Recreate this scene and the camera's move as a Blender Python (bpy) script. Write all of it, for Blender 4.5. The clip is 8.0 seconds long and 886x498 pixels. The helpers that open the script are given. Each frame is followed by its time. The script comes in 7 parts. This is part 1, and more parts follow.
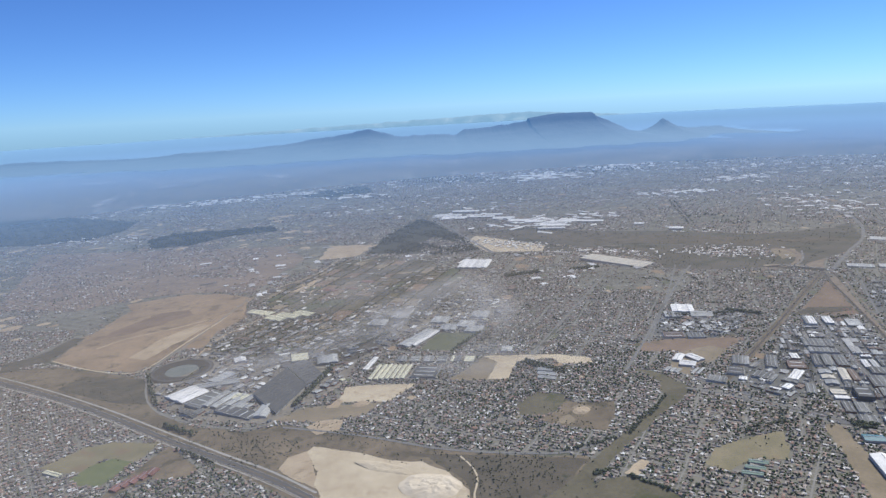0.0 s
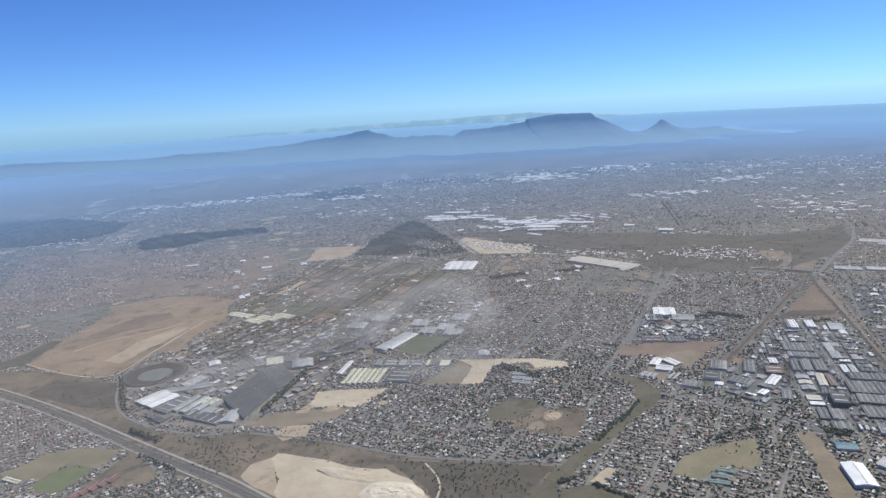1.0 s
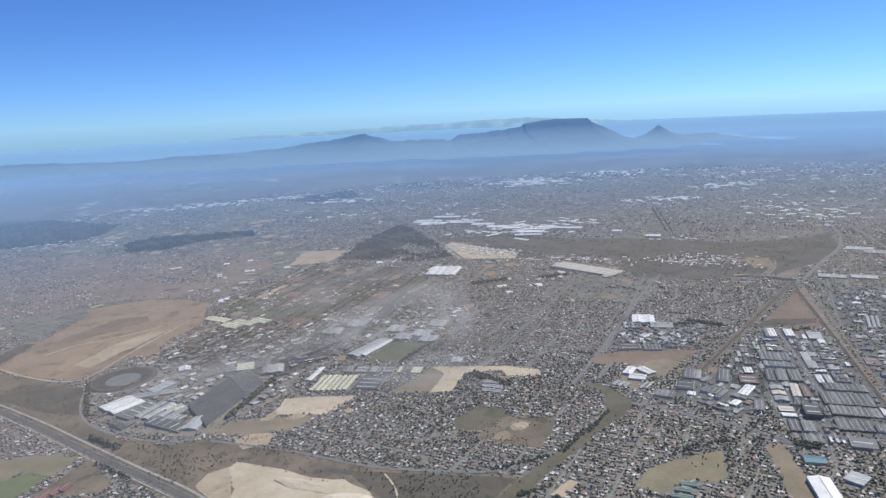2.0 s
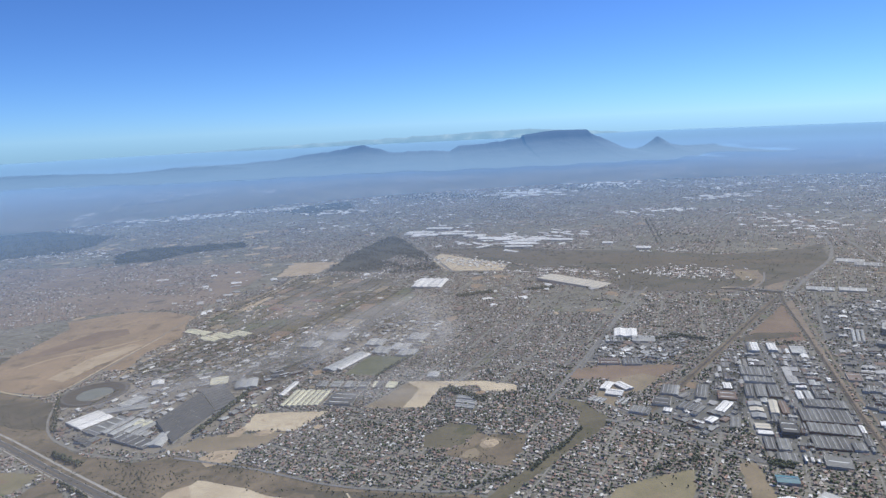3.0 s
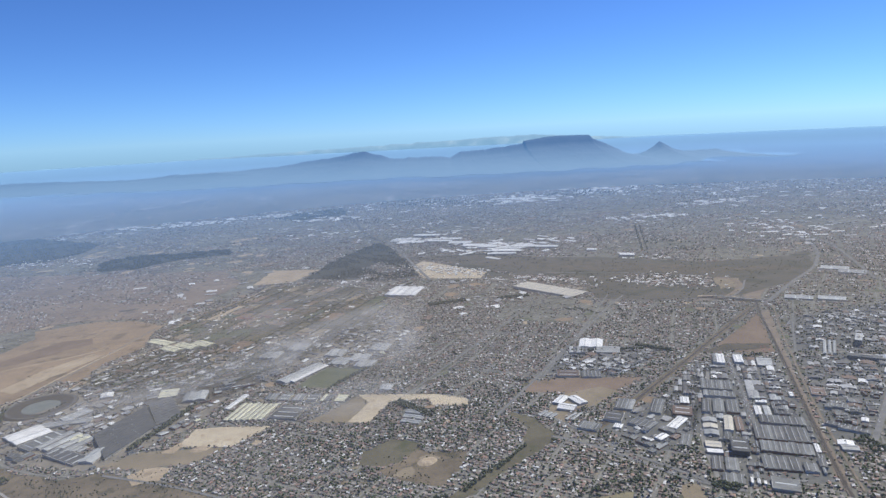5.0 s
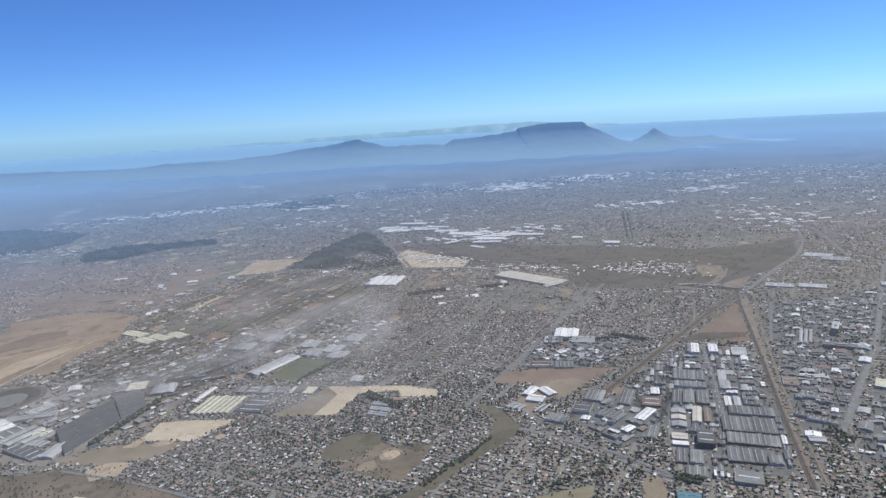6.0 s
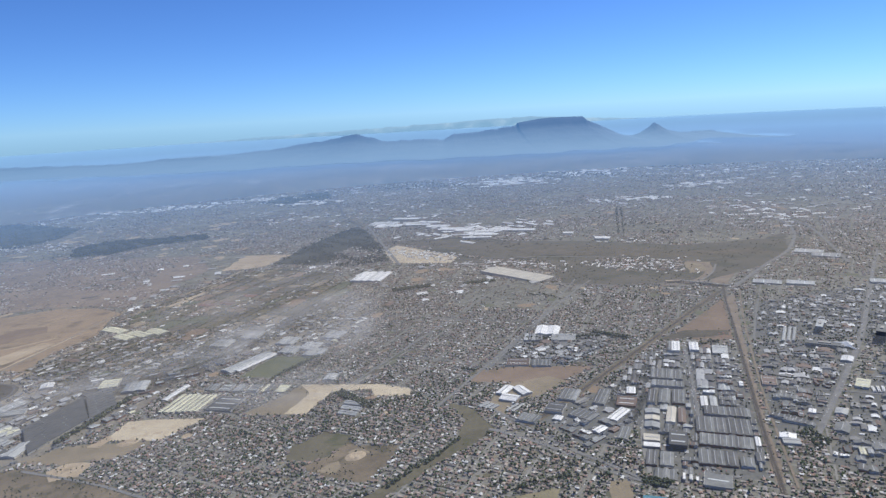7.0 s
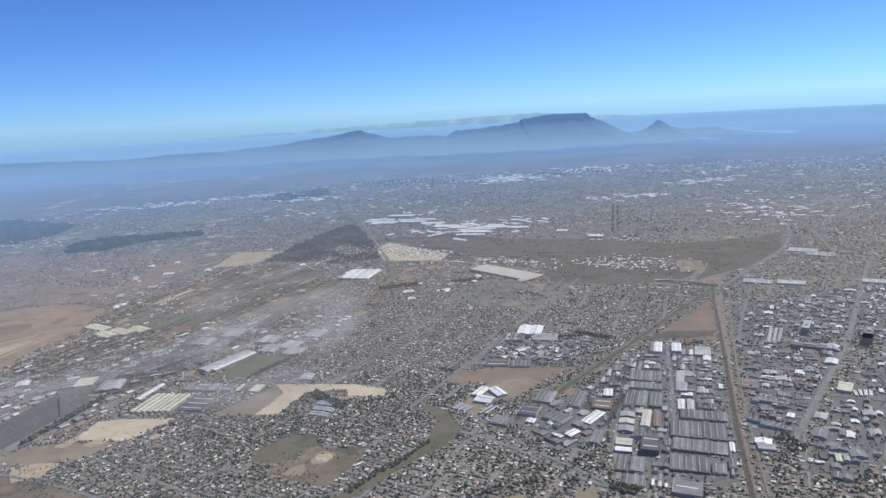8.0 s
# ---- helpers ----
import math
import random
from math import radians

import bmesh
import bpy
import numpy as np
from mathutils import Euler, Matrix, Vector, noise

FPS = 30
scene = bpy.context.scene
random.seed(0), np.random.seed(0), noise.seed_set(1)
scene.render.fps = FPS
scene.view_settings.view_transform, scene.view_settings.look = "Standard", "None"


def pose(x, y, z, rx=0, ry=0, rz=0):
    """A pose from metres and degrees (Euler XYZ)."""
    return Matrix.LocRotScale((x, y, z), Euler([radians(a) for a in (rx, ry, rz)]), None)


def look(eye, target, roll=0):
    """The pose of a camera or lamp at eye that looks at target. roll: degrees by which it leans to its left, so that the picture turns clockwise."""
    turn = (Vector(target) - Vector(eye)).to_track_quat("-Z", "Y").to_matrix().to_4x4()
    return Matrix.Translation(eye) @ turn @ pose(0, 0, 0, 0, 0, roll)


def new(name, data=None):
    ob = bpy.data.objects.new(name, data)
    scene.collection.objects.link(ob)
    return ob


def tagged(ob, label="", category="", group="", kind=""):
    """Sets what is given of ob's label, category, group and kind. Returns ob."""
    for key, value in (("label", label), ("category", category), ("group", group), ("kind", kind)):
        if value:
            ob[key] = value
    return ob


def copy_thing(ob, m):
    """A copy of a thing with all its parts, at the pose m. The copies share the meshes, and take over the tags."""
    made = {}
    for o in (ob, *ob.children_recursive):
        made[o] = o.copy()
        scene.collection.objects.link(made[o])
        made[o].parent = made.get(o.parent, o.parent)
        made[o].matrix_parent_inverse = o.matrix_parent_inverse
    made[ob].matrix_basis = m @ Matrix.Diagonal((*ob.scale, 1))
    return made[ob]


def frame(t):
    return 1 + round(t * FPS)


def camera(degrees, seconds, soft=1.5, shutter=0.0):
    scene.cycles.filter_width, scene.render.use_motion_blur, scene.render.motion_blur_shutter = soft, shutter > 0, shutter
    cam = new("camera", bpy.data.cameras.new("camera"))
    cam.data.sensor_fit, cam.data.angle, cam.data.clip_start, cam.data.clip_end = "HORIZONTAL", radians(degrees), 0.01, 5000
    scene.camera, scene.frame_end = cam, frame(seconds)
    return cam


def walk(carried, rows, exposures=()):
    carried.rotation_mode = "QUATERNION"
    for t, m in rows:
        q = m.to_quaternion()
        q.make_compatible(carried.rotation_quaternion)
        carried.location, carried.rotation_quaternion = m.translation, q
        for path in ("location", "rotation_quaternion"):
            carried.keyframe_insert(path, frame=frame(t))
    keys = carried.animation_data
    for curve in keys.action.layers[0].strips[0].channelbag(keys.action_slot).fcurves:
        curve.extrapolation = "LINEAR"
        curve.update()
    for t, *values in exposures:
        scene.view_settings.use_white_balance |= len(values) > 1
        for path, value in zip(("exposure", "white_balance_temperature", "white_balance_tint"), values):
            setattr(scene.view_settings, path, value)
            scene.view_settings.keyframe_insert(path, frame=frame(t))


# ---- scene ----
# Model scale: one unit stands for ten metres of the real landscape.
cam = camera(66.8, 8.0, soft=1.5)
PATH = [
    (0, (1.112, 0.653, 120.549), (1.115, 2.609, 120.132), -3.2),
    (0.5, (7.08, 2.95, 119.911), (7.083, 4.906, 119.495), -3.1),
    (1, (13.607, 4.96, 119.652), (13.604, 6.917, 119.238), -3.2),
    (1.5, (19.694, 7.403, 119.05), (19.697, 9.36, 118.638), -2.8),
    (3, (38.176, 14.566, 117.506), (38.169, 16.531, 117.137), -2.8),
    (3.5, (44.274, 16.873, 117.204), (44.262, 18.841, 116.848), -2.7),
    (4, (50.734, 19.401, 116.64), (50.711, 21.37, 116.293), -2.8),
    (4.5, (56.874, 21.867, 116.06), (56.842, 23.837, 115.718), -2.9),
    (6, (75.05, 29.397, 114.665), (75.023, 31.36, 114.279), -3.3),
    (6.5, (80.379, 32.171, 114.001), (80.351, 34.132, 113.606), -3.3),
    (7, (86.67, 34.928, 113.413), (86.634, 36.887, 113.013), -3.3),
    (7.5, (92.698, 37.734, 112.933), (92.653, 39.692, 112.528), -3.3),
    (8, (98.563, 40.067, 112.454), (98.508, 42.024, 112.045), -3.2),
]
walk(cam, [(t, look(eye, target, roll)) for t, eye, target, roll in PATH],
     [(0.0, 0.17, 6850, 5.5), (8.0, 0.17, 6850, 5.5)])

# ---- light ----
SUN_AZ, SUN_EL = radians(52), radians(52)      # azimuth measured from +y towards +x
world = bpy.data.worlds.new("summer_sky")
scene.world = world
world.use_nodes = True
wn, wl = world.node_tree.nodes, world.node_tree.links
sky = wn.new("ShaderNodeTexSky")
sky.sky_type = "NISHITA"
sky.sun_disc = False
sky.sun_elevation, sky.sun_rotation = SUN_EL, SUN_AZ
sky.altitude, sky.air_density, sky.dust_density, sky.ozone_density = (1200, 0.73, 0.05, 1.9)
tint = wn.new("ShaderNodeMix")
tint.data_type, tint.blend_type = "RGBA", "MULTIPLY"
tint.inputs[0].default_value = 1.0
tint.inputs[7].default_value = (0.39, 0.66, 1.18, 1)
wl.new(sky.outputs[0], tint.inputs[6])
wl.new(tint.outputs[2], wn["Background"].inputs[0])
wn["Background"].inputs[1].default_value = 0.109
sun_data = bpy.data.lights.new("sun", "SUN")
sun_data.energy, sun_data.angle, sun_data.color = 4.0, radians(0.53), (1.0, 0.97, 0.92)
sun = new("sun", sun_data)
sun_way = Vector((math.sin(SUN_AZ) * math.cos(SUN_EL), math.cos(SUN_AZ) * math.cos(SUN_EL), math.sin(SUN_EL)))
sun.matrix_world = look(sun_way * 900, (0, 0, 0))


# ---- materials ----
def fill_ramp(node, stops):
    """Gives a colour ramp its stops: place and colour."""
    el = node.color_ramp.elements
    el[0].position, el[0].color = stops[0][0], (*stops[0][1:], 1)
    el[1].position, el[1].color = stops[-1][0], (*stops[-1][1:], 1)
    for at, *c in stops[1:-1]:
        el.new(at).color = (*c, 1)


def material(name, a, b, scale=0.5, rough=0.9, fine=4.0, bump=0.3, metal=0.0, spread=0.0, stops=None, stain=None, warp=0.0):
    """Two colours mixed by noise at two scales; spread: lightness spread piece by piece; stops: colours drawn per island."""
    m = bpy.data.materials.new(name)
    m.use_nodes = True
    n, l = m.node_tree.nodes, m.node_tree.links
    bsdf = n["Principled BSDF"]
    bsdf.inputs["Roughness"].default_value, bsdf.inputs["Metallic"].default_value = rough, metal
    bsdf.inputs["Specular IOR Level"].default_value = 0.25
    geo = n.new("ShaderNodeNewGeometry")
    big, small = n.new("ShaderNodeTexNoise"), n.new("ShaderNodeTexNoise")
    for t, s, d in ((big, scale, 5), (small, fine, 4)):
        t.inputs["Scale"].default_value, t.inputs["Detail"].default_value = s, d
        t.inputs["Roughness"].default_value = 0.65
        l.new(geo.outputs["Position"], t.inputs["Vector"])
    big.inputs["Distortion"].default_value = warp
    add = n.new("ShaderNodeMath")
    add.operation = "MULTIPLY_ADD"
    l.new(small.outputs["Fac"], add.inputs[0])
    add.inputs[1].default_value = 0.45
    l.new(big.outputs["Fac"], add.inputs[2])
    ramp = n.new("ShaderNodeMapRange")
    ramp.inputs[1].default_value, ramp.inputs[2].default_value = 0.48, 0.98
    l.new(add.outputs[0], ramp.inputs[0])
    mix = n.new("ShaderNodeMix")
    mix.data_type = "RGBA"
    l.new(ramp.outputs[0], mix.inputs[0])
    mix.inputs[6].default_value, mix.inputs[7].default_value = (*a, 1), (*b, 1)
    colour = mix.outputs[2]
    if stops:
        cr = n.new("ShaderNodeValToRGB")
        cr.color_ramp.interpolation = "CONSTANT"
        fill_ramp(cr, [(k / len(stops), *c) for k, c in enumerate(stops)])
        l.new(geo.outputs["Random Per Island"], cr.inputs[0])
        mul = n.new("ShaderNodeMix")
        mul.data_type, mul.blend_type = "RGBA", "MULTIPLY"
        mul.inputs[0].default_value = 1.0
        l.new(cr.outputs[0], mul.inputs[6])
        l.new(colour, mul.inputs[7])
        colour = mul.outputs[2]
    if spread:
        info, hsv, rng = n.new("ShaderNodeObjectInfo"), n.new("ShaderNodeHueSaturation"), n.new("ShaderNodeMapRange")
        rng.inputs[3].default_value, rng.inputs[4].default_value = 1 - spread, 1 + spread
        l.new(info.outputs["Random"], rng.inputs[0])
        l.new(rng.outputs[0], hsv.inputs["Value"])
        l.new(colour, hsv.inputs["Color"])
        colour = hsv.outputs[0]
    if stain:
        third, edge, over = n.new("ShaderNodeTexNoise"), n.new("ShaderNodeMapRange"), n.new("ShaderNodeMix")
        third.inputs["Scale"].default_value, third.inputs["Detail"].default_value = stain[1], 6
        third.inputs["Roughness"].default_value = 0.7
        l.new(geo.outputs["Position"], third.inputs["Vector"])
        edge.inputs[1].default_value, edge.inputs[2].default_value = stain[2], stain[2] + 0.1
        edge.inputs[4].default_value = stain[3]
        l.new(third.outputs["Fac"], edge.inputs[0])
        over.data_type = "RGBA"
        l.new(edge.outputs[0], over.inputs[0])
        l.new(colour, over.inputs[6])
        over.inputs[7].default_value = (*stain[0], 1)
        colour = over.outputs[2]
    l.new(colour, bsdf.inputs["Base Color"])
    if bump:
        bp = n.new("ShaderNodeBump")
        bp.inputs["Strength"].default_value, bp.inputs["Distance"].default_value = bump, 0.2
        l.new(small.outputs["Fac"], bp.inputs["Height"])
        l.new(bp.outputs[0], bsdf.inputs["Normal"])
    return m


land = material("dry_land", (0.124, 0.123, 0.103), (0.258, 0.242, 0.203), 0.014, 0.95, 0.4, 0.4, stain=((0.085, 0.088, 0.056), 0.11, 0.49, 0.8))
scrub = material("dry_scrub", (0.10, 0.082, 0.058), (0.25, 0.198, 0.14), 0.06, 0.95, 1.2, 0.6, stain=((0.075, 0.07, 0.045), 0.16, 0.52, 0.75))
dark_scrub = material("dark_scrub", (0.065, 0.058, 0.043), (0.155, 0.13, 0.097), 0.1, 0.95, 1.6, 0.6, stain=((0.035, 0.045, 0.025), 0.3, 0.56, 0.7))
brown_earth = material("brown_earth", (0.215, 0.157, 0.108), (0.375, 0.28, 0.192), 0.03, 0.95, 0.5, 0.5, stain=((0.12, 0.10, 0.07), 0.07, 0.54, 0.75))
red_earth = material("red_earth", (0.165, 0.118, 0.085), (0.265, 0.195, 0.145), 0.05, 0.95, 0.8, 0.4, stain=((0.14, 0.12, 0.075), 0.08, 0.57, 0.6))
tan_earth = material("tan_earth", (0.335, 0.26, 0.18), (0.51, 0.42, 0.305), 0.09, 0.95, 1.0, 0.4, stain=((0.22, 0.17, 0.115), 0.16, 0.56, 0.6))
pale_sand = material("pale_sand", (0.41, 0.335, 0.235), (0.61, 0.53, 0.40), 0.06, 0.95, 0.7, 0.4, stain=((0.33, 0.245, 0.16), 0.13, 0.57, 0.65))
chalk_sand = material("chalk_sand", (0.52, 0.44, 0.33), (0.74, 0.66, 0.53), 0.2, 0.95, 1.0, 0.5, stain=((0.40, 0.31, 0.22), 0.4, 0.60, 0.6))
dry_grass = material("dry_grass", (0.165, 0.15, 0.09), (0.29, 0.25, 0.165), 0.08, 0.95, 1.5, 0.4, stain=((0.23, 0.165, 0.11), 0.1, 0.54, 0.75))
tan_grass = material("tan_grass", (0.195, 0.16, 0.112), (0.31, 0.255, 0.18), 0.1, 0.95, 1.5, 0.4)
township_sand = material("township_sand", (0.175, 0.138, 0.112), (0.31, 0.245, 0.195), 0.03, 0.95, 0.4, 0.4, stain=((0.115, 0.105, 0.09), 0.06, 0.52, 0.7))
veld_brown = material("veld_brown", (0.07, 0.067, 0.053), (0.142, 0.126, 0.10), 0.018, 0.95, 0.3, 0.5, stain=((0.055, 0.058, 0.04), 0.035, 0.50, 0.8))
veld_grass = material("veld_grass", (0.088, 0.08, 0.053), (0.172, 0.15, 0.102), 0.05, 0.95, 0.8, 0.5, stain=((0.07, 0.08, 0.035), 0.09, 0.55, 0.7))
green_grass = material("green_grass", (0.115, 0.14, 0.065), (0.18, 0.19, 0.095), 0.2, 0.95, 2.0, 0.3)
green_dry = material("green_dry_grass", (0.105, 0.115, 0.072), (0.165, 0.165, 0.108), 0.15, 0.95, 2.0, 0.3)
crop_green = material("crop_green", (0.075, 0.09, 0.055), (0.115, 0.125, 0.075), 0.15, 0.95, 2.0, 0.4)
shaded_floor = material("shaded_floor", (0.03, 0.034, 0.026), (0.06, 0.06, 0.045), 0.02, 0.95, 0.2, 0.6)
asphalt = material("freeway_asphalt", (0.095, 0.09, 0.088), (0.145, 0.138, 0.134), 0.3, 0.85, 2.0, 0.2)
old_asphalt = material("old_asphalt", (0.15, 0.147, 0.144), (0.24, 0.235, 0.23), 0.3, 0.85, 2.0, 0.2)
ballast = material("ballast", (0.06, 0.052, 0.045), (0.11, 0.095, 0.08), 0.5, 0.95, 3.0, 0.6)
rail_steel = material("rail_steel", (0.15, 0.12, 0.10), (0.25, 0.22, 0.2), 1.0, 0.5, 4.0, 0.0, 0.7)
line_paint = material("road_paint", (0.6, 0.6, 0.58), (0.75, 0.75, 0.72), 1.0, 0.7, 4.0, 0.0)
concrete = material("concrete", (0.28, 0.265, 0.24), (0.42, 0.40, 0.37), 0.4, 0.85, 2.0, 0.2)
white_roof = material("white_metal_roof", (0.62, 0.61, 0.58), (0.86, 0.85, 0.83), 0.35, 0.5, 3.0, 0.1, spread=0.1)
cream_roof = material("cream_metal_roof", (0.50, 0.48, 0.34), (0.72, 0.69, 0.51), 0.35, 0.6, 3.0, 0.1, spread=0.1)
beige_roof = material("beige_roof", (0.48, 0.44, 0.36), (0.60, 0.555, 0.465), 0.2, 0.6, 3.0, 0.1)
steel_roof = material("weathered_steel_roof", (0.255, 0.258, 0.25), (0.475, 0.48, 0.465), 0.3, 0.55, 3.0, 0.1, spread=0.25)
grey_roof = material("grey_fibre_roof", (0.125, 0.127, 0.124), (0.24, 0.243, 0.236), 0.3, 0.8, 3.0, 0.1, spread=0.25)
dark_roof = material("dark_roof", (0.09, 0.09, 0.09), (0.152, 0.149, 0.146), 0.25, 0.8, 3.0, 0.1, spread=0.2)
red_roof = material("red_tile_roof", (0.17, 0.08, 0.07), (0.27, 0.145, 0.125), 0.5, 0.8, 4.0, 0.2, spread=0.15)
brown_roof = material("brown_roof", (0.13, 0.095, 0.08), (0.225, 0.17, 0.14), 0.4, 0.8, 4.0, 0.2, spread=0.25)
teal_roof = material("teal_metal_roof", (0.05, 0.15, 0.19), (0.09, 0.22, 0.27), 0.5, 0.5, 4.0, 0.1)
green_roof = material("green_metal_roof", (0.10, 0.17, 0.14), (0.17, 0.25, 0.20), 0.5, 0.5, 4.0, 0.1)
pale_wall = material("pale_wall", (0.36, 0.345, 0.32), (0.60, 0.575, 0.53), 0.4, 0.85, 3.0, 0.1, spread=0.25)
brick_wall = material("brick_wall", (0.22, 0.115, 0.085), (0.34, 0.20, 0.15), 0.6, 0.85, 4.0, 0.2, spread=0.15)
dark_glass_wall = material("dark_glazed_wall", (0.03, 0.035, 0.045), (0.07, 0.08, 0.095), 0.5, 0.25, 3.0, 0.0)
skylight = material("skylight_sheet", (0.55, 0.57, 0.55), (0.72, 0.74, 0.72), 0.6, 0.4, 4.0, 0.0)
vent_metal = material("vent_metal", (0.30, 0.30, 0.30), (0.45, 0.45, 0.45), 1.0, 0.45, 4.0, 0.0, 0.3)
door_paint = material("roller_door", (0.12, 0.13, 0.15), (0.22, 0.23, 0.25), 1.0, 0.6, 4.0, 0.0)
bark = material("bark", (0.09, 0.07, 0.05), (0.17, 0.13, 0.10), 2.0, 0.9, 8.0, 0.3)
container_red = material("container_red", (0.30, 0.06, 0.045), (0.42, 0.11, 0.09), 1.0, 0.6, 4.0, 0.1, spread=0.3)
leaf = material("tree_leaves", (0.05, 0.062, 0.036), (0.13, 0.14, 0.082), 0.9, 0.9, 5.0, 0.6, spread=0.35)
leaves_mixed = material("suburb_leaves", (0.6, 0.6, 0.6), (1, 1, 1), 1.0, 0.9, 5.0, 0.5,
                        stops=[(0.091, 0.124, 0.062), (0.127, 0.17, 0.085), (0.114, 0.16, 0.075), (0.174, 0.216, 0.118), (0.086, 0.116, 0.062), (0.157, 0.185, 0.103)])
roofs_mixed = material("suburb_roofs", (0.72, 0.72, 0.72), (1, 1, 1), 1.2, 0.75, 5.0, 0.1,
                       stops=[(0.257, 0.234, 0.215), (0.318, 0.204, 0.168), (0.388, 0.36, 0.328), (0.188, 0.165, 0.149), (0.479, 0.439, 0.394), (0.308, 0.234, 0.2), (0.167, 0.15, 0.14), (0.7, 0.7, 0.69), (0.369, 0.25, 0.2), (0.278, 0.25, 0.229), (0.228, 0.169, 0.145), (0.439, 0.369, 0.328), (0.268, 0.204, 0.177), (0.339, 0.305, 0.282), (0.643, 0.621, 0.604), (0.228, 0.204, 0.187), (0.249, 0.189, 0.163), (0.208, 0.185, 0.168)])
walls_mixed = material("suburb_walls", (0.75, 0.75, 0.75), (1, 1, 1), 1.2, 0.85, 5.0, 0.1,
                       stops=[(0.50, 0.46, 0.40), (0.62, 0.60, 0.55), (0.34, 0.22, 0.16), (0.45, 0.38, 0.30), (0.56, 0.52, 0.48), (0.40, 0.36, 0.33)])
shed_roofs_mixed = material("far_shed_roofs", (0.85, 0.85, 0.85), (1, 1, 1), 0.2, 0.6, 2.0, 0.0,
                            stops=[(0.84, 0.84, 0.84), (0.66, 0.66, 0.66), (0.78, 0.77, 0.75), (0.46, 0.45, 0.44), (0.86, 0.86, 0.86), (0.82, 0.81, 0.79)])
street_grey = material("street_surface", (0.19, 0.182, 0.17), (0.28, 0.268, 0.25), 0.2, 0.9, 1.5, 0.2)
estate_roofs = material("estate_roofs", (0.8, 0.8, 0.8), (1, 1, 1), 0.5, 0.7, 3.0, 0.1,
                        stops=[(0.36, 0.36, 0.36), (0.19, 0.185, 0.18), (0.12, 0.115, 0.115), (0.76, 0.76, 0.75), (0.24, 0.235, 0.23), (0.45, 0.45, 0.45), (0.21, 0.15, 0.12), (0.16, 0.155, 0.15), (0.14, 0.13, 0.13), (0.30, 0.29, 0.28)])
yard_grey = material("estate_yard", (0.10, 0.101, 0.096), (0.195, 0.19, 0.175), 0.12, 0.9, 1.2, 0.3, stain=((0.09, 0.085, 0.08), 0.2, 0.55, 0.6))
dry_yard = material("dry_yard", (0.17, 0.153, 0.128), (0.31, 0.275, 0.225), 0.08, 0.95, 1.0, 0.3, stain=((0.115, 0.105, 0.088), 0.15, 0.53, 0.7))
smoke_grey = (0.54, 0.53, 0.525, 1)
grove_leaves = material("grove_leaves", (0.75, 0.75, 0.75), (1, 1, 1), 1.0, 0.9, 5.0, 0.5, stops=[(0.072, 0.08, 0.05), (0.108, 0.113, 0.07), (0.086, 0.1, 0.06), (0.132, 0.128, 0.086)])
pine_leaves = material("pine_needles", (0.75, 0.75, 0.75), (1, 1, 1), 1.0, 0.9, 5.0, 0.5, stops=[(0.028, 0.035, 0.024), (0.042, 0.05, 0.033), (0.035, 0.042, 0.03), (0.06, 0.062, 0.042)])
rail_earth = material("rail_earth", (0.185, 0.145, 0.11), (0.285, 0.235, 0.185), 0.12, 0.95, 1.2, 0.4, stain=((0.11, 0.09, 0.07), 0.2, 0.55, 0.6))
car_paint = material("car_paint", (0.45, 0.45, 0.46), (0.62, 0.62, 0.62), 1.0, 0.35, 4.0, 0.0, spread=0.6)
vehicle_paint = material("vehicle_paint", (0.8, 0.8, 0.8), (1, 1, 1), 1.0, 0.4, 4.0, 0.0, stops=[(0.8, 0.8, 0.8), (0.3, 0.3, 0.32), (0.75, 0.75, 0.74), (0.06, 0.06, 0.07), (0.5, 0.5, 0.52), (0.35, 0.08, 0.06), (0.8, 0.8, 0.79), (0.1, 0.14, 0.25)])
car_glass = material("car_glass", (0.02, 0.02, 0.025), (0.04, 0.04, 0.05), 1.0, 0.1, 4.0, 0.0)
tyre_rubber = material("tyre_rubber", (0.02, 0.02, 0.02), (0.035, 0.035, 0.035), 1.0, 0.9, 4.0, 0.0)
basin_floor = material("basin_floor", (0.145, 0.16, 0.15), (0.205, 0.218, 0.205), 0.15, 0.9, 1.5, 0.2)
basin_water = material("basin_water", (0.05, 0.06, 0.065), (0.09, 0.10, 0.10), 0.2, 0.35, 1.5, 0.1)
sea_water = material("sea_water", (0.035, 0.07, 0.11), (0.05, 0.09, 0.14), 0.003, 0.5, 0.02, 0.0)


# ---- helpers of the scene ----
def ground_z(x, y):
    """The height of the land: a gentle plane near by, level far out."""
    s = np.clip((np.hypot(x, y) - 600) / 1200, 0, 1)
    s = s * s * (3 - 2 * s)
    return (7.68 + 0.02556 * x - 0.0178 * y) * (1 - s) - 10 * s


def gz(x, y):
    return float(ground_z(x, y))


def part(name, bm, mat, parent=None, label=""):
    """Links a bmesh as one mesh object under a thing or a part."""
    data = bpy.data.meshes.new(name)
    bm.to_mesh(data)
    bm.free()
    data.materials.append(mat)
    ob = new(name, data)
    ob.parent = parent
    return tagged(ob, label)


def piece(name, data, parent):
    """One more object on shared mesh data."""
    ob = new(name, data)
    ob.parent = parent
    return ob


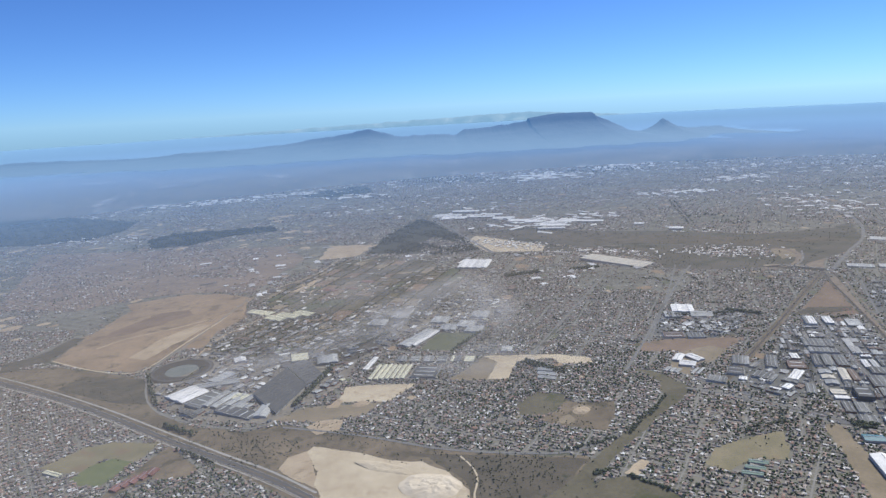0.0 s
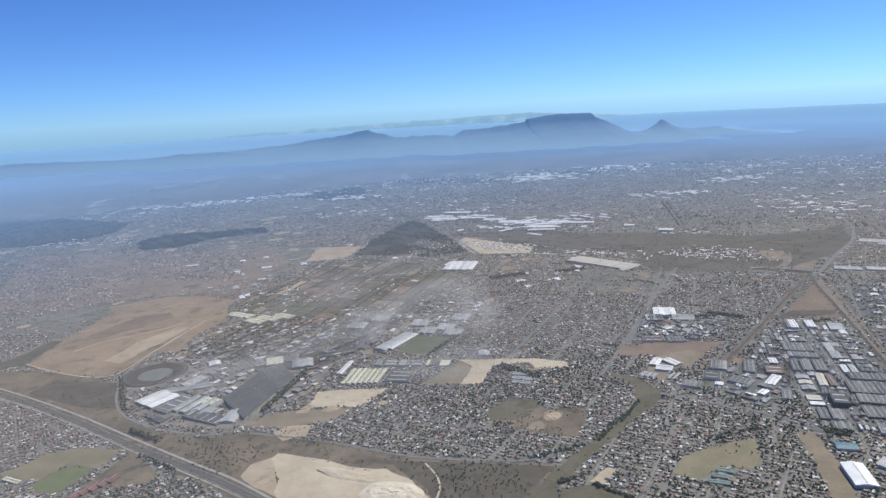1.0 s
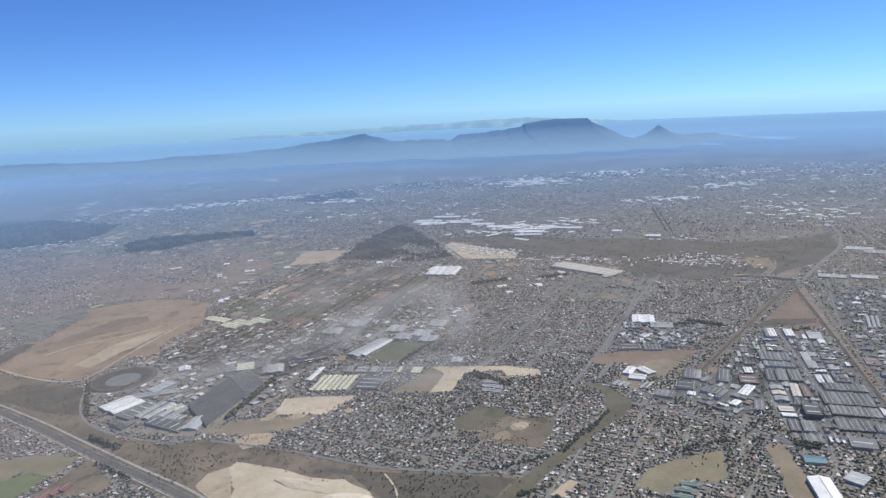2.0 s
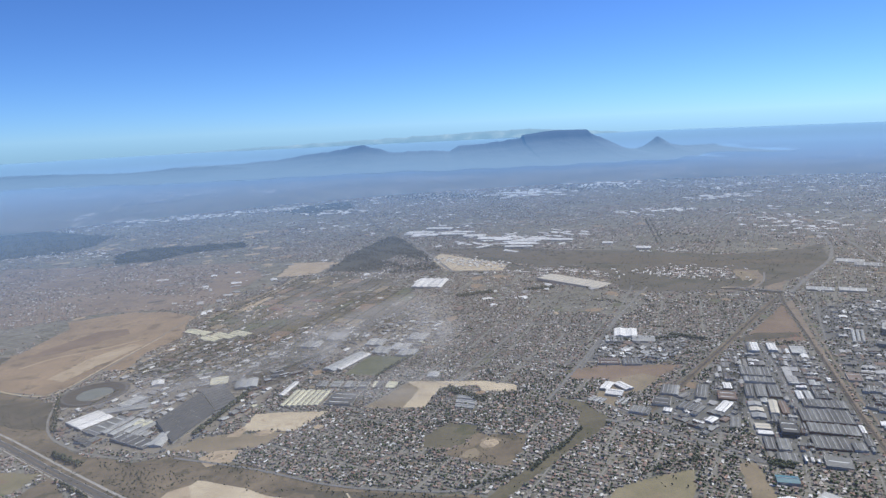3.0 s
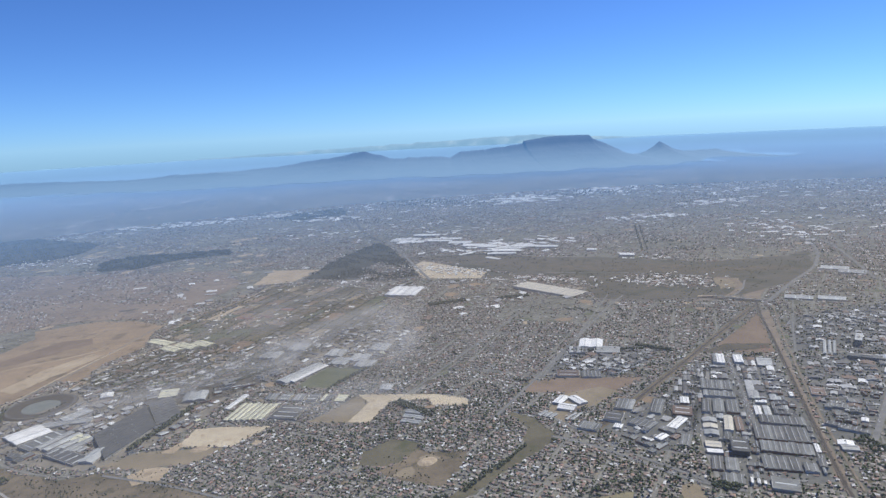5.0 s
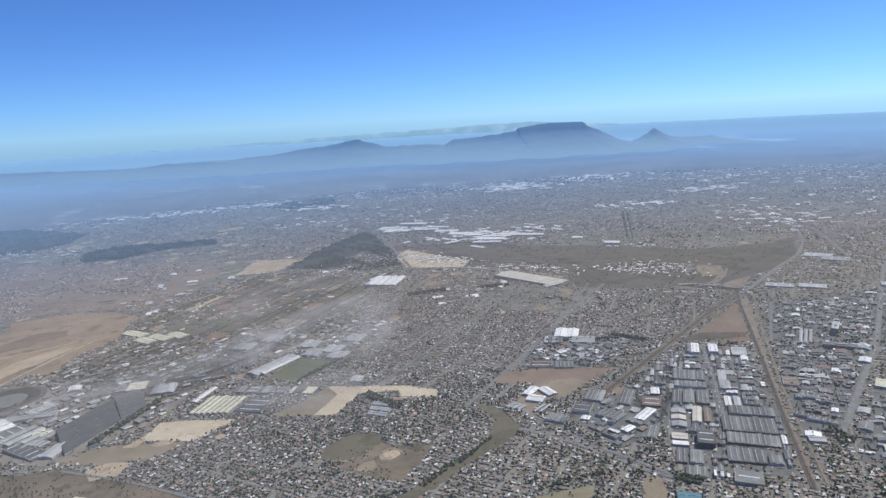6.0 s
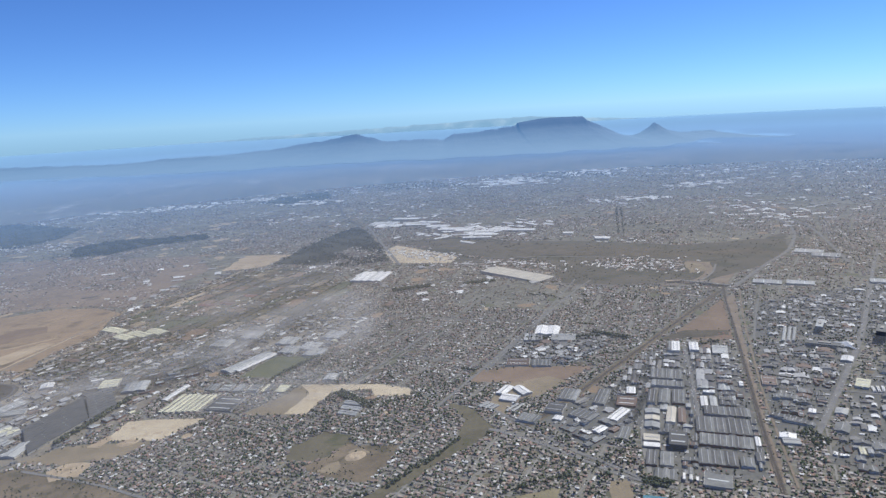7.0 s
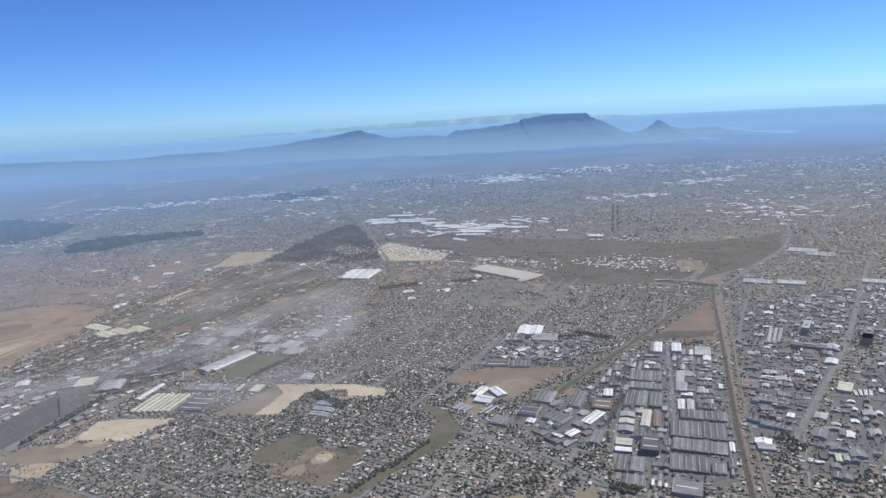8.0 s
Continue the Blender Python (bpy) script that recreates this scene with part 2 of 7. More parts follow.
def box(bm, x0, x1, y0, y1, z0, z1):
    v = [bm.verts.new(p) for p in ((x0, y0, z0), (x1, y0, z0), (x1, y1, z0), (x0, y1, z0), (x0, y0, z1), (x1, y0, z1), (x1, y1, z1), (x0, y1, z1))]
    for f in ((0, 3, 2, 1), (4, 5, 6, 7), (0, 1, 5, 4), (1, 2, 6, 5), (2, 3, 7, 6), (3, 0, 4, 7)):
        bm.faces.new([v[i] for i in f])
    return v


def boxes(*sizes):
    bm = bmesh.new()
    for s in sizes:
        box(bm, *s)
    return bm


def prism(bm, outline, x0, x1):
    """An outline in the y-z plane, drawn out along x."""
    a = [bm.verts.new((x0, y, z)) for y, z in outline]
    b = [bm.verts.new((x1, y, z)) for y, z in outline]
    bm.faces.new(a[::-1])
    bm.faces.new(b)
    for i in range(len(a)):
        j = (i + 1) % len(a)
        bm.faces.new((a[i], a[j], b[j], b[i]))
    bmesh.ops.recalc_face_normals(bm, faces=bm.faces)


def inside(px, py, poly):
    """Which of the points lie inside the polygon."""
    hit = np.zeros(np.shape(px), bool)
    n = len(poly)
    for i in range(n):
        (x0, y0), (x1, y1) = poly[i], poly[(i + 1) % n]
        if y0 == y1:
            continue
        cross = ((y0 > py) != (y1 > py)) & (px < (x1 - x0) * (py - y0) / (y1 - y0) + x0)
        hit ^= cross
    return hit


CELL, MX, MY = 0.6, -1500.0, 100.0
MASK = np.zeros((2700, 5500), bool)      # ground on which no house stands, cell by cell
MADE = []


def keep_open(poly):
    """Marks the inside of an outline as taken."""
    MADE.append(len(poly))
    xs, ys = [p[0] for p in poly], [p[1] for p in poly]
    i0, i1 = int(np.clip((min(xs) - MX) / CELL, 0, 5499)), int(np.clip((max(xs) - MX) / CELL + 2, 0, 5500))
    j0, j1 = int(np.clip((min(ys) - MY) / CELL, 0, 2699)), int(np.clip((max(ys) - MY) / CELL + 2, 0, 2700))
    if i1 > i0 and j1 > j0:
        gx, gy = np.meshgrid(MX + CELL * (np.arange(i0, i1) + 0.5), MY + CELL * (np.arange(j0, j1) + 0.5))
        MASK[j0:j1, i0:i1] |= inside(gx, gy, poly)


def release(*corners):
    """Opens a piece of kept ground for houses again."""
    poly = list(corners)
    old = MASK.copy()
    MASK[:] = False
    keep_open(poly)
    MASK[:] = old & ~MASK


def blocked(px, py):
    i = np.clip(((px - MX) / CELL).astype(int), 0, 5499)
    j = np.clip(((py - MY) / CELL).astype(int), 0, 2699)
    return MASK[j, i]


def field(name, label, mat, rough, lift, *corners):
    """A patch of open land with an uneven edge, laid just above the ground sheet."""
    rng = random.Random(len(MADE) + 11)
    ring, n = [], len(corners)
    for i in range(n):
        a, b = Vector(corners[i]), Vector(corners[(i + 1) % n])
        steps = max(1, int((b - a).length / (2.0 + 2 * rough)))
        for k in range(steps):
            p = a.lerp(b, k / steps)
            ring.append((p.x + rng.gauss(0, 0.4) * rough, p.y + rng.gauss(0, 0.4) * rough))
    far = max(0.0, math.hypot(*corners[0]) - 500)
    if rough > 0.35 and far == 0.0:              # bushes and small trees along the edge
        for x, y in ring:
            for _ in range(rng.choice((0, 0, 1, 2))):
                LOOSE_TREES.append((x + rng.gauss(0, 0.7), y + rng.gauss(0, 0.7), rng.uniform(0.3, 0.85)))
    bm = bmesh.new()
    bm.faces.new([bm.verts.new((x, y, gz(x, y) + lift + far * 0.0005)) for x, y in ring])
    bmesh.ops.triangulate(bm, faces=bm.faces)
    for _ in range(4 if far > 0 else 0):         # far patches follow the bend of the land
        long = [e for e in bm.edges if e.calc_length() > 18]
        if long:
            bmesh.ops.subdivide_edges(bm, edges=long, cuts=1)
            bmesh.ops.triangulate(bm, faces=bm.faces)
    for w in bm.verts:
        w.co.z = gz(w.co.x, w.co.y) + lift + far * 0.0005
    bmesh.ops.recalc_face_normals(bm, faces=bm.faces)
    ob = part(name, bm, mat)
    tagged(ob, label, "ground patch", kind="structure")
    keep_open([tuple(c) for c in corners])
    return ob


def smooth_line(points, step=4.0):
    """Points along a Catmull-Rom curve through those given."""
    p = [Vector(q) for q in points]
    p = [p[0] * 2 - p[1]] + p + [p[-1] * 2 - p[-2]]
    line = []
    for i in range(1, len(p) - 2):
        n = max(2, int((p[i + 1] - p[i]).length / step))
        for k in range(n):
            t = k / n
            line.append(0.5 * (2 * p[i] + (p[i + 1] - p[i - 1]) * t + (2 * p[i - 1] - 5 * p[i] + 4 * p[i + 1] - p[i + 2]) * t * t + (3 * p[i] - p[i - 1] - 3 * p[i + 1] + p[i + 2]) * t ** 3))
    line.append(p[-2])
    return line


def strip(bm, line, o0, o1, lift):
    """A strip between two offsets from a line."""
    last = None
    for i, q in enumerate(line):
        d = (line[min(i + 1, len(line) - 1)] - line[max(i - 1, 0)]).normalized()
        s = Vector((d.y, -d.x))
        a, b = q + s * o0, q + s * o1
        row = [bm.verts.new((v.x, v.y, gz(v.x, v.y) + lift)) for v in (a, b)]
        if last:
            bm.faces.new((last[0], last[1], row[1], row[0]))
        last = row


def ribbon(name, label, mat, width, lift, *points):
    """A road, a track or a railway bed along a smooth line."""
    line = smooth_line(points)
    far = max(0.0, math.hypot(*points[0]) - 500) * 0.0006
    bm = bmesh.new()
    strip(bm, line, -width / 2, width / 2, lift + far)
    bmesh.ops.recalc_face_normals(bm, faces=bm.faces)
    road = part(name, bm, mat)
    tagged(road, label, "railway" if "rail" in name else "road", kind="structure")
    w = width / 2 + 0.5
    for i in range(0, len(line) - 1):
        d = (line[i + 1] - line[i]).normalized() * 1.02
        s = Vector((d.y, -d.x)) * w
        keep_open([tuple(line[i] + s), tuple(line[i + 1] + s), tuple(line[i + 1] - s), tuple(line[i] - s)])
    if name == "freeway":
        for label2, piece_name, mat2, o0, o1, rise in (("dry grass median", "median", scrub, -0.22, 0.22, 0.05),
                                                       ("sandy shoulder", "shoulder", scrub, -2.0, -1.6, 0.03), ("sandy shoulder", "shoulder", scrub, 1.6, 2.0, 0.03),
                                                       ("white painted edge line", "edge_line", line_paint, -1.5, -1.45, 0.04), ("white painted edge line", "edge_line", line_paint, 1.45, 1.5, 0.04)):
            bm = bmesh.new()
            strip(bm, line, o0, o1, lift + rise)
            bmesh.ops.recalc_face_normals(bm, faces=bm.faces)
            part(piece_name, bm, mat2, road, label2)
    if name == "railway_bed":
        for o in (-0.55, -0.4, 0.4, 0.55):
            bm = bmesh.new()
            strip(bm, line, o - 0.03, o + 0.03, lift + 0.06)
            bmesh.ops.recalc_face_normals(bm, faces=bm.faces)
            part("rail", bm, rail_steel, road, "steel rail")
    return line


def shed(name, label, roof, wall, style, x, y, length, width, high, angle):
    """A factory, hall or block at its true footprint: walls, roof and what stands on the roof."""
    base = new(name)
    base.matrix_world = pose(x, y, gz(x, y) - 0.1, 0, 0, angle)
    tagged(base, label, "tower block" if style == "tower" else "industrial building", "factories and halls")
    L, W, H = length / 2, width / 2, high + 0.1
    rng = random.Random(int(x * 7 + y * 13))
    part("wall", boxes((-L, L, -W, W, 0, H)), wall, base)
    if style == "tower":
        for k in range(int(H / 0.35)):
            z = 0.3 + k * 0.35
            part("window_band", boxes((-L - 0.03, L + 0.03, -W - 0.03, W + 0.03, z, z + 0.16)), dark_glass_wall, base, "dark band of windows")
        part("roof", boxes((-L - 0.04, L + 0.04, -W - 0.04, W + 0.04, H, H + 0.12)), roof, base)
        part("lift_house", boxes((-L * 0.3, L * 0.3, -W * 0.35, W * 0.35, H + 0.12, H + 0.5)), concrete, base, "plain lift motor room")
    elif style in ("gable", "works"):
        spans = max(1, round(width / (6.0 if style == "gable" else 1.75)))
        for k in range(spans):
            w0, w1 = -W + 2 * W * k / spans, -W + 2 * W * (k + 1) / spans
            mid, rise, o = (w0 + w1) / 2, 0.09 * (w1 - w0) + 0.06, 0.06
            bm = bmesh.new()
            prism(bm, [(w0 - (o if k == 0 else 0), H), (w1 + (o if k == spans - 1 else 0), H), (w1, H + 0.06), (mid, H + rise), (w0, H + 0.06)], -L - o, L + o)
            ridge = part("roof", bm, rng.choice((roof, roof, dark_roof, grey_roof, grey_roof)) if style == "works" and spans > 2 else roof, base)
            part("ridge_vent", boxes((-L * 0.9, L * 0.9, mid - 0.09, mid + 0.09, H + rise - 0.03, H + rise + 0.09)), vent_metal, ridge, "raised ridge vent")
    elif style == "saw":
        n = max(3, round(length / 3.5))
        for k in range(n):
            x0, x1 = -L + 2 * L * k / n, -L + 2 * L * (k + 1) / n
            bm = bmesh.new()
            v0 = [bm.verts.new(p) for p in ((x0, -W, H), (x1, -W, H), (x1 - 0.15, -W, H + 0.22))]
            v1 = [bm.verts.new(p) for p in ((x0, W, H), (x1, W, H), (x1 - 0.15, W, H + 0.22))]
            bm.faces.new(v0), bm.faces.new(v1[::-1])
            for i in range(3):
                bm.faces.new((v0[i], v1[i], v1[(i + 1) % 3], v0[(i + 1) % 3]))
            bmesh.ops.recalc_face_normals(bm, faces=bm.faces)
            part("roof_bay", bm, roof, base)
    else:
        part("roof", boxes((-L - 0.05, L + 0.05, -W - 0.05, W + 0.05, H, H + 0.09)), roof, base)
        for s in (-1, 1):
            part("parapet", boxes((-L - 0.05, L + 0.05, s * W - 0.06, s * W + 0.06, H + 0.09, H + 0.2)), wall, base)
        for k in range(min(10, int(length / 3.5))):
            cx = -L + 2 * L * (k + 0.5) / max(1, min(10, int(length / 3.5)))
            part("skylight", boxes((cx - 0.25, cx + 0.25, -W * 0.75, W * 0.75, H + 0.09, H + 0.15)), skylight if rng.random() < 0.6 else vent_metal, base, "translucent roof light")
    if style != "tower":
        for k in range(max(1, min(4, int(length / 5)))):
            cx = -L + 2 * L * (k + 0.5) / max(1, min(4, int(length / 5)))
            part("roller_door", boxes((cx - 0.3, cx + 0.3, -W - 0.03, -W + 0.05, 0.1, min(H * 0.75, 0.65))), door_paint, base, "dark roller door")
    c, s = math.cos(radians(angle)), math.sin(radians(angle))
    l, w = L + 0.25, W + 0.25
    keep_open([(x + c * a - s * b, y + s * a + c * b) for a, b in ((-l, -w), (l, -w), (l, w), (-l, w))])
    return base


def mesh_stuff(name, verts, faces, mats, index, label, category):
    """One joined mesh from arrays; faces are quads or triangles of equal size in each block."""
    data = bpy.data.meshes.new(name)
    v = np.concatenate(verts).astype(np.float32)
    sizes = np.concatenate([np.full(len(f), f.shape[1]) for f in faces])
    loops = np.concatenate([f.ravel() for f in faces]).astype(np.int32)
    data.vertices.add(len(v)), data.loops.add(len(loops)), data.polygons.add(len(sizes))
    data.vertices.foreach_set("co", v.ravel())
    data.loops.foreach_set("vertex_index", loops)
    starts = np.r_[0, np.cumsum(sizes)[:-1]].astype(np.int32)
    data.polygons.foreach_set("loop_start", starts)
    for m in mats:
        data.materials.append(m)
    data.polygons.foreach_set("material_index", np.concatenate(index).astype(np.int32))
    data.update(calc_edges=True)
    ob = new(name, data)
    return tagged(ob, label, category, kind="stuff")


# Unit house: walls with gables (verts 0-9) and a roof of two slopes with eaves (verts 10-15).
HOUSE_V = np.array([(-.5, -.5, 0), (.5, -.5, 0), (.5, .5, 0), (-.5, .5, 0), (-.5, -.5, .62), (.5, -.5, .62), (.5, .5, .62), (-.5, .5, .62), (-.5, 0, .98), (.5, 0, .98),
                    (-.56, -.58, .6), (.56, -.58, .6), (.56, 0, 1.02), (-.56, 0, 1.02), (.56, .58, .6), (-.56, .58, .6)])
HOUSE_Q = np.array([(0, 1, 5, 4), (2, 3, 7, 6), (0, 4, 7, 3), (1, 2, 6, 5), (10, 11, 12, 13), (13, 12, 14, 15)])
HOUSE_T = np.array([(4, 8, 7), (5, 6, 9)])


def place_all(unit, x, y, z, sx, sy, sz, angle):
    """Copies of a unit shape at many places, as one array of points."""
    c, s = np.cos(angle)[:, None], np.sin(angle)[:, None]
    ux, uy = unit[None, :, 0] * sx[:, None], unit[None, :, 1] * sy[:, None]
    return np.stack([x[:, None] + c * ux - s * uy, y[:, None] + s * ux + c * uy, z[:, None] + unit[None, :, 2] * sz[:, None]], 2)


def many_houses(name, label, x, y, sx, sy, sz, angle, roofs=None):
    n = len(x)
    v = place_all(HOUSE_V, x, y, ground_z(x, y), sx, sy, sz, angle).reshape(-1, 3)
    off = (np.arange(n) * len(HOUSE_V))[:, None, None]
    q, t = (HOUSE_Q[None] + off).reshape(-1, 4), (HOUSE_T[None] + off).reshape(-1, 3)
    return mesh_stuff(name, [v], [q, t], [walls_mixed, roofs or roofs_mixed], [np.tile([0, 0, 0, 0, 1, 1], n), np.zeros(2 * n)], label, "houses")


def crown_shape(rng, clumps, detail):
    """A crown of several uneven clumps, about one unit wide, with gaps between them."""
    bm = bmesh.new()
    for k in range(clumps):
        a, r = k * 2.4 + rng.random(), (0.0 if k == 0 else 0.2 + 0.14 * rng.random())
        size = (0.3 if k == 0 else 0.17 + 0.12 * rng.random())
        ball = bmesh.ops.create_icosphere(bm, subdivisions=detail, radius=size)["verts"]
        at = Vector((r * math.cos(a), r * math.sin(a), 0.6 + 0.22 * rng.random() - r * 0.5))
        for v in ball:
            v.co = v.co * (0.72 + 0.5 * rng.random()) + at
            v.co.z = max(v.co.z, 0.16 + 0.1 * rng.random())
    return bm


def many_trees(name, label, x, y, size, mat, seed, clumps=3):
    """Small trees as one joined mesh: several crown shapes, each turned and scaled."""
    rng = random.Random(seed)
    verts, faces, total = [], [], 0
    kinds = np.random.RandomState(seed).randint(0, 5, len(x))
    turn = np.random.RandomState(seed + 1).rand(len(x)) * 6.28
    for k in range(5):
        bm = crown_shape(rng, clumps, 1)
        bm.verts.ensure_lookup_table()
        unit = np.array([v.co for v in bm.verts])
        tri = np.array([[v.index for v in f.verts] for f in bm.faces])
        bm.free()
        unit[:, 2] -= 0.16
        m = kinds == k
        n = int(m.sum())
        if not n:
            continue
        s = size[m]
        verts.append(place_all(unit, x[m], y[m], ground_z(x[m], y[m]) - 0.03, s, s, s * 1.05, turn[m]).reshape(-1, 3))
        faces.append((tri[None] + (np.arange(n) * len(unit))[:, None, None]).reshape(-1, 3) + total)
        total += n * len(unit)
    if total:
        return mesh_stuff(name, verts, faces, [mat], [np.zeros(len(f)) for f in faces], label, "trees")


# ---- the land, one sheet to the horizon ----
def ground_sheet():
    radii = [0.0] + [40 * 1.032 ** k for k in range(155)]
    radii = [r for r in radii if r < 4650] + [4700.0]
    n = 300
    verts, faces = [(0, 0, gz(0, 0))], []
    for r in radii[1:]:
        for k in range(n):
            a = 2 * math.pi * k / n
            x, y = r * math.sin(a), r * math.cos(a)
            verts.append((x, y, gz(x, y)))
    for k in range(n):
        faces.append((0, 1 + (k + 1) % n, 1 + k))
    for j in range(len(radii) - 2):
        for k in range(n):
            a, b = 1 + j * n, 1 + (j + 1) * n
            faces.append((a + k, a + (k + 1) % n, b + (k + 1) % n, b + k))
    data = bpy.data.meshes.new("ground")
    data.from_pydata(verts, [], faces)
    data.materials.append(land)
    return tagged(new("ground", data), "dry grey-brown plain reaching to the sea horizon", "ground", kind="structure")


ground_sheet()


def water_sheet(label, lift, *corners):
    bm = bmesh.new()
    bm.faces.new([bm.verts.new((x, y, -10 + lift)) for x, y in corners])
    bmesh.ops.recalc_face_normals(bm, faces=bm.faces)
    return tagged(part("water", bm, sea_water), label, "sea", kind="structure")


water_sheet("hazy blue bay at the edge of the plain", 1.0, (-1050, 1980), (-760, 2500), (-700, 3300), (-1500, 4300), (-2600, 3700), (-2800, 3100), (-1900, 2400))
water_sheet("hazy blue ocean behind the mountains", 1.0, (-500, 3000), (600, 3000), (1150, 2600), (1200, 1950), (1900, 1750), (4100, 1900), (3400, 3000), (1900, 4150), (0, 4600), (-1200, 4400))


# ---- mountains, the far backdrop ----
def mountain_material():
    """Bare rock with the blue air light of thirty kilometres painted on as emission: a distant backdrop that glows
    faintly.
    """
    m = material("haze_glow_rock", (0.012, 0.015, 0.02), (0.03, 0.03, 0.03), 0.01, 0.95, 0.06, 0.0)
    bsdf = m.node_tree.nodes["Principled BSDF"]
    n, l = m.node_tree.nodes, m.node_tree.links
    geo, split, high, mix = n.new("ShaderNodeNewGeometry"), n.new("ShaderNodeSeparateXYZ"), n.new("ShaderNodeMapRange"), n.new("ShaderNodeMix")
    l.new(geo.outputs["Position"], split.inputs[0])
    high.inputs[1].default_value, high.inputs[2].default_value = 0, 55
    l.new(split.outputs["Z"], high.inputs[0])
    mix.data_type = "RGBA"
    # haze painted by height: paler blue glow at the foot, darker at the crest
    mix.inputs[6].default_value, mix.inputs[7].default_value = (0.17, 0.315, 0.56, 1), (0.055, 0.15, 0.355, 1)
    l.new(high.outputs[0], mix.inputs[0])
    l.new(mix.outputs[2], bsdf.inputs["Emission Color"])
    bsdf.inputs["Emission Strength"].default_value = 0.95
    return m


haze_glow_rock = mountain_material()


def mountain(name, label, x0, x1, y0, y1, skyline, gully, seed):
    """A mountain whose crest follows a few heights along x, falling off to both sides in gullied slopes."""
    nx, ny = 420, 44
    xs = np.linspace(x0, x1, nx)
    crest = np.interp(xs, [p[0] for p in skyline], [p[1] for p in skyline])
    jag = np.array([noise.fractal(Vector((x * 0.022, seed * 3.0, 0.0)), 0.6, 2.2, 6) for x in xs])
    crest = crest + np.where((xs > 315) & (xs < 540), 0.5, 2.6) * jag * np.clip((crest + 8) / 30, 0, 1)
    verts, faces = [], []
    for j in range(ny):
        v = j / (ny - 1)
        for i in range(nx):
            x, y = xs[i], y0 + (y1 - y0) * v + 130 * noise.noise(Vector((xs[i] * 0.008, 0.0, seed))) * (1 - v) ** 2
            rough = noise.fractal(Vector((x * gully, y * gully * 0.6, seed)), 0.7, 2.1, 6)
            fall = min(1.0, v / 0.72) if v < 0.72 else 1 - (v - 0.72) / 0.28
            steep = 0.72 * fall ** 1.9 + 0.10 * fall + 0.18 * max(0.0, min(1.0, (fall - 0.86) / 0.07))
            steep = steep * (1 + 0.30 * rough * (1 - fall) * min(1, fall * 5))
            top = 1 + 0.012 * rough
            verts.append((x, y, 1.08 + (crest[i] - 1.08) * steep * top))
    for j in range(ny - 1):
        for i in range(nx - 1):
            a = j * nx + i
            faces.append((a, a + 1, a + nx + 1, a + nx))
    data = bpy.data.meshes.new(name)
    data.from_pydata(verts, [], faces)
    data.materials.append(haze_glow_rock)
    return tagged(new(name, data), label, "mountain", kind="structure")


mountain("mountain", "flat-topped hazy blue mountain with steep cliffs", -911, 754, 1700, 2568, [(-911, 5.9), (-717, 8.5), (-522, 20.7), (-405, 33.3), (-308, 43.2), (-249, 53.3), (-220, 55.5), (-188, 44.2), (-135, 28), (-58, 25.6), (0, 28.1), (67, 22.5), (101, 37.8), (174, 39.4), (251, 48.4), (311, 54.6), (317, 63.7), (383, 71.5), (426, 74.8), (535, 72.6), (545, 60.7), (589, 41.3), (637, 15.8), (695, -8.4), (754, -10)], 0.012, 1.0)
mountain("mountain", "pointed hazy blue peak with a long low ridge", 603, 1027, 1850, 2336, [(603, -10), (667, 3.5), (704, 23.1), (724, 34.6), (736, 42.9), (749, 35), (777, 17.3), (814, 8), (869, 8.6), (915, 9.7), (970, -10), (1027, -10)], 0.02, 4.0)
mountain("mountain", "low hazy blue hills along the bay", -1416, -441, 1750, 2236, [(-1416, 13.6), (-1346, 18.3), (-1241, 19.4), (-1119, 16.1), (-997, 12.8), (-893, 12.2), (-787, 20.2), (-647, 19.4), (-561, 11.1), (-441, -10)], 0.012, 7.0)


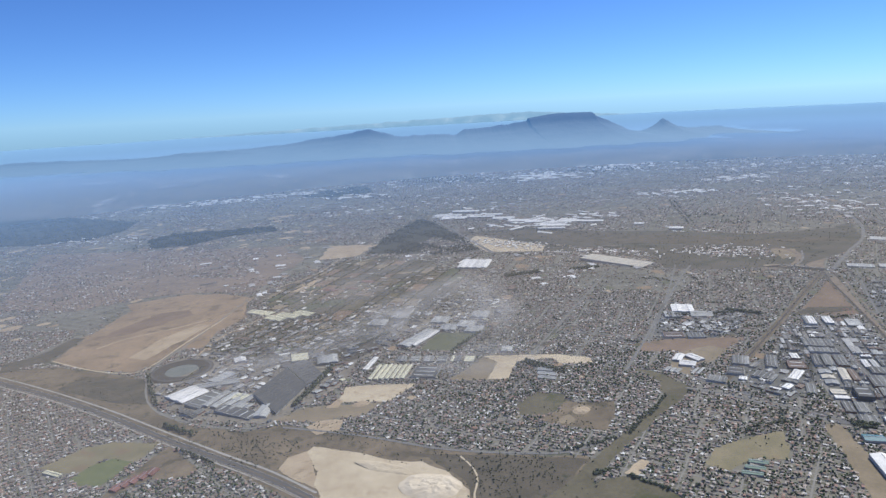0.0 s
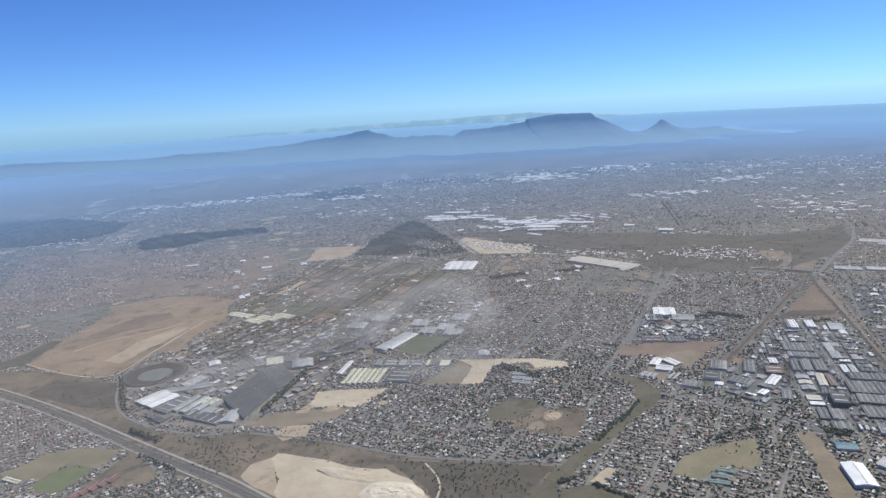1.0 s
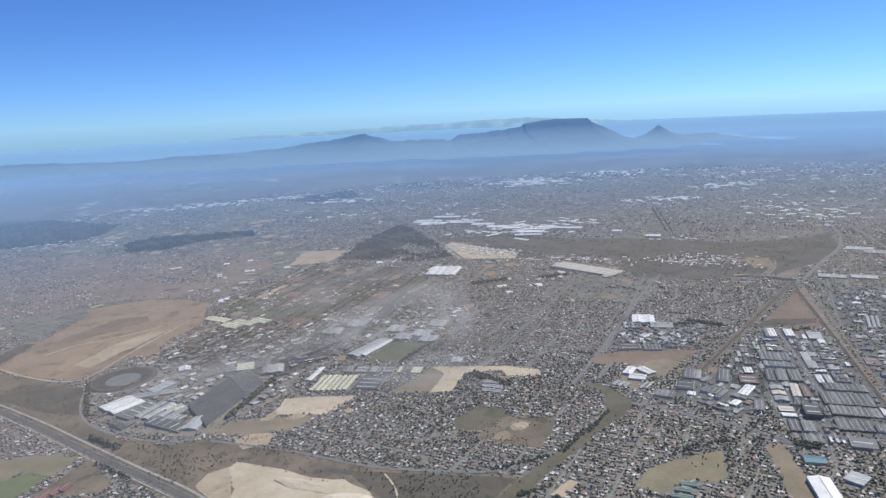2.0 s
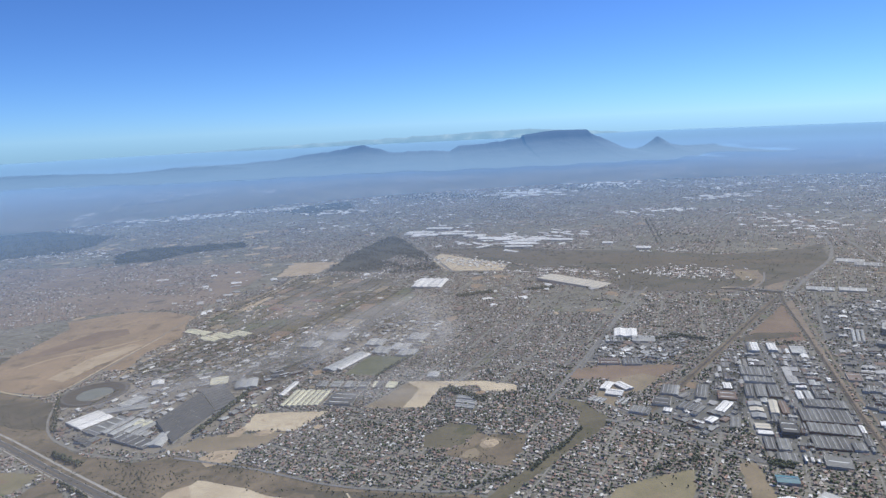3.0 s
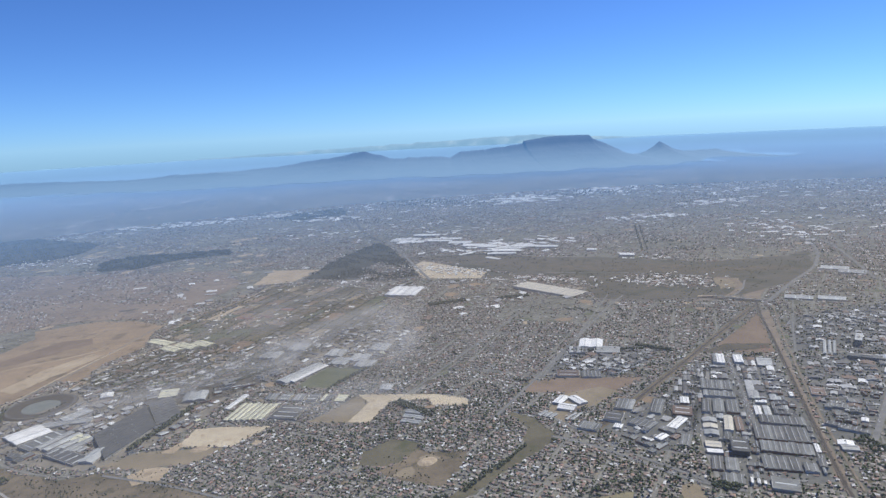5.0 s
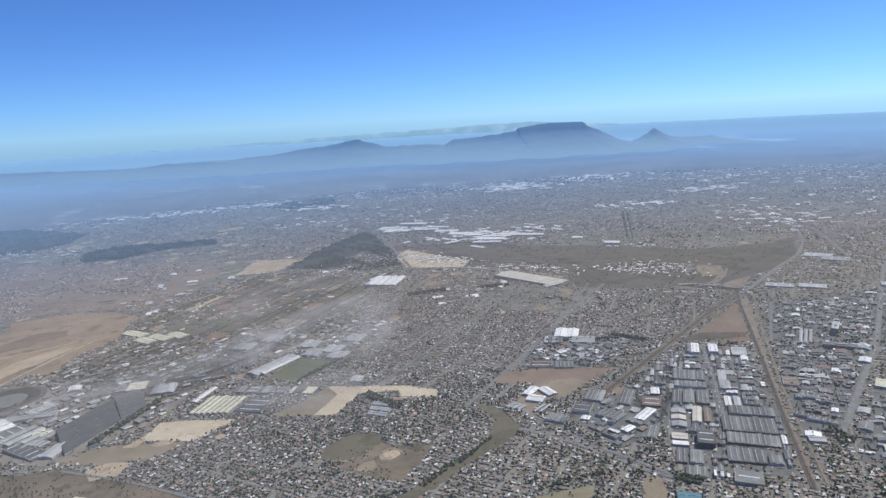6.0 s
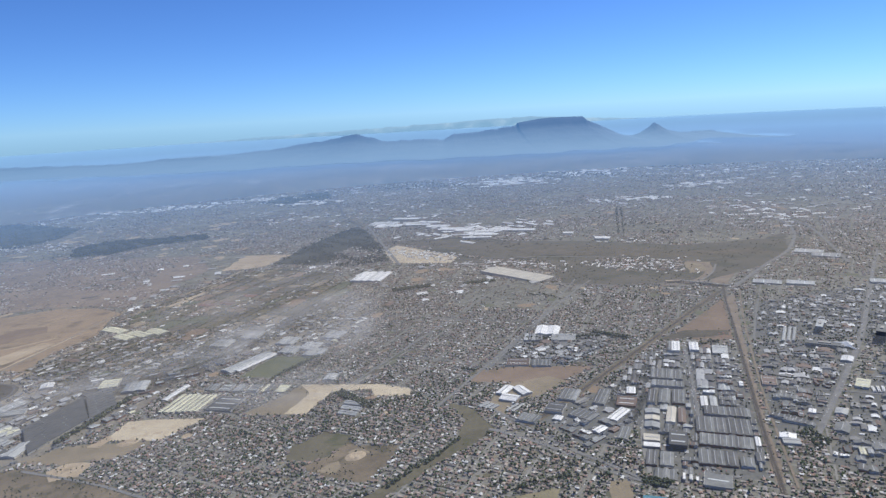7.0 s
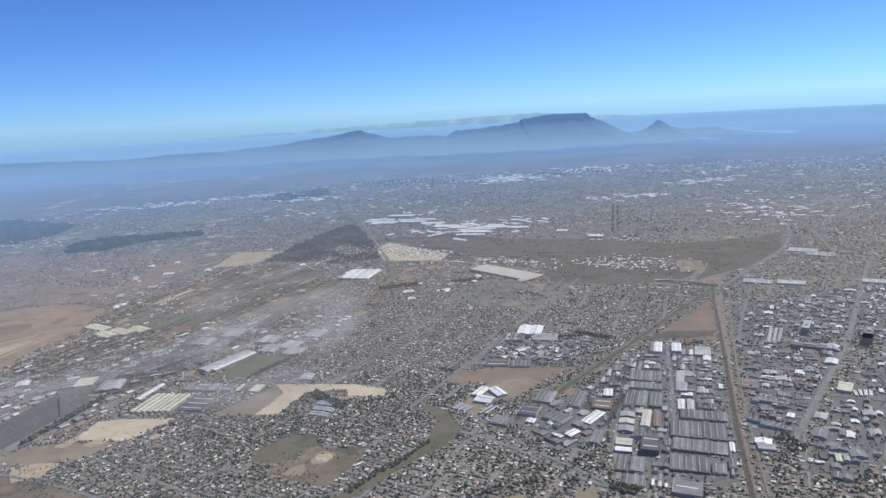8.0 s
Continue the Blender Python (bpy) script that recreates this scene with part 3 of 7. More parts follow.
def cloud_bank(label, x0, x1, y, skyline, seed):
    """A low bank of cloud and far ranges on the sea horizon: a shallow heap with a torn upper edge."""
    m = bpy.data.materials.new("glowing_cloud")
    m.use_nodes = True
    n, l = m.node_tree.nodes, m.node_tree.links
    bsdf, geo, wisps, ramp = n["Principled BSDF"], n.new("ShaderNodeNewGeometry"), n.new("ShaderNodeTexNoise"), n.new("ShaderNodeValToRGB")
    wisps.inputs["Scale"].default_value, wisps.inputs["Detail"].default_value = 0.012, 6
    stretch = n.new("ShaderNodeVectorMath")
    stretch.operation = "MULTIPLY"
    stretch.inputs[1].default_value = (0.8, 0.1, 1.6)
    l.new(geo.outputs["Position"], stretch.inputs[0])
    l.new(stretch.outputs[0], wisps.inputs["Vector"])
    # daylight on the cloud painted as blue emission, paler in the wisps
    fill_ramp(ramp, [(0.35, 0.20, 0.38, 0.61), (0.55, 0.235, 0.42, 0.65), (0.72, 0.32, 0.50, 0.71)])
    l.new(wisps.outputs["Fac"], ramp.inputs[0])
    l.new(ramp.outputs[0], bsdf.inputs["Emission Color"])
    bsdf.inputs["Base Color"].default_value, bsdf.inputs["Roughness"].default_value = (0.02, 0.02, 0.02, 1), 1.0
    bsdf.inputs["Emission Strength"].default_value = 0.95
    nx, ny = 360, 10
    xs = np.linspace(x0, x1, nx)
    top = np.interp(xs, [p[0] for p in skyline], [p[1] for p in skyline])
    verts, faces = [], []
    for j in range(ny):
        v = j / (ny - 1)
        for i in range(nx):
            torn = noise.fractal(Vector((xs[i] * 0.012, seed, 0.0)), 0.8, 2.1, 6) * 5 * v
            verts.append((xs[i], y + 60 * v * v, -14 + (top[i] + 14) * math.sin(v * math.pi / 2) + torn))
    for j in range(ny - 1):
        for i in range(nx - 1):
            a = j * nx + i
            faces.append((a, a + 1, a + nx + 1, a + nx))
    data = bpy.data.meshes.new("cloud_bank")
    data.from_pydata(verts, [], faces)
    data.materials.append(m)
    return tagged(new("cloud_bank", data), label, "cloud", kind="structure")


cloud_bank("low pale bank of cloud along the sea horizon", -2600, 1500, 4380, [(-2600, -12), (-2000, -4), (-1500, 6), (-1150, 16), (-700, 26), (-300, 34), (0, 40), (300, 48), (620, 52), (900, 30), (1200, 8), (1500, -10)], 3.0)


# ---- haze over the far plain ----
def haze_layer():
    """A translucent sheet standing in for air haze over the far plain, more opaque the farther out it lies."""
    m = bpy.data.materials.new("thin_haze")
    m.use_nodes = True
    n, l = m.node_tree.nodes, m.node_tree.links
    n.remove(n["Principled BSDF"])
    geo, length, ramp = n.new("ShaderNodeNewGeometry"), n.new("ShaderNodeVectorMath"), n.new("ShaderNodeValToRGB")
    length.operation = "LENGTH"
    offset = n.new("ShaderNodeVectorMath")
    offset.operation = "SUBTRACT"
    # centre moved right, so more of the veil pales the left side
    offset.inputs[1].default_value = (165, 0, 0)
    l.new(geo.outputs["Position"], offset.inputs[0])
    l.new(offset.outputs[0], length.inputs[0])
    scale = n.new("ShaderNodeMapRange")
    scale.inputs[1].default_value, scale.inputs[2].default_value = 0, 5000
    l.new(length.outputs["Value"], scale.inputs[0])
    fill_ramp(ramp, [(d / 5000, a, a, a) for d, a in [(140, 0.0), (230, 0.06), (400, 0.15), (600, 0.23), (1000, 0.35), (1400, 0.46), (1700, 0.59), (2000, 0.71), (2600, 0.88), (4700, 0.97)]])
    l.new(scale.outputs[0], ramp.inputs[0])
    clear, veil_diffuse, mix = n.new("ShaderNodeBsdfTransparent"), n.new("ShaderNodeBsdfDiffuse"), n.new("ShaderNodeMixShader")
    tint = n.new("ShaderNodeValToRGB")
    # air light painted into the sheet colour by distance, bluer far out
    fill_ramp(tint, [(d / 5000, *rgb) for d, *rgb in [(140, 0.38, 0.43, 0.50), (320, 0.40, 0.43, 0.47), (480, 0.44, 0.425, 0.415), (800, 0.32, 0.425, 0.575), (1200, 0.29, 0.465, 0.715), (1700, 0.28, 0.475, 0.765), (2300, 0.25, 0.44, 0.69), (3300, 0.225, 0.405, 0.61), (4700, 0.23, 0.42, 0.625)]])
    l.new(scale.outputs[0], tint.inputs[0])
    l.new(tint.outputs[0], veil_diffuse.inputs[0])
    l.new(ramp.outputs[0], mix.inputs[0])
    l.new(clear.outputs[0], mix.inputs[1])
    l.new(veil_diffuse.outputs[0], mix.inputs[2])
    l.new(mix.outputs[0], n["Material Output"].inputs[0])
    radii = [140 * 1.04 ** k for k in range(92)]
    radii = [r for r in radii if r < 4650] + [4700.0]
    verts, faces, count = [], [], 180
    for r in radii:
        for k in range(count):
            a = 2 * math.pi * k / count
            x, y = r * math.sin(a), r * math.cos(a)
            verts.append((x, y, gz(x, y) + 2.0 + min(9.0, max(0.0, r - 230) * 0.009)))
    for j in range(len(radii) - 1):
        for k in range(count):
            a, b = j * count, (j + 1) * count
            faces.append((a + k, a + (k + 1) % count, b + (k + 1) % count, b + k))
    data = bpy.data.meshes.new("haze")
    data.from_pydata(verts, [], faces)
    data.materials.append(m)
    return tagged(new("haze", data), "translucent sheet painted as blue summer haze over the far plain", "haze", kind="stuff")


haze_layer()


def smoke_veil(label, high, strongest, seed, *corners):
    """A torn grey veil of smoke drifting over the ground."""
    m = bpy.data.materials.new("thin_smoke")
    m.use_nodes = True
    n, l = m.node_tree.nodes, m.node_tree.links
    n.remove(n["Principled BSDF"])
    co, wisps, edge, ramp = n.new("ShaderNodeTexCoord"), n.new("ShaderNodeTexNoise"), n.new("ShaderNodeTexGradient"), n.new("ShaderNodeMapRange")
    wisps.noise_dimensions = "4D"
    wisps.inputs["W"].default_value, wisps.inputs["Scale"].default_value, wisps.inputs["Detail"].default_value = seed, 1.7, 3
    wisps.inputs["Distortion"].default_value = 0.7
    l.new(co.outputs["Object"], wisps.inputs["Vector"])
    edge.gradient_type = "SPHERICAL"
    l.new(co.outputs["Object"], edge.inputs["Vector"])
    ramp.inputs[1].default_value, ramp.inputs[2].default_value, ramp.inputs[4].default_value = 0.36, 0.72, strongest
    l.new(wisps.outputs["Fac"], ramp.inputs[0])
    soft, times = n.new("ShaderNodeMapRange"), n.new("ShaderNodeMath")
    soft.inputs[2].default_value = 0.55
    soft.interpolation_type = "SMOOTHSTEP"
    times.operation = "MULTIPLY"
    l.new(edge.outputs["Fac"], soft.inputs[0])
    l.new(soft.outputs[0], times.inputs[0])
    l.new(ramp.outputs[0], times.inputs[1])
    clear, veil_diffuse, mix = n.new("ShaderNodeBsdfTransparent"), n.new("ShaderNodeBsdfDiffuse"), n.new("ShaderNodeMixShader")
    veil_diffuse.inputs[0].default_value = smoke_grey
    l.new(times.outputs[0], mix.inputs[0])
    l.new(clear.outputs[0], mix.inputs[1])
    l.new(veil_diffuse.outputs[0], mix.inputs[2])
    l.new(mix.outputs[0], n["Material Output"].inputs[0])
    x, y, long, wide, angle = corners
    bm = bmesh.new()
    bmesh.ops.create_grid(bm, x_segments=24, y_segments=16, size=1.0)
    for v in bm.verts:
        v.co.z = 0.25 * noise.noise(Vector((v.co.x * 2, v.co.y * 2, seed)))
    ob = part("smoke", bm, m)
    ob.matrix_world = pose(x, y, gz(x, y) + high, 0, 0, angle) @ Matrix.Diagonal((long, wide, 3.0, 1))
    return tagged(ob, label, "smoke", kind="stuff")


def mound(x, y, rx, ry, high, angle, mat, seed, label):
    """A heap of tipped sand with gullied sides."""
    bm = bmesh.new()
    n, rings = 40, 12
    rows = []
    for j in range(rings + 1):
        r = 1.0 - j / rings
        row = []
        for k in range(n):
            a = 2 * math.pi * k / n
            p = Vector((rx * r * math.cos(a), ry * r * math.sin(a), 0))
            w = noise.fractal(Vector((p.x * 0.35 + seed, p.y * 0.35, 0)), 0.8, 2.0, 5)
            p *= 1 + 0.10 * noise.noise(Vector((math.cos(a) * 2 + seed, math.sin(a) * 2, 1)))
            top = min(1.0, (1 - r) * 2.6)
            row.append(bm.verts.new((p.x, p.y, high * (top * (0.8 + 0.35 * w)) - 0.05)))
        rows.append(row)
    for j in range(rings):
        for k in range(n):
            bm.faces.new((rows[j][k], rows[j][(k + 1) % n], rows[j + 1][(k + 1) % n], rows[j + 1][k]))
    bmesh.ops.recalc_face_normals(bm, faces=bm.faces)
    ob = part("sand_mound", bm, mat)
    ob.matrix_world = pose(x, y, gz(x, y) + 0.05, 0, 0, angle)
    return tagged(ob, label, "sand heap")


# ---- functions for the things of the plan ----
PROTO = {}


SHED_ROOFS = ((white_roof, "white metal", 0.8), (steel_roof, "weathered steel", 2.6), (grey_roof, "grey fibre-cement", 5), (dark_roof, "dark", 5), (brown_roof, "rusty brown", 1.6), (cream_roof, "cream", 0.5))
ESTATE_REST = []
VEHICLES = []


def estate(seed, angle, count, style, density, *corners):
    """Rows of sheds along parallel streets inside an outline; the nearest stand as things, the others are joined later."""
    rng = random.Random(seed)
    c, s = math.cos(radians(angle)), math.sin(radians(angle))
    us = [x * c + y * s for x, y in corners]
    vs = [-x * s + y * c for x, y in corners]
    plots, v, lane = [], min(vs) + 0.5, 0
    while v < max(vs) - 1:
        deep = rng.uniform(4.0, 6.5) if style == 0 else rng.uniform(3.0, 5.0)
        u = min(us) + rng.uniform(0, 2)
        while u < max(us) - 2:
            length = rng.uniform(1.8, 6.0) if style == 0 else rng.uniform(1.4, 4.5)
            bays = rng.choice((2, 3, 3, 4, 5)) if style == 0 else rng.choice((1, 2, 2, 3))
            paint, high = rng.choices(range(6), [r[2] for r in SHED_ROOFS])[0], rng.uniform(0.45, 0.9)
            for k in range(bays):
                if rng.random() > density:
                    continue
                wide, part_long = deep / bays, length * rng.choice((1.0, 1.0, 0.85, 0.6))
                um, vm = u + part_long / 2, v + wide * (k + 0.5)
                spots = [(um + du, vm + dv) for du in (-part_long * 0.4, 0, part_long * 0.4) for dv in (-wide * 0.36, wide * 0.36)]
                xs, ys = np.array([a * c - b * s for a, b in spots]), np.array([a * s + b * c for a, b in spots])
                if inside(xs, ys, corners).all() and not blocked(xs, ys).any():
                    if rng.random() < 0.3:
                        paint = rng.choices(range(6), [r[2] for r in SHED_ROOFS])[0]
                    if style:
                        um, vm = um + rng.gauss(0, 0.35), vm + rng.gauss(0, 0.35)
                    plots.append((um * c - vm * s, um * s + vm * c, part_long - 0.1, wide - 0.12, high * rng.uniform(0.85, 1.15), paint))
            u += length + rng.choice((0.1, 0.3, 0.6, 1.4))
        lane += 1
        v += deep + (1.3 if lane % 2 == 0 else 0.5)
    plots.sort(key=lambda p: p[1] - 0.41 * p[0])
    for x, y, length, depth, high, paint in plots[:count]:
        roof, words, _ = SHED_ROOFS[paint]
        shed("workshop", words + " roofed workshop in a row of sheds", roof, rng.choice((pale_wall, pale_wall, brick_wall)), rng.choice(("gable", "gable", "gable", "flat")), round(x, 1), round(y, 1), length, depth, high, angle + (rng.gauss(0, 5) if style else 0))
    for x, y, length, depth, high, paint in plots[count:]:
        ESTATE_REST.append((x, y, length, depth, high * 1.2, radians(angle + (rng.gauss(0, 5) if style else 0))))
    for k in range(int(len(plots) * 9)):           # trees and small outbuildings in what room is left
        u, v = rng.uniform(min(us), max(us)), rng.uniform(min(vs), max(vs))
        x, y = u * c - v * s, u * s + v * c
        if inside(np.array([x]), np.array([y]), corners)[0] and not blocked(np.array([x]), np.array([y]))[0]:
            if rng.random() < (0.42 if style == 0 else 0.62):
                LOOSE_TREES.append((x, y, rng.uniform(0.5, 1.3)))
            elif rng.random() < 0.35:
                VEHICLES.append((x, y, 0.45, 0.2, 0.17, radians(angle + rng.choice((0, 90)))))
            else:
                ESTATE_REST.append((x, y, rng.uniform(0.5, 1.7), rng.uniform(0.4, 1.1), rng.uniform(0.25, 0.5), radians(angle + rng.choice((0, 90)))))
    field("estate_yard", "dusty grey-brown yards between the factories" if corners[0][0] < 0 else "grey paved yards of an industrial estate", dry_yard if corners[0][0] < 0 else yard_grey, 0.3, 0.02, *corners)


FAR_SHEDS = []


def far_sheds(count, a, b, spread, size):
    """Pale sheds strung along a far road; joined later, as they are too many to tell apart."""
    rng = np.random.RandomState(count * 7 + int(abs(a[0])))
    t = rng.rand(count)
    x = a[0] + (b[0] - a[0]) * t + rng.normal(0, spread * 0.4, count)
    y = a[1] + (b[1] - a[1]) * t + rng.normal(0, spread * 0.4, count)
    turn = math.atan2(b[1] - a[1], b[0] - a[0]) + rng.choice((0, math.pi / 2), count) + rng.normal(0, 0.05, count)
    FAR_SHEDS.append((x, y, (size * 0.65 if 3 < size < 5 else size) * rng.uniform(0.5, 1.35, count), (size * 0.7 if 3 < size < 5 else size) * rng.uniform(0.25, 0.6, count), np.clip(size * 0.12, 0.8, 1.6) * np.ones(count), turn))


TREES = []


def tree_prototypes():
    rng = random.Random(5)
    for k in range(6):
        tree = new("tree")
        bm = bmesh.new()
        bmesh.ops.create_cone(bm, cap_ends=True, segments=7, radius1=0.05, radius2=0.025, depth=0.5, matrix=Matrix.Translation((0, 0, 0.25)))
        for j in range(3):
            a = j * 2.1 + k
            m = Matrix.Translation((0.09 * math.cos(a), 0.09 * math.sin(a), 0.5)) @ Euler((0.5 * math.sin(-a), 0.5 * math.cos(a), 0)).to_matrix().to_4x4()
            bmesh.ops.create_cone(bm, cap_ends=True, segments=5, radius1=0.02, radius2=0.008, depth=0.3, matrix=m)
        part("trunk", bm, bark, tree)
        part("crown", crown_shape(rng, 9, 2), leaf, tree)
        TREES.append(tree)


tree_prototypes()
USED = set()
LOOSE_TREES = []
FAR_TREES = []


def belt(count, size, label, a, b, width):
    """A row or grove of trees between two points; a far grove is joined with the other far trees."""
    rng = random.Random(int(abs(a[0] * 31 + a[1])))
    d = Vector(b) - Vector(a)
    side = Vector((d.y, -d.x)).normalized()
    single = a[1] - 0.41 * a[0] < 215 and "bush" not in label
    for k in range(count):
        p = Vector(a) + d * ((k + rng.random()) / count) + side * rng.uniform(-width * 0.7, width * 0.7)
        kind = rng.randrange(6)
        s = 1.15 * size * rng.uniform(0.7, 1.35)
        if not single:
            LOOSE_TREES.append((p.x, p.y, s))
            continue
        m = pose(p.x, p.y, gz(p.x, p.y) - 0.02, 0, 0, rng.uniform(0, 360)) @ Matrix.Diagonal((s, s, s * rng.uniform(0.85, 1.2), 1))
        if kind in USED:
            t = copy_thing(TREES[kind], m)
        else:
            t = TREES[kind]
            t.matrix_basis = m
            USED.add(kind)
        tagged(t, label, "tree", "tree belts")


def grove(count, size, *corners, spare=False):
    """Trees spread over an outline, for plantations too far off to tell the trees apart."""
    rng = np.random.RandomState(count)
    xs, ys = [p[0] for p in corners], [p[1] for p in corners]
    x, y = rng.uniform(min(xs), max(xs), count), rng.uniform(min(ys), max(ys), count)
    u, v = np.random.RandomState(count + 1).normal(0, 2.2, (2, count)) * (0.0 if spare else 1.0)
    patchy = np.sin(x * 0.13 + 2 * np.sin(y * 0.05)) + np.sin(y * 0.09 + 1.7 * np.sin(x * 0.07)) + 0.8 * np.sin(x * 0.31 + y * 0.22)
    ok = inside(x + u, y + v, corners) & (patchy > (-0.2 if spare else -0.35) + rng.normal(0, 0.45, count))
    (LOOSE_TREES if spare else FAR_TREES).extend(zip(x[ok], y[ok], size * rng.uniform(0.6, 1.4, ok.sum())))
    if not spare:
        # dark sheet carries the shade between the crowns in its colour
        field("plantation_floor", "dark shaded floor of a pine plantation", shaded_floor, 3.0, 0.1, *corners)


def bare_plots(label, mat, count, seed, x0, x1, y0, y1, size):
    """Small open plots scattered among the houses, as one thin sheet of uneven pieces."""
    rng = random.Random(seed)
    bm = bmesh.new()
    done = 0
    while done < count:
        x, y = rng.uniform(x0, x1), rng.uniform(y0, y1)
        if blocked(np.array([x]), np.array([y]))[0]:
            continue
        s = size * rng.uniform(0.5, 1.5) * (0.6 + y / 900)
        turn, flat = rng.uniform(0, 3.14), rng.uniform(0.35, 0.9)
        ring = []
        for k in range(9):
            a = 2 * math.pi * k / 9
            r = s * rng.uniform(0.75, 1.15)
            u, v = r * math.cos(a), r * flat * math.sin(a)
            ring.append((x + u * math.cos(turn) - v * math.sin(turn), y + u * math.sin(turn) + v * math.cos(turn)))
        bm.faces.new([bm.verts.new((px, py, gz(px, py) + 0.05 + max(0, y - 500) * 0.0005)) for px, py in ring])
        keep_open(ring)
        done += 1
    bmesh.ops.recalc_face_normals(bm, faces=bm.faces)
    return tagged(part("bare_plots", bm, mat), label, "ground patch", kind="structure")


def basin(x, y, a, b, angle):
    """An oval storage basin with a raised dark bank."""
    base = new("basin")
    base.matrix_world = pose(x, y, gz(x, y), 0, 0, angle)
    tagged(base, "oval dark banked basin beside the factories", "basin", kind="structure")
    def ring(r0, r1, z0, z1):
        bm = bmesh.new()
        n = 48
        rows = [[bm.verts.new((a * r * math.cos(2 * math.pi * k / n), b * r * math.sin(2 * math.pi * k / n), z)) for k in range(n)] for r, z in ((r0, z0), (r1, z1))]
        for k in range(n):
            bm.faces.new((rows[0][k], rows[0][(k + 1) % n], rows[1][(k + 1) % n], rows[1][k]))
        bmesh.ops.recalc_face_normals(bm, faces=bm.faces)
        return bm
    part("outer_bank", ring(1.0, 0.9, 0.05, 0.7), ballast, base, "dark grassed outer bank")
    part("bank_road", ring(0.9, 0.84, 0.7, 0.7), asphalt, base, "grey road on the bank")
    part("inner_bank", ring(0.84, 0.48, 0.7, 0.15), ballast, base, "dark lined inner bank")
    bm = bmesh.new()
    bm.faces.new([bm.verts.new((a * 0.5 * math.cos(2 * math.pi * k / 48), b * 0.5 * math.sin(2 * math.pi * k / 48), 0.2)) for k in range(48)])
    part("floor", bm, basin_floor, base, "dull grey-green basin floor")
    keep_open([(x + 1.05 * max(a, b) * math.cos(2 * math.pi * k / 12), y + 1.05 * max(a, b) * math.sin(2 * math.pi * k / 12)) for k in range(12)])


def odd_hall(label, high, *corners):
    """A large factory whose plan follows the bend of its street, with roof ribs and vents."""
    hall = new("factory")
    cx, cy = sum(p[0] for p in corners) / 4, sum(p[1] for p in corners) / 4
    hall.matrix_world = pose(cx, cy, gz(cx, cy))
    tagged(hall, label, "factory")
    at = [Vector((x - cx, y - cy)) for x, y in corners]
    if (at[1] - at[0]).cross(at[2] - at[1]) < 0:
        at = [at[0], at[3], at[2], at[1]]

    def slab(ring, z0, z1):
        bm = bmesh.new()
        low, top = [bm.verts.new((p.x, p.y, z0)) for p in ring], [bm.verts.new((p.x, p.y, z1)) for p in ring]
        bm.faces.new(low[::-1])
        bm.faces.new(top)
        for i in range(4):
            j = (i + 1) % 4
            bm.faces.new((low[i], low[j], top[j], top[i]))
        return bm
    part("wall", slab(at, -0.3, high), pale_wall, hall)
    part("roof", slab([p * 1.012 for p in at], high, high + 0.06), dark_roof, hall, "dark grey sheet roof")
    ribs = 9
    for k in range(1, ribs):
        a, b = at[0].lerp(at[1], k / ribs), at[3].lerp(at[2], k / ribs)
        side = (at[1] - at[0]).normalized() * 0.09
        part("ridge", slab([a - side, a + side, b + side, b - side], high + 0.06, high + 0.14), dark_roof, hall)
        for f in (0.25, 0.6):
            c = a.lerp(b, f + 0.03 * (k % 3))
            e = Vector((0.16, 0)), Vector((0, 0.16))
            part("vent", slab([c - e[0] - e[1], c + e[0] - e[1], c + e[0] + e[1], c - e[0] + e[1]], high + 0.14, high + 0.3), vent_metal, hall)
    keep_open([tuple(p) for p in corners])


def star_hall(x, y):
    """A hall under a white four-pointed tent roof."""
    base = new("star_hall")
    base.matrix_world = pose(x, y, gz(x, y), 0, 0, 20)
    tagged(base, "hall under a white four-pointed tent roof", "hall")
    bm = bmesh.new()
    top = bm.verts.new((0, 0, 2.6))
    ring = [bm.verts.new(((5.0 if k % 2 == 0 else 1.9) * math.cos(k * math.pi / 4), (5.0 if k % 2 == 0 else 1.9) * math.sin(k * math.pi / 4), 0.4 if k % 2 == 0 else 1.1)) for k in range(8)]
    low = [bm.verts.new((v.co.x, v.co.y, v.co.z - 0.12)) for v in ring]
    for k in range(8):
        bm.faces.new((top, ring[k], ring[(k + 1) % 8]))
        bm.faces.new((ring[k], low[k], low[(k + 1) % 8], ring[(k + 1) % 8]))
    bmesh.ops.recalc_face_normals(bm, faces=bm.faces)
    part("tent_roof", bm, white_roof, base, "bright white tent roof")
    part("wall", boxes((-1.3, 1.3, -1.3, 1.3, 0, 1.1)), pale_wall, base)
    for k in range(4):
        p = Vector((4.6 * math.cos(k * math.pi / 2), 4.6 * math.sin(k * math.pi / 2)))
        part("mast", boxes((p.x - 0.08, p.x + 0.08, p.y - 0.08, p.y + 0.08, 0, 0.45)), concrete, base)
    keep_open([(x - 5, y - 5), (x + 5, y - 5), (x + 5, y + 5), (x - 5, y + 5)])


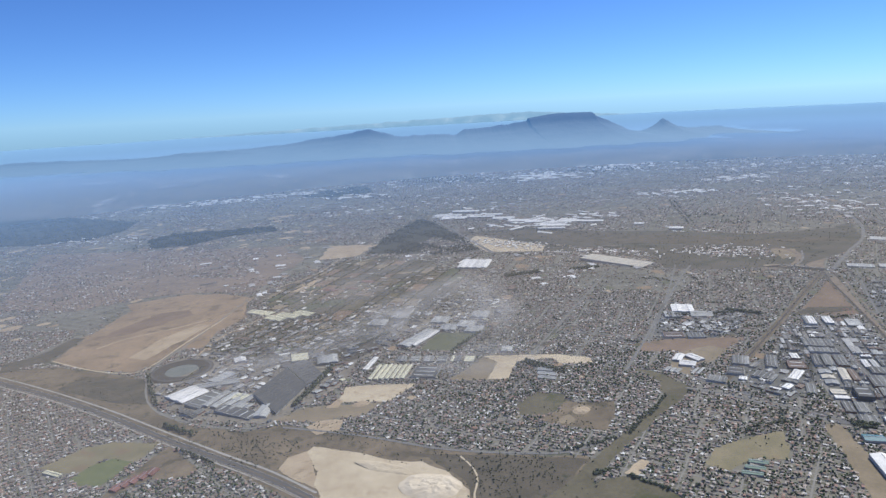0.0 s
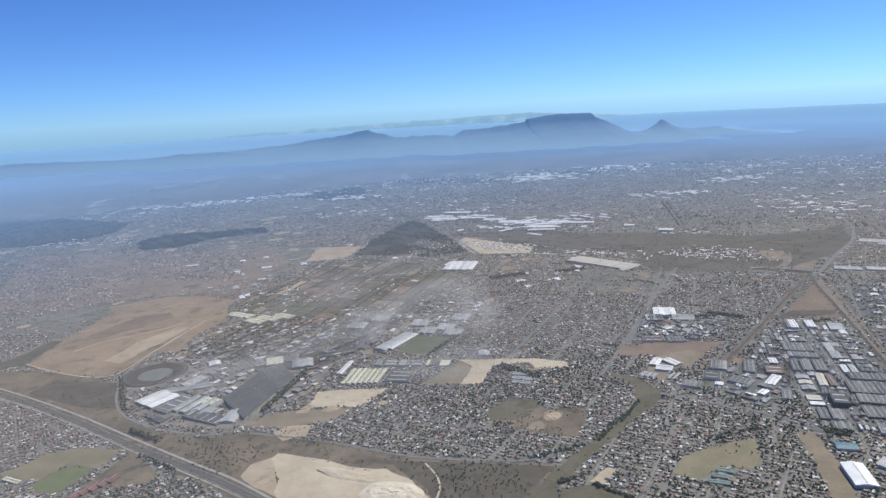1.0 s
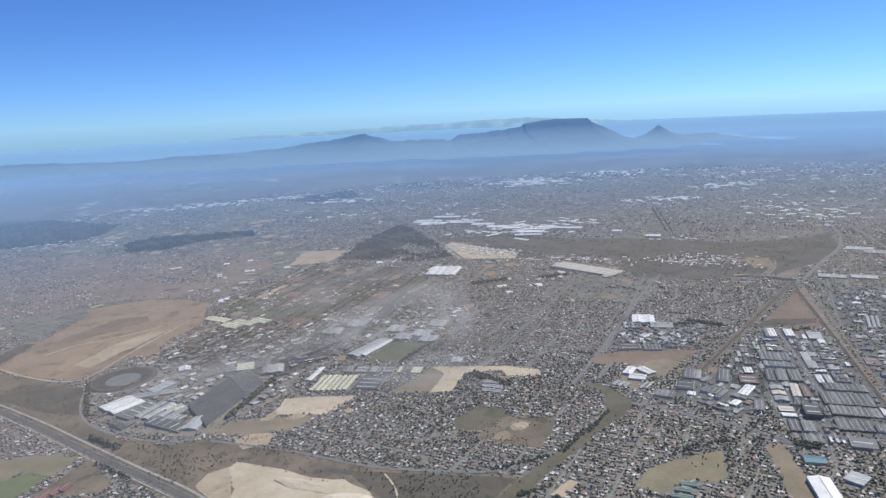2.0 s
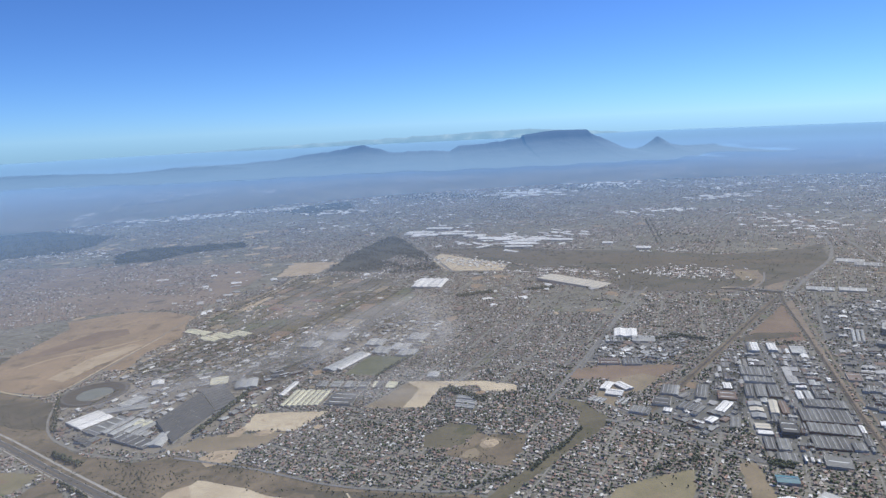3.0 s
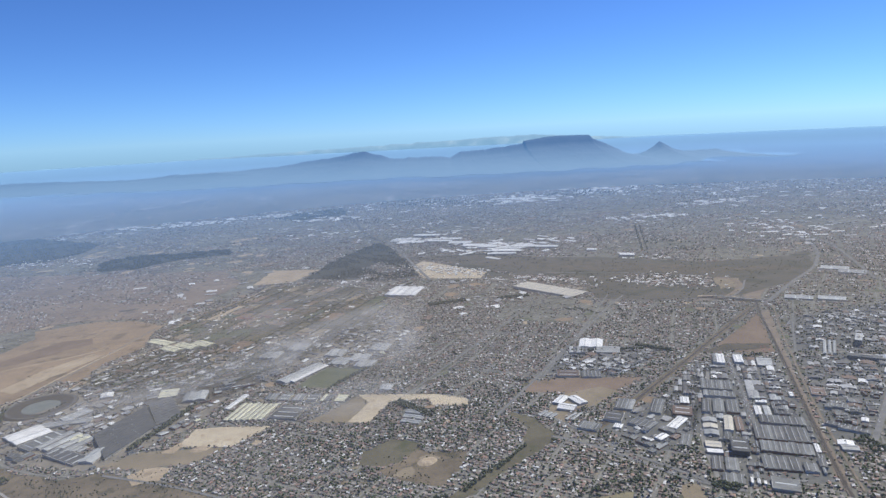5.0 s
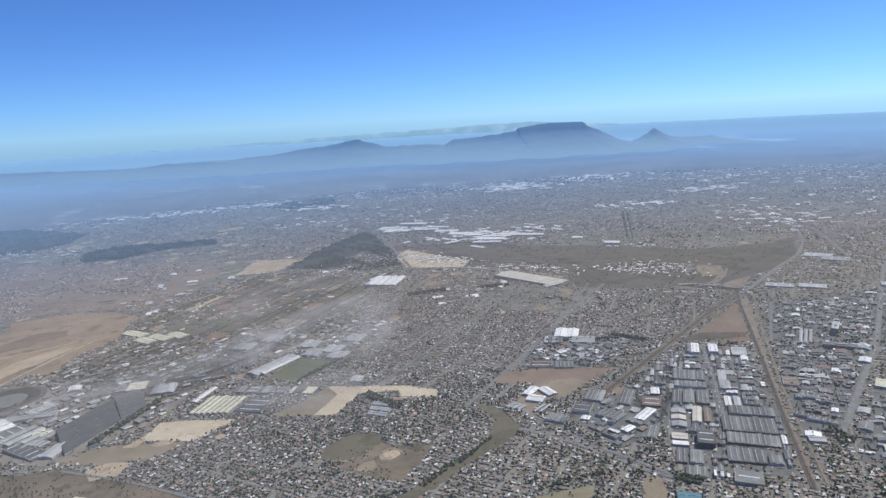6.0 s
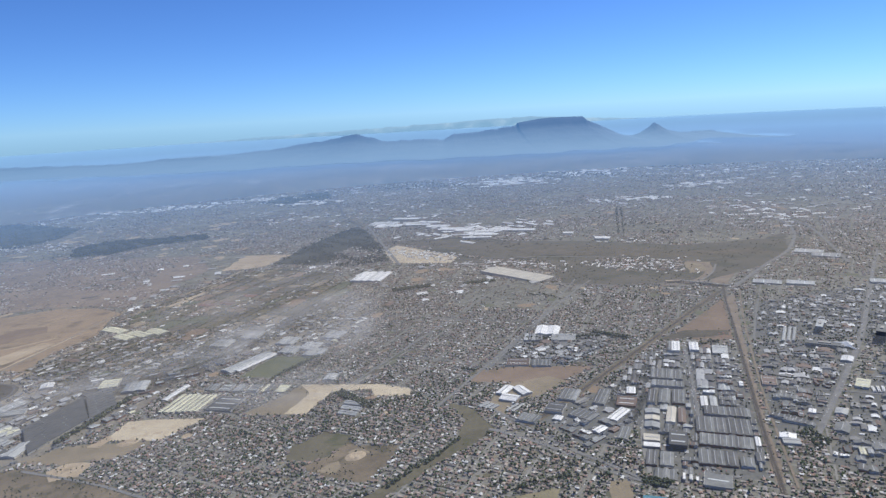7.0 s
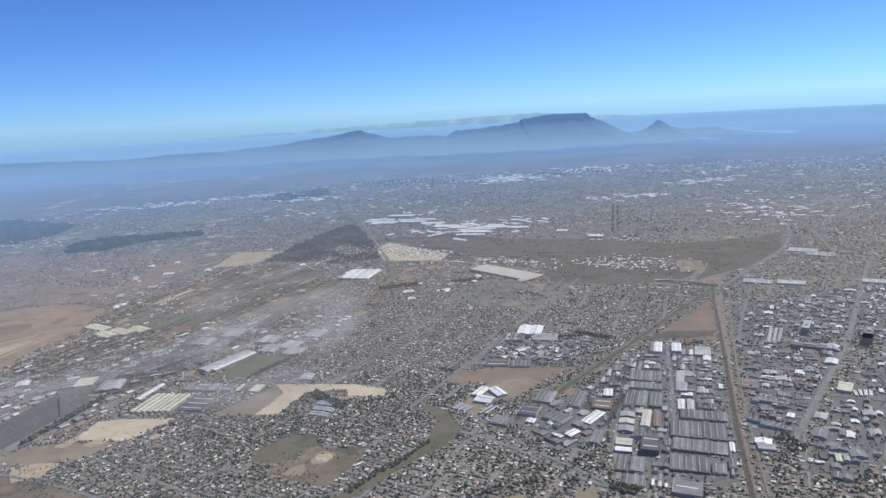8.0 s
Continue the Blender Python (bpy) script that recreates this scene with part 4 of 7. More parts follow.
def containers(count, a, b, width):
    """Red shipping containers standing in loose rows."""
    rng = random.Random(41)
    for k in range(count):
        t = (k + 0.5) / count
        x, y = a[0] + (b[0] - a[0]) * t + rng.uniform(-width, width), a[1] + (b[1] - a[1]) * t + rng.uniform(-width, width)
        base = new("shipping_container")
        base.matrix_world = pose(x, y, gz(x, y), 0, 0, rng.choice((20, 65, 70)))
        part("body", boxes((-0.6, 0.6, -0.13, 0.13, 0.02, 0.28)), container_red, base)
        for s in (-1, 1):
            part("door", boxes((s * 0.6 - 0.012, s * 0.6 + 0.012, -0.12, 0.12, 0.03, 0.27)), door_paint, base)
        tagged(base, "red steel shipping container in a depot yard", "container", "containers in the depot")


CARS = []


def car_prototypes():
    for k in range(3):
        car = new("car")
        bm = bmesh.new()
        prism(bm, [(-0.09, 0.03), (0.09, 0.03), (0.09, 0.085), (-0.09, 0.085)], -0.22, 0.22)
        part("body", bm, car_paint, car)
        bm = bmesh.new()
        x0, x1 = (-0.14, 0.08) if k < 2 else (-0.2, 0.12)
        v = [bm.verts.new(p) for p in ((x0, -0.08, 0.085), (x1, -0.08, 0.085), (x1, 0.08, 0.085), (x0, 0.08, 0.085), (x0 + 0.04, -0.065, 0.145), (x1 - 0.05, -0.065, 0.145), (x1 - 0.05, 0.065, 0.145), (x0 + 0.04, 0.065, 0.145))]
        for f in ((4, 5, 6, 7), (0, 1, 5, 4), (1, 2, 6, 5), (2, 3, 7, 6), (3, 0, 4, 7)):
            bm.faces.new([v[i] for i in f])
        part("cabin", bm, car_glass, car, "dark glazed cabin")
        for x in (-0.13, 0.13):
            for y in (-0.085, 0.085):
                bm = bmesh.new()
                bmesh.ops.create_cone(bm, cap_ends=True, segments=10, radius1=0.032, radius2=0.032, depth=0.025, matrix=Matrix.Translation((x, y, 0.032)) @ Matrix.Rotation(radians(90), 4, "X"))
                part("wheel", bm, tyre_rubber, car)
        CARS.append(tagged(car, ("pale hatchback car on the road", "silver saloon car on the road", "white delivery van on the road")[k], "car", "cars on the road"))


def traffic(count, line, offsets, lift, seed):
    """Cars standing along a road in its lanes."""
    rng = random.Random(seed)
    for k in range(count):
        i = rng.randrange(1, len(line) - 2)
        d = (line[i + 1] - line[i]).normalized()
        o = rng.choice(offsets)
        p = line[i].lerp(line[i + 1], rng.random()) + Vector((d.y, -d.x)) * o
        turn = math.degrees(math.atan2(d.y, d.x)) + (180 if o < 0 else 0)
        m = pose(p.x, p.y, gz(p.x, p.y) + lift, 0, 0, turn)
        fresh = [c for c in CARS if c.location.length == 0]
        if fresh:
            fresh[0].matrix_basis = m
        else:
            copy_thing(CARS[rng.randrange(3)], m)


def bridge(a, b):
    """A concrete road bridge over the railway."""
    d = Vector(b) - Vector(a)
    mid, L = (Vector(a) + Vector(b)) / 2, d.length / 2 + 3
    base = new("bridge")
    base.matrix_world = pose(mid.x, mid.y, gz(mid.x, mid.y), 0, 0, math.degrees(math.atan2(d.y, d.x)))
    tagged(base, "long grey concrete road bridge over the railway", "bridge")
    part("deck", boxes((-L, L, -0.9, 0.9, 0.9, 1.1)), concrete, base, "grey concrete deck")
    for s in (-1, 1):
        part("parapet", boxes((-L, L, s * 0.9 - 0.06, s * 0.9 + 0.06, 1.1, 1.25)), concrete, base)
    for k in range(9):
        x = -L + 2 * L * (k + 0.5) / 9
        part("pier", boxes((x - 0.15, x + 0.15, -0.7, 0.7, -0.2, 0.9)), concrete, base)
    for s in (-1, 1):
        bm = bmesh.new()
        v = [bm.verts.new(p) for p in ((s * L, -0.9, 1.1), (s * L, 0.9, 1.1), (s * (L + 9), 0.9, 0.0), (s * (L + 9), -0.9, 0.0), (s * L, -1.6, -0.2), (s * L, 1.6, -0.2), (s * (L + 9), 1.6, -0.2), (s * (L + 9), -1.6, -0.2))]
        for f in ((0, 1, 2, 3), (4, 7, 6, 5), (0, 3, 7, 4), (1, 5, 6, 2), (0, 4, 5, 1), (3, 2, 6, 7)):
            bm.faces.new([v[i] for i in f])
        bmesh.ops.recalc_face_normals(bm, faces=bm.faces)
        part("ramp", bm, tan_earth, base, "earth approach ramp")



# open land
field("scrub_ground", "dry brown scrub land along the freeway", scrub, 1, 0.03, (-238.2, 314.8), (-235.3, 336.8), (-208.1, 338.9), (-154.6, 313.3), (-139.2, 294.7), (-122.1, 264.2), (-102.6, 249.7), (-79.8, 241.3), (-65.3, 245), (-50.8, 238.6), (-32.7, 231.7), (-7.2, 217.7), (19.6, 207.3), (45.1, 202), (46.9, 193.8), (34.4, 176.4), (6.4, 177.4), (-41.1, 182.5), (-67.5, 204.2), (-105.2, 233.2), (-146.3, 264.9), (-194.5, 297.9), (-248.8, 330.2))
field("bare_field", "large bare brown earth field with a pale track round it", brown_earth, 0.8, 0.06, (-213.9, 348.7), (-216.5, 387.6), (-215, 440.9), (-200.2, 477.4), (-162.6, 476.8), (-131.9, 454.8), (-135.8, 414.6), (-146.5, 364.1), (-151.3, 330.4), (-157.2, 319.8), (-181.7, 328.3))
field("sand_strip", "pale yellow sand strip on the bare field", tan_earth, 1.4, 0.16, (-170.1, 342.8), (-164.7, 374.6), (-152.1, 400.2), (-141.4, 393.6), (-152.6, 361.1), (-158.1, 337.4))
field("scrub_patch", "dark dry scrub patch beside the bare field", dark_scrub, 1.2, 0.06, (-187.5, 304.5), (-181.3, 319), (-147, 308.8), (-132, 277.6), (-149, 280.8))
field("scrub_patch", "dark dry scrub strip beside the dense housing", dark_scrub, 2, 0.06, (-242.7, 348.3), (-230.8, 359.7), (-224.4, 389.6), (-217.8, 390), (-215.3, 349), (-234.2, 334.9))
field("sports_field", "dry yellow sports ground behind the houses", dry_grass, 0.6, 0.06, (-149.1, 224.3), (-139.9, 238.6), (-130.5, 241.5), (-110, 237.2), (-113.8, 223.6), (-126.2, 228.1), (-131.6, 218.5), (-138.2, 219.5))
field("sports_field", "watered green football pitch", green_grass, 0.3, 0.1, (-132.7, 214.1), (-129.9, 222.9), (-123.9, 227.7), (-114.7, 223.7), (-116.8, 214.7), (-119.3, 207.7), (-127, 209.6))
field("bare_ground", "brown bare school ground", scrub, 0.8, 0.05, (-111, 200.3), (-102.8, 209.6), (-90.2, 209.5), (-88.2, 214.8), (-105.6, 234.2), (-110.4, 218.3), (-115, 200.9), (-113.5, 194.2))
field("sand_quarry", "wide pale sand quarry floor", pale_sand, 0.8, 0.1, (-50.7, 220.8), (-49.1, 224.3), (-31, 216.3), (-20.6, 209.5), (-10, 207.1), (-1.5, 199.9), (5.6, 187.3), (4.7, 176.2), (-35.4, 178.8), (-44.5, 197.3), (-44.8, 206.2))
field("sand_heap_ground", "pale scraped ground beside the sand quarry", tan_earth, 1.2, 0.08, (-59.4, 210.3), (-57.3, 218.6), (-50.7, 220.8), (-44.8, 206.2), (-44.2, 195.6), (-51.9, 201.9))
field("gravel_patch", "pale gravel patch in the dry veld", tan_earth, 1, 0.09, (-55.5, 240.4), (-50.9, 246), (-40.8, 245.1), (-41.7, 236), (-49.9, 233.8))
field("gravel_patch", "pale sandy patch in the dry veld", tan_grass, 1.2, 0.07, (-70.8, 249.6), (-59.1, 259.6), (-45.1, 260.3), (-26.2, 258.9), (-34.4, 248), (-51.8, 244.6))
field("gravel_lot", "pale cream levelled gravel lot", pale_sand, 0.4, 0.1, (-45.9, 262.1), (-44.6, 278.1), (-33.9, 278.4), (-13.1, 276), (-24.4, 259.1))
field("gravel_lot", "pale driveway apron of the gravel lot", tan_earth, 0.5, 0.11, (-50.6, 258), (-46, 266.2), (-44, 262.3), (-45.1, 257))
field("grass_paddock", "green playing field beside the factories", green_dry, 0.3, 0.08, (-13.1, 318.3), (-9.2, 330.3), (-3.3, 343.6), (18.9, 339.8), (8.5, 320.7), (3.2, 313.6))
field("bare_lot", "grey-brown bare building lot", tan_grass, 0.5, 0.08, (1, 276.9), (14.7, 296.9), (18.7, 303.6), (31, 300), (26.6, 272.2))
field("bare_lot", "long pale bare earth strip", pale_sand, 0.4, 0.11, (17.9, 303.8), (50.8, 298.4), (66.2, 290.3), (65.8, 283.2), (51.1, 285.8), (49.4, 293.4), (32.8, 292.8), (26.6, 272.2), (17.5, 274.1), (23.7, 293.4))
field("brown_field", "dry brown open field among the houses", scrub, 0.8, 0.07, (33.9, 232), (41.2, 237.5), (45.8, 244.4), (64.2, 241.9), (62.6, 231.1), (56.1, 218.8), (47.6, 222.1), (39.2, 226.3))
field("brown_field", "dry green-brown park among the houses", veld_grass, 0.8, 0.06, (27.3, 246.9), (37.6, 256), (47.1, 251.3), (45.8, 244.4), (37.5, 234.7), (27.1, 236.7))
field("gravel_patch", "pale scuffed sandy patch on the brown field", tan_grass, 1.6, 0.1, (39.5, 228.1), (41.8, 232.5), (45.3, 233.3), (47.5, 229.5), (44.6, 225.4))
field("gravel_patch", "pale scuffed sandy patch on the brown field", tan_grass, 1.6, 0.1, (47, 239.5), (51.8, 241.7), (55.3, 237.9), (50.1, 233.9))
field("river_corridor", "dry green-brown grass of a river corridor", veld_grass, 0.8, 0.07, (80.3, 273.7), (89.9, 267.7), (96.7, 249.2), (89.1, 238.7), (75.1, 224.5), (59.5, 206.6), (46.1, 190.4), (37.6, 175.9), (21.1, 175.4), (34.5, 185.6), (45.5, 199.4), (59.8, 214.8), (74.8, 231.2), (83.7, 244), (86.6, 257.7))
field("dark_veld", "dark olive scrub in the river bend", dark_scrub, 1, 0.06, (-21.1, 215.9), (10.1, 208.5), (44.8, 200.6), (36.8, 188.5), (29.1, 174.2), (8, 175.7), (4.6, 193.3), (-7.1, 208.9))
field("green_field", "greenish yellow dry meadow", veld_grass, 0.5, 0.1, (35.2, 176.3), (45.1, 186.6), (54.7, 188.4), (61.4, 183.2), (66, 174.8), (64.4, 167.9), (33.6, 172.2))
field("gravel_patch", "pale brown bare corner lot", tan_earth, 0.3, 0.1, (53.9, 189.9), (61.6, 197.9), (63.5, 195.4), (57.7, 188))
field("school_field", "yellowish dry school playing field", dry_grass, 0.6, 0.08, (79.7, 191.4), (85.8, 200.3), (94.7, 204.6), (112.8, 208.9), (108.6, 194.6), (104.9, 189.8), (94.7, 192.5), (84.8, 186.1))
field("road_reserve", "dry tan grass road reserve", tan_grass, 0.5, 0.06, (127.2, 210.6), (132.9, 210.4), (132.4, 204.2), (128.2, 181.1), (120, 161.5), (115.1, 162.2), (121.7, 187.2))
field("brown_field", "flat brown open field by the railway", red_earth, 0.6, 0.07, (89.1, 293.3), (93.9, 304.8), (109.3, 306.1), (142, 300.3), (129.2, 289.1), (117.3, 282.1), (101.2, 290.4))
field("yard", "dry grass yard round the white factory", tan_grass, 0.4, 0.09, (95, 268.5), (104.1, 287.5), (121.8, 293.2), (128.3, 287), (115.8, 274), (105.5, 270.8), (101, 259))
field("brown_triangle", "reddish brown empty triangle between railway lines", red_earth, 0.6, 0.08, (186.6, 334.8), (216.7, 369.3), (228.6, 384.7), (219, 353.7), (207.7, 319.7), (191.8, 323.2))
field("dark_veld", "dark green scrub strip on the empty triangle", dark_scrub, 0.6, 0.12, (175.1, 325.3), (191.1, 337.1), (210.6, 332.6), (208.1, 325.8), (190.2, 325.9))
field("rail_reserve", "brown dry reserve along the railway", rail_earth, 0.5, 0.07, (228.9, 384.6), (238, 391.4), (212.8, 320.9), (193.1, 262.9), (180.3, 223.5), (173.7, 202.8), (170.9, 203.1), (187.6, 254.3), (209.9, 321.5))
field("dry_river", "brown dry river bed", rail_earth, 2.5, 0.15, (233.9, 415.6), (244.6, 438.2), (249.7, 462.4), (263.8, 475.1), (284.5, 482.4), (303.2, 495.1), (300.9, 483.9), (271, 458.3), (257.4, 437), (242.5, 413))
field("veld", "dark dry veld beyond the houses", veld_brown, 3, 0.1, (37.4, 601.5), (90.6, 620.1), (184.5, 587.5), (258.9, 530.7), (318.2, 533.9), (341.8, 549), (317.6, 489.3), (277.7, 449.2), (237.6, 424.2), (192.2, 427), (152.7, 443.5), (153.4, 475), (115.8, 515.5), (73.7, 540.9))
field("dark_veld", "dark green wet meadow strip", dark_scrub, 3, 0.2, (5.5, 656.9), (90.6, 640.8), (164.9, 580), (246.6, 517.7), (174.4, 524.5), (100.1, 576.4))
field("gravel_yard", "pale gravelled storage yard", pale_sand, 1, 0.1, (24.7, 606.6), (34.7, 629.7), (88.7, 557.2), (82.5, 533.5), (38, 549.6))
field("pale_field", "pale tan bare field", tan_earth, 2, 0.1, (-106.6, 572.7), (-107.2, 640.2), (-59.2, 626.8), (-72.4, 576))
field("pale_field", "long pale strip of bare sand", tan_earth, 2, 0.1, (-111, 462.3), (-101.6, 496.9), (-95, 511.5), (-90.1, 493.6), (-97.3, 458.7))
field("green_field", "irrigated dark green crop field", crop_green, 1, 0.15, (-102.2, 416.7), (-104.7, 434.8), (-64.1, 430.6), (-64.1, 413.1), (-72.3, 401))
field("brown_field", "reddish brown ploughed field", red_earth, 2, 0.12, (-77.5, 446.8), (-62.6, 477.8), (-33.1, 469.3), (-48.2, 435.2))
field("brown_field", "dry brown farm field", veld_brown, 2, 0.12, (-74.9, 514), (-49.3, 543), (-12.2, 534.4), (-27.2, 490.9))
field("farm_land", "wide dry farm land between farm sheds", veld_brown, 2, 0.05, (-121.1, 358.8), (-101.4, 400.4), (-80.8, 428.8), (-48.9, 459.4), (-3.5, 491.9), (14.7, 478.2), (9.1, 430.2), (-7.8, 379), (-23.4, 362.3), (-35.7, 341.9), (-77.4, 342.4))
field("farm_land", "wide dry scrub land with scattered plots", veld_brown, 2, 0.04, (-129.3, 441), (-104.5, 514.4), (-55.5, 565.7), (-4.5, 527.9), (-3.5, 491.9), (-49.9, 462.5), (-83.1, 434.3))
field("dry_field", "large dry brown open field", brown_earth, 1, 0.1, (-155.5, 357.4), (-227, 465.4), (-187.3, 482.8), (-137.1, 455.7), (-123.9, 405.5), (-133.5, 378.5), (-132.2, 349.1))
field("dark_veld", "dark damp strip across the dry veld", dark_scrub, 2, 0.15, (81, 604.8), (163.1, 565.6), (244.9, 512), (302.2, 501.8), (304.2, 484.6), (239.8, 495.5), (134.6, 546.4))
field("dark_veld", "dark damp strip across the dry veld", dark_scrub, 1.5, 0.15, (158.7, 460), (195.8, 441.9), (241.8, 436), (236.6, 425.9), (192.8, 429.7), (156.5, 445.3))
field("pale_field", "pale worn track area on the veld", tan_grass, 1.5, 0.15, (239.6, 476.6), (254.4, 471.3), (248.3, 449.5), (233, 445.1))
ribbon("dry_river", "brown winding dry river bed", rail_earth, 4.5, 0.2, (207.1, 421.1), (225.9, 423.6), (238.9, 435.5), (247.8, 452.9), (249.3, 469.5), (241.8, 477.7))
ribbon("street", "grey road across the veld", old_asphalt, 1.2, 0.22, (147.7, 445), (191.9, 425.7), (223.6, 421.5), (242.3, 437.4), (256, 463.6))
ribbon("street", "grey curved road along the veld", old_asphalt, 1, 0.25, (91, 545.3), (133.7, 535.7), (192.9, 513.3), (236.6, 485.1))
field("township_ground", "pinkish sandy ground of a spread-out township", township_sand, 3, 0.03, (-437.1, 727.4), (-262.6, 682.2), (-157.4, 657.8), (-121, 588.2), (-127.0, 541.8), (-136.4, 470.7), (-171.2, 483.0), (-205.2, 486.0), (-242.6, 476.5), (-257.0, 458.1), (-330, 480))
release((-437.1, 727.4), (-262.6, 682.2), (-157.4, 657.8), (-121, 588.2), (-127.0, 541.8), (-136.4, 470.7), (-171.2, 483.0), (-205.2, 486.0), (-242.6, 476.5), (-257.0, 458.1), (-330, 480))
field("scrub_patch", "brown tilled band across the bare field", red_earth, 2.5, 0.13, (-206.8, 382.5), (-202.9, 400.5), (-187.6, 432.8), (-170.5, 436.0), (-164.1, 424.4), (-176.5, 404.5), (-189.9, 388.4))
ribbon("track", "pale dirt track over the bare field", tan_earth, 1.6, 0.17, (-197.6, 364.6), (-187.9, 379.4), (-166.1, 392.8), (-147.9, 407.3))
field("red_plots", "reddish tilled plots between the farm tracks", red_earth, 1, 0.2, (-92.0, 458.6), (-91.0, 475.1), (-64.0, 470.7), (-61.2, 450.3))
field("olive_plots", "olive green farm plots with pale edges", veld_grass, 1, 0.2, (-88.4, 536.8), (-87.6, 561.8), (-56.3, 557.9), (-43.8, 538.7), (-53.3, 517.8))
release((188.7, 512.8), (239.5, 482.2), (231.1, 448.9), (192.3, 465.2))
release((-121.1, 358.8), (-95.6, 389.1), (-61.7, 407), (-17.2, 412.9), (9.1, 430.2), (-7.8, 379), (-23.4, 362.3), (-35.7, 341.9), (-77.4, 342.4))
release((90.9, 561), (146, 531), (161, 475.8), (154, 471.4), (115.9, 517.4))

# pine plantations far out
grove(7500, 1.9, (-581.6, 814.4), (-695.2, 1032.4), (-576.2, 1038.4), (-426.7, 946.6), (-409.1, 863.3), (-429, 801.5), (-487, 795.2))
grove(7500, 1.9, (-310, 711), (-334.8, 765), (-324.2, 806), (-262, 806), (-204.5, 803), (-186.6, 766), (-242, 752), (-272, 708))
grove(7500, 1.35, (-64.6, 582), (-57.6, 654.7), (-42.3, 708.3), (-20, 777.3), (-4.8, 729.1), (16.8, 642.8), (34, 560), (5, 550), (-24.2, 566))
release((-7.4, 643.5), (16, 623.4), (32, 560.2), (5.0, 549), (-19.6, 565), (-15.6, 617.6))
grove(500, 1.4, (-58.2, 606.4), (-48.9, 735), (1.7, 772.3), (29.4, 569), (-9.7, 548.4), spare=True)
grove(1600, 2.2, (-228.6, 1104), (-192.9, 1174.8), (-126.3, 1204), (-107.9, 1111), (-157.9, 1065.8))
grove(1000, 1.2, (5.5, 656.9), (90.5, 647), (138.9, 601.9), (164.3, 575.1), (127.7, 575.2), (61.1, 613.1))
grove(200, 2, (283.5, 578.3), (249.4, 579.9), (237.8, 659.1), (262.8, 665.4), (288.5, 610.5), spare=True)

# roads and railways
freeway_line = ribbon("freeway", "dark grey dual freeway across dry land", asphalt, 3.2, 0.12, (-251.3, 333.8), (-224.6, 319.9), (-180.8, 292.6), (-141.3, 264.5), (-107.3, 238.5), (-79.3, 218.1), (-59.6, 203.1), (-41.9, 187.2), (-26.1, 170.7))
ribbon("verge", "pale sandy bank along the freeway", concrete, 1, 0.14, (-257.8, 343.3), (-230.1, 328.6), (-184.9, 299.9), (-144.8, 271.8), (-109.8, 245.1), (-80.8, 223.2), (-61, 208.7), (-42.8, 192.7))
ribbon("verge", "pale sandy bank on the near side of the freeway", concrete, 0.9, 0.14, (-246.5, 327.5), (-220.5, 314.2), (-177.2, 287.2), (-138, 259.3), (-104.2, 233.4), (-76.4, 213.2), (-57, 198.4), (-39.4, 182.6))
ribbon("main_road", "grey freeway slanting through the far town", old_asphalt, 2.0, 0.35, (328.6, 441.1), (346.5, 492.7), (367.5, 556.9), (376.4, 602.0), (393.5, 689.5), (427.6, 853.9))
ribbon("main_road", "straight grey road through the far suburb", old_asphalt, 2.0, 0.7, (288.6, 948.3), (341.2, 1103.6))
ribbon("main_road", "dark highway past the pine hill", asphalt, 2.4, 0.6, (-110.1, 1140.2), (-69.9, 962.5), (-47.3, 864.3), (-17.7, 775))
ribbon("track", "pale dirt track round the bare field", pale_sand, 1, 0.16, (-214.6, 348.8), (-181.2, 327.4), (-156.8, 319), (-150.6, 330.2), (-146.1, 363), (-137.7, 408.9))
ribbon("factory_road", "curved asphalt road round the factories", street_grey, 1, 0.13, (-135.3, 452.8), (-144.2, 357.7), (-148.5, 325.7), (-140.3, 294.9), (-126.6, 270.7), (-106.6, 254.5), (-82.8, 244.2), (-69.9, 245.9))
ribbon("street", "grey street along the housing", old_asphalt, 1.2, 0.16, (-64.7, 242.5), (-32.5, 229.8), (-3.2, 215), (19.7, 208.4), (40.3, 205.9), (57.9, 215.1))
ribbon("dirt_path", "pale winding dirt path in the scrub", pale_sand, 0.6, 0.16, (3.4, 208.8), (7.4, 199.9), (8.2, 192.1), (6.8, 184.9), (6.7, 177.4))
ribbon("railway_bed", "brown gravel railway bed", ballast, 1.5, 0.2, (241.7, 415.9), (229.4, 382.2), (216.2, 340.7), (201.5, 295.1), (186.8, 249.9), (177.6, 220.5), (170.8, 197.7))
ribbon("rail_reserve", "brown dry verge along the branch railway", scrub, 3.4, 0.1, (231, 397.1), (196.5, 354.6), (165.3, 316.1), (137.9, 283), (118.1, 259.8), (107.5, 249))
ribbon("railway_bed", "grey gravel branch railway bed", ballast, 1.3, 0.2, (237.3, 404), (196.5, 354.6), (165.3, 316.1), (137.9, 283), (118.1, 259.8), (107.5, 249))
ribbon("service_road", "dirt road along the railway", rail_earth, 0.7, 0.2, (245.1, 401.7), (225.9, 352), (205.5, 294.4), (191.7, 253.6), (182.6, 223.2), (175.6, 199.8))
road_line = ribbon("main_road", "grey main road through the housing", old_asphalt, 1.4, 0.16, (95, 249), (107.7, 239.2), (120.3, 225.6), (131.4, 212.9), (144.7, 204.1))
ribbon("main_road", "grey straight road through the suburb", old_asphalt, 1.3, 0.16, (76, 269.4), (92.6, 300.3), (114.3, 342.2), (154.3, 419.5), (170.9, 447.3))
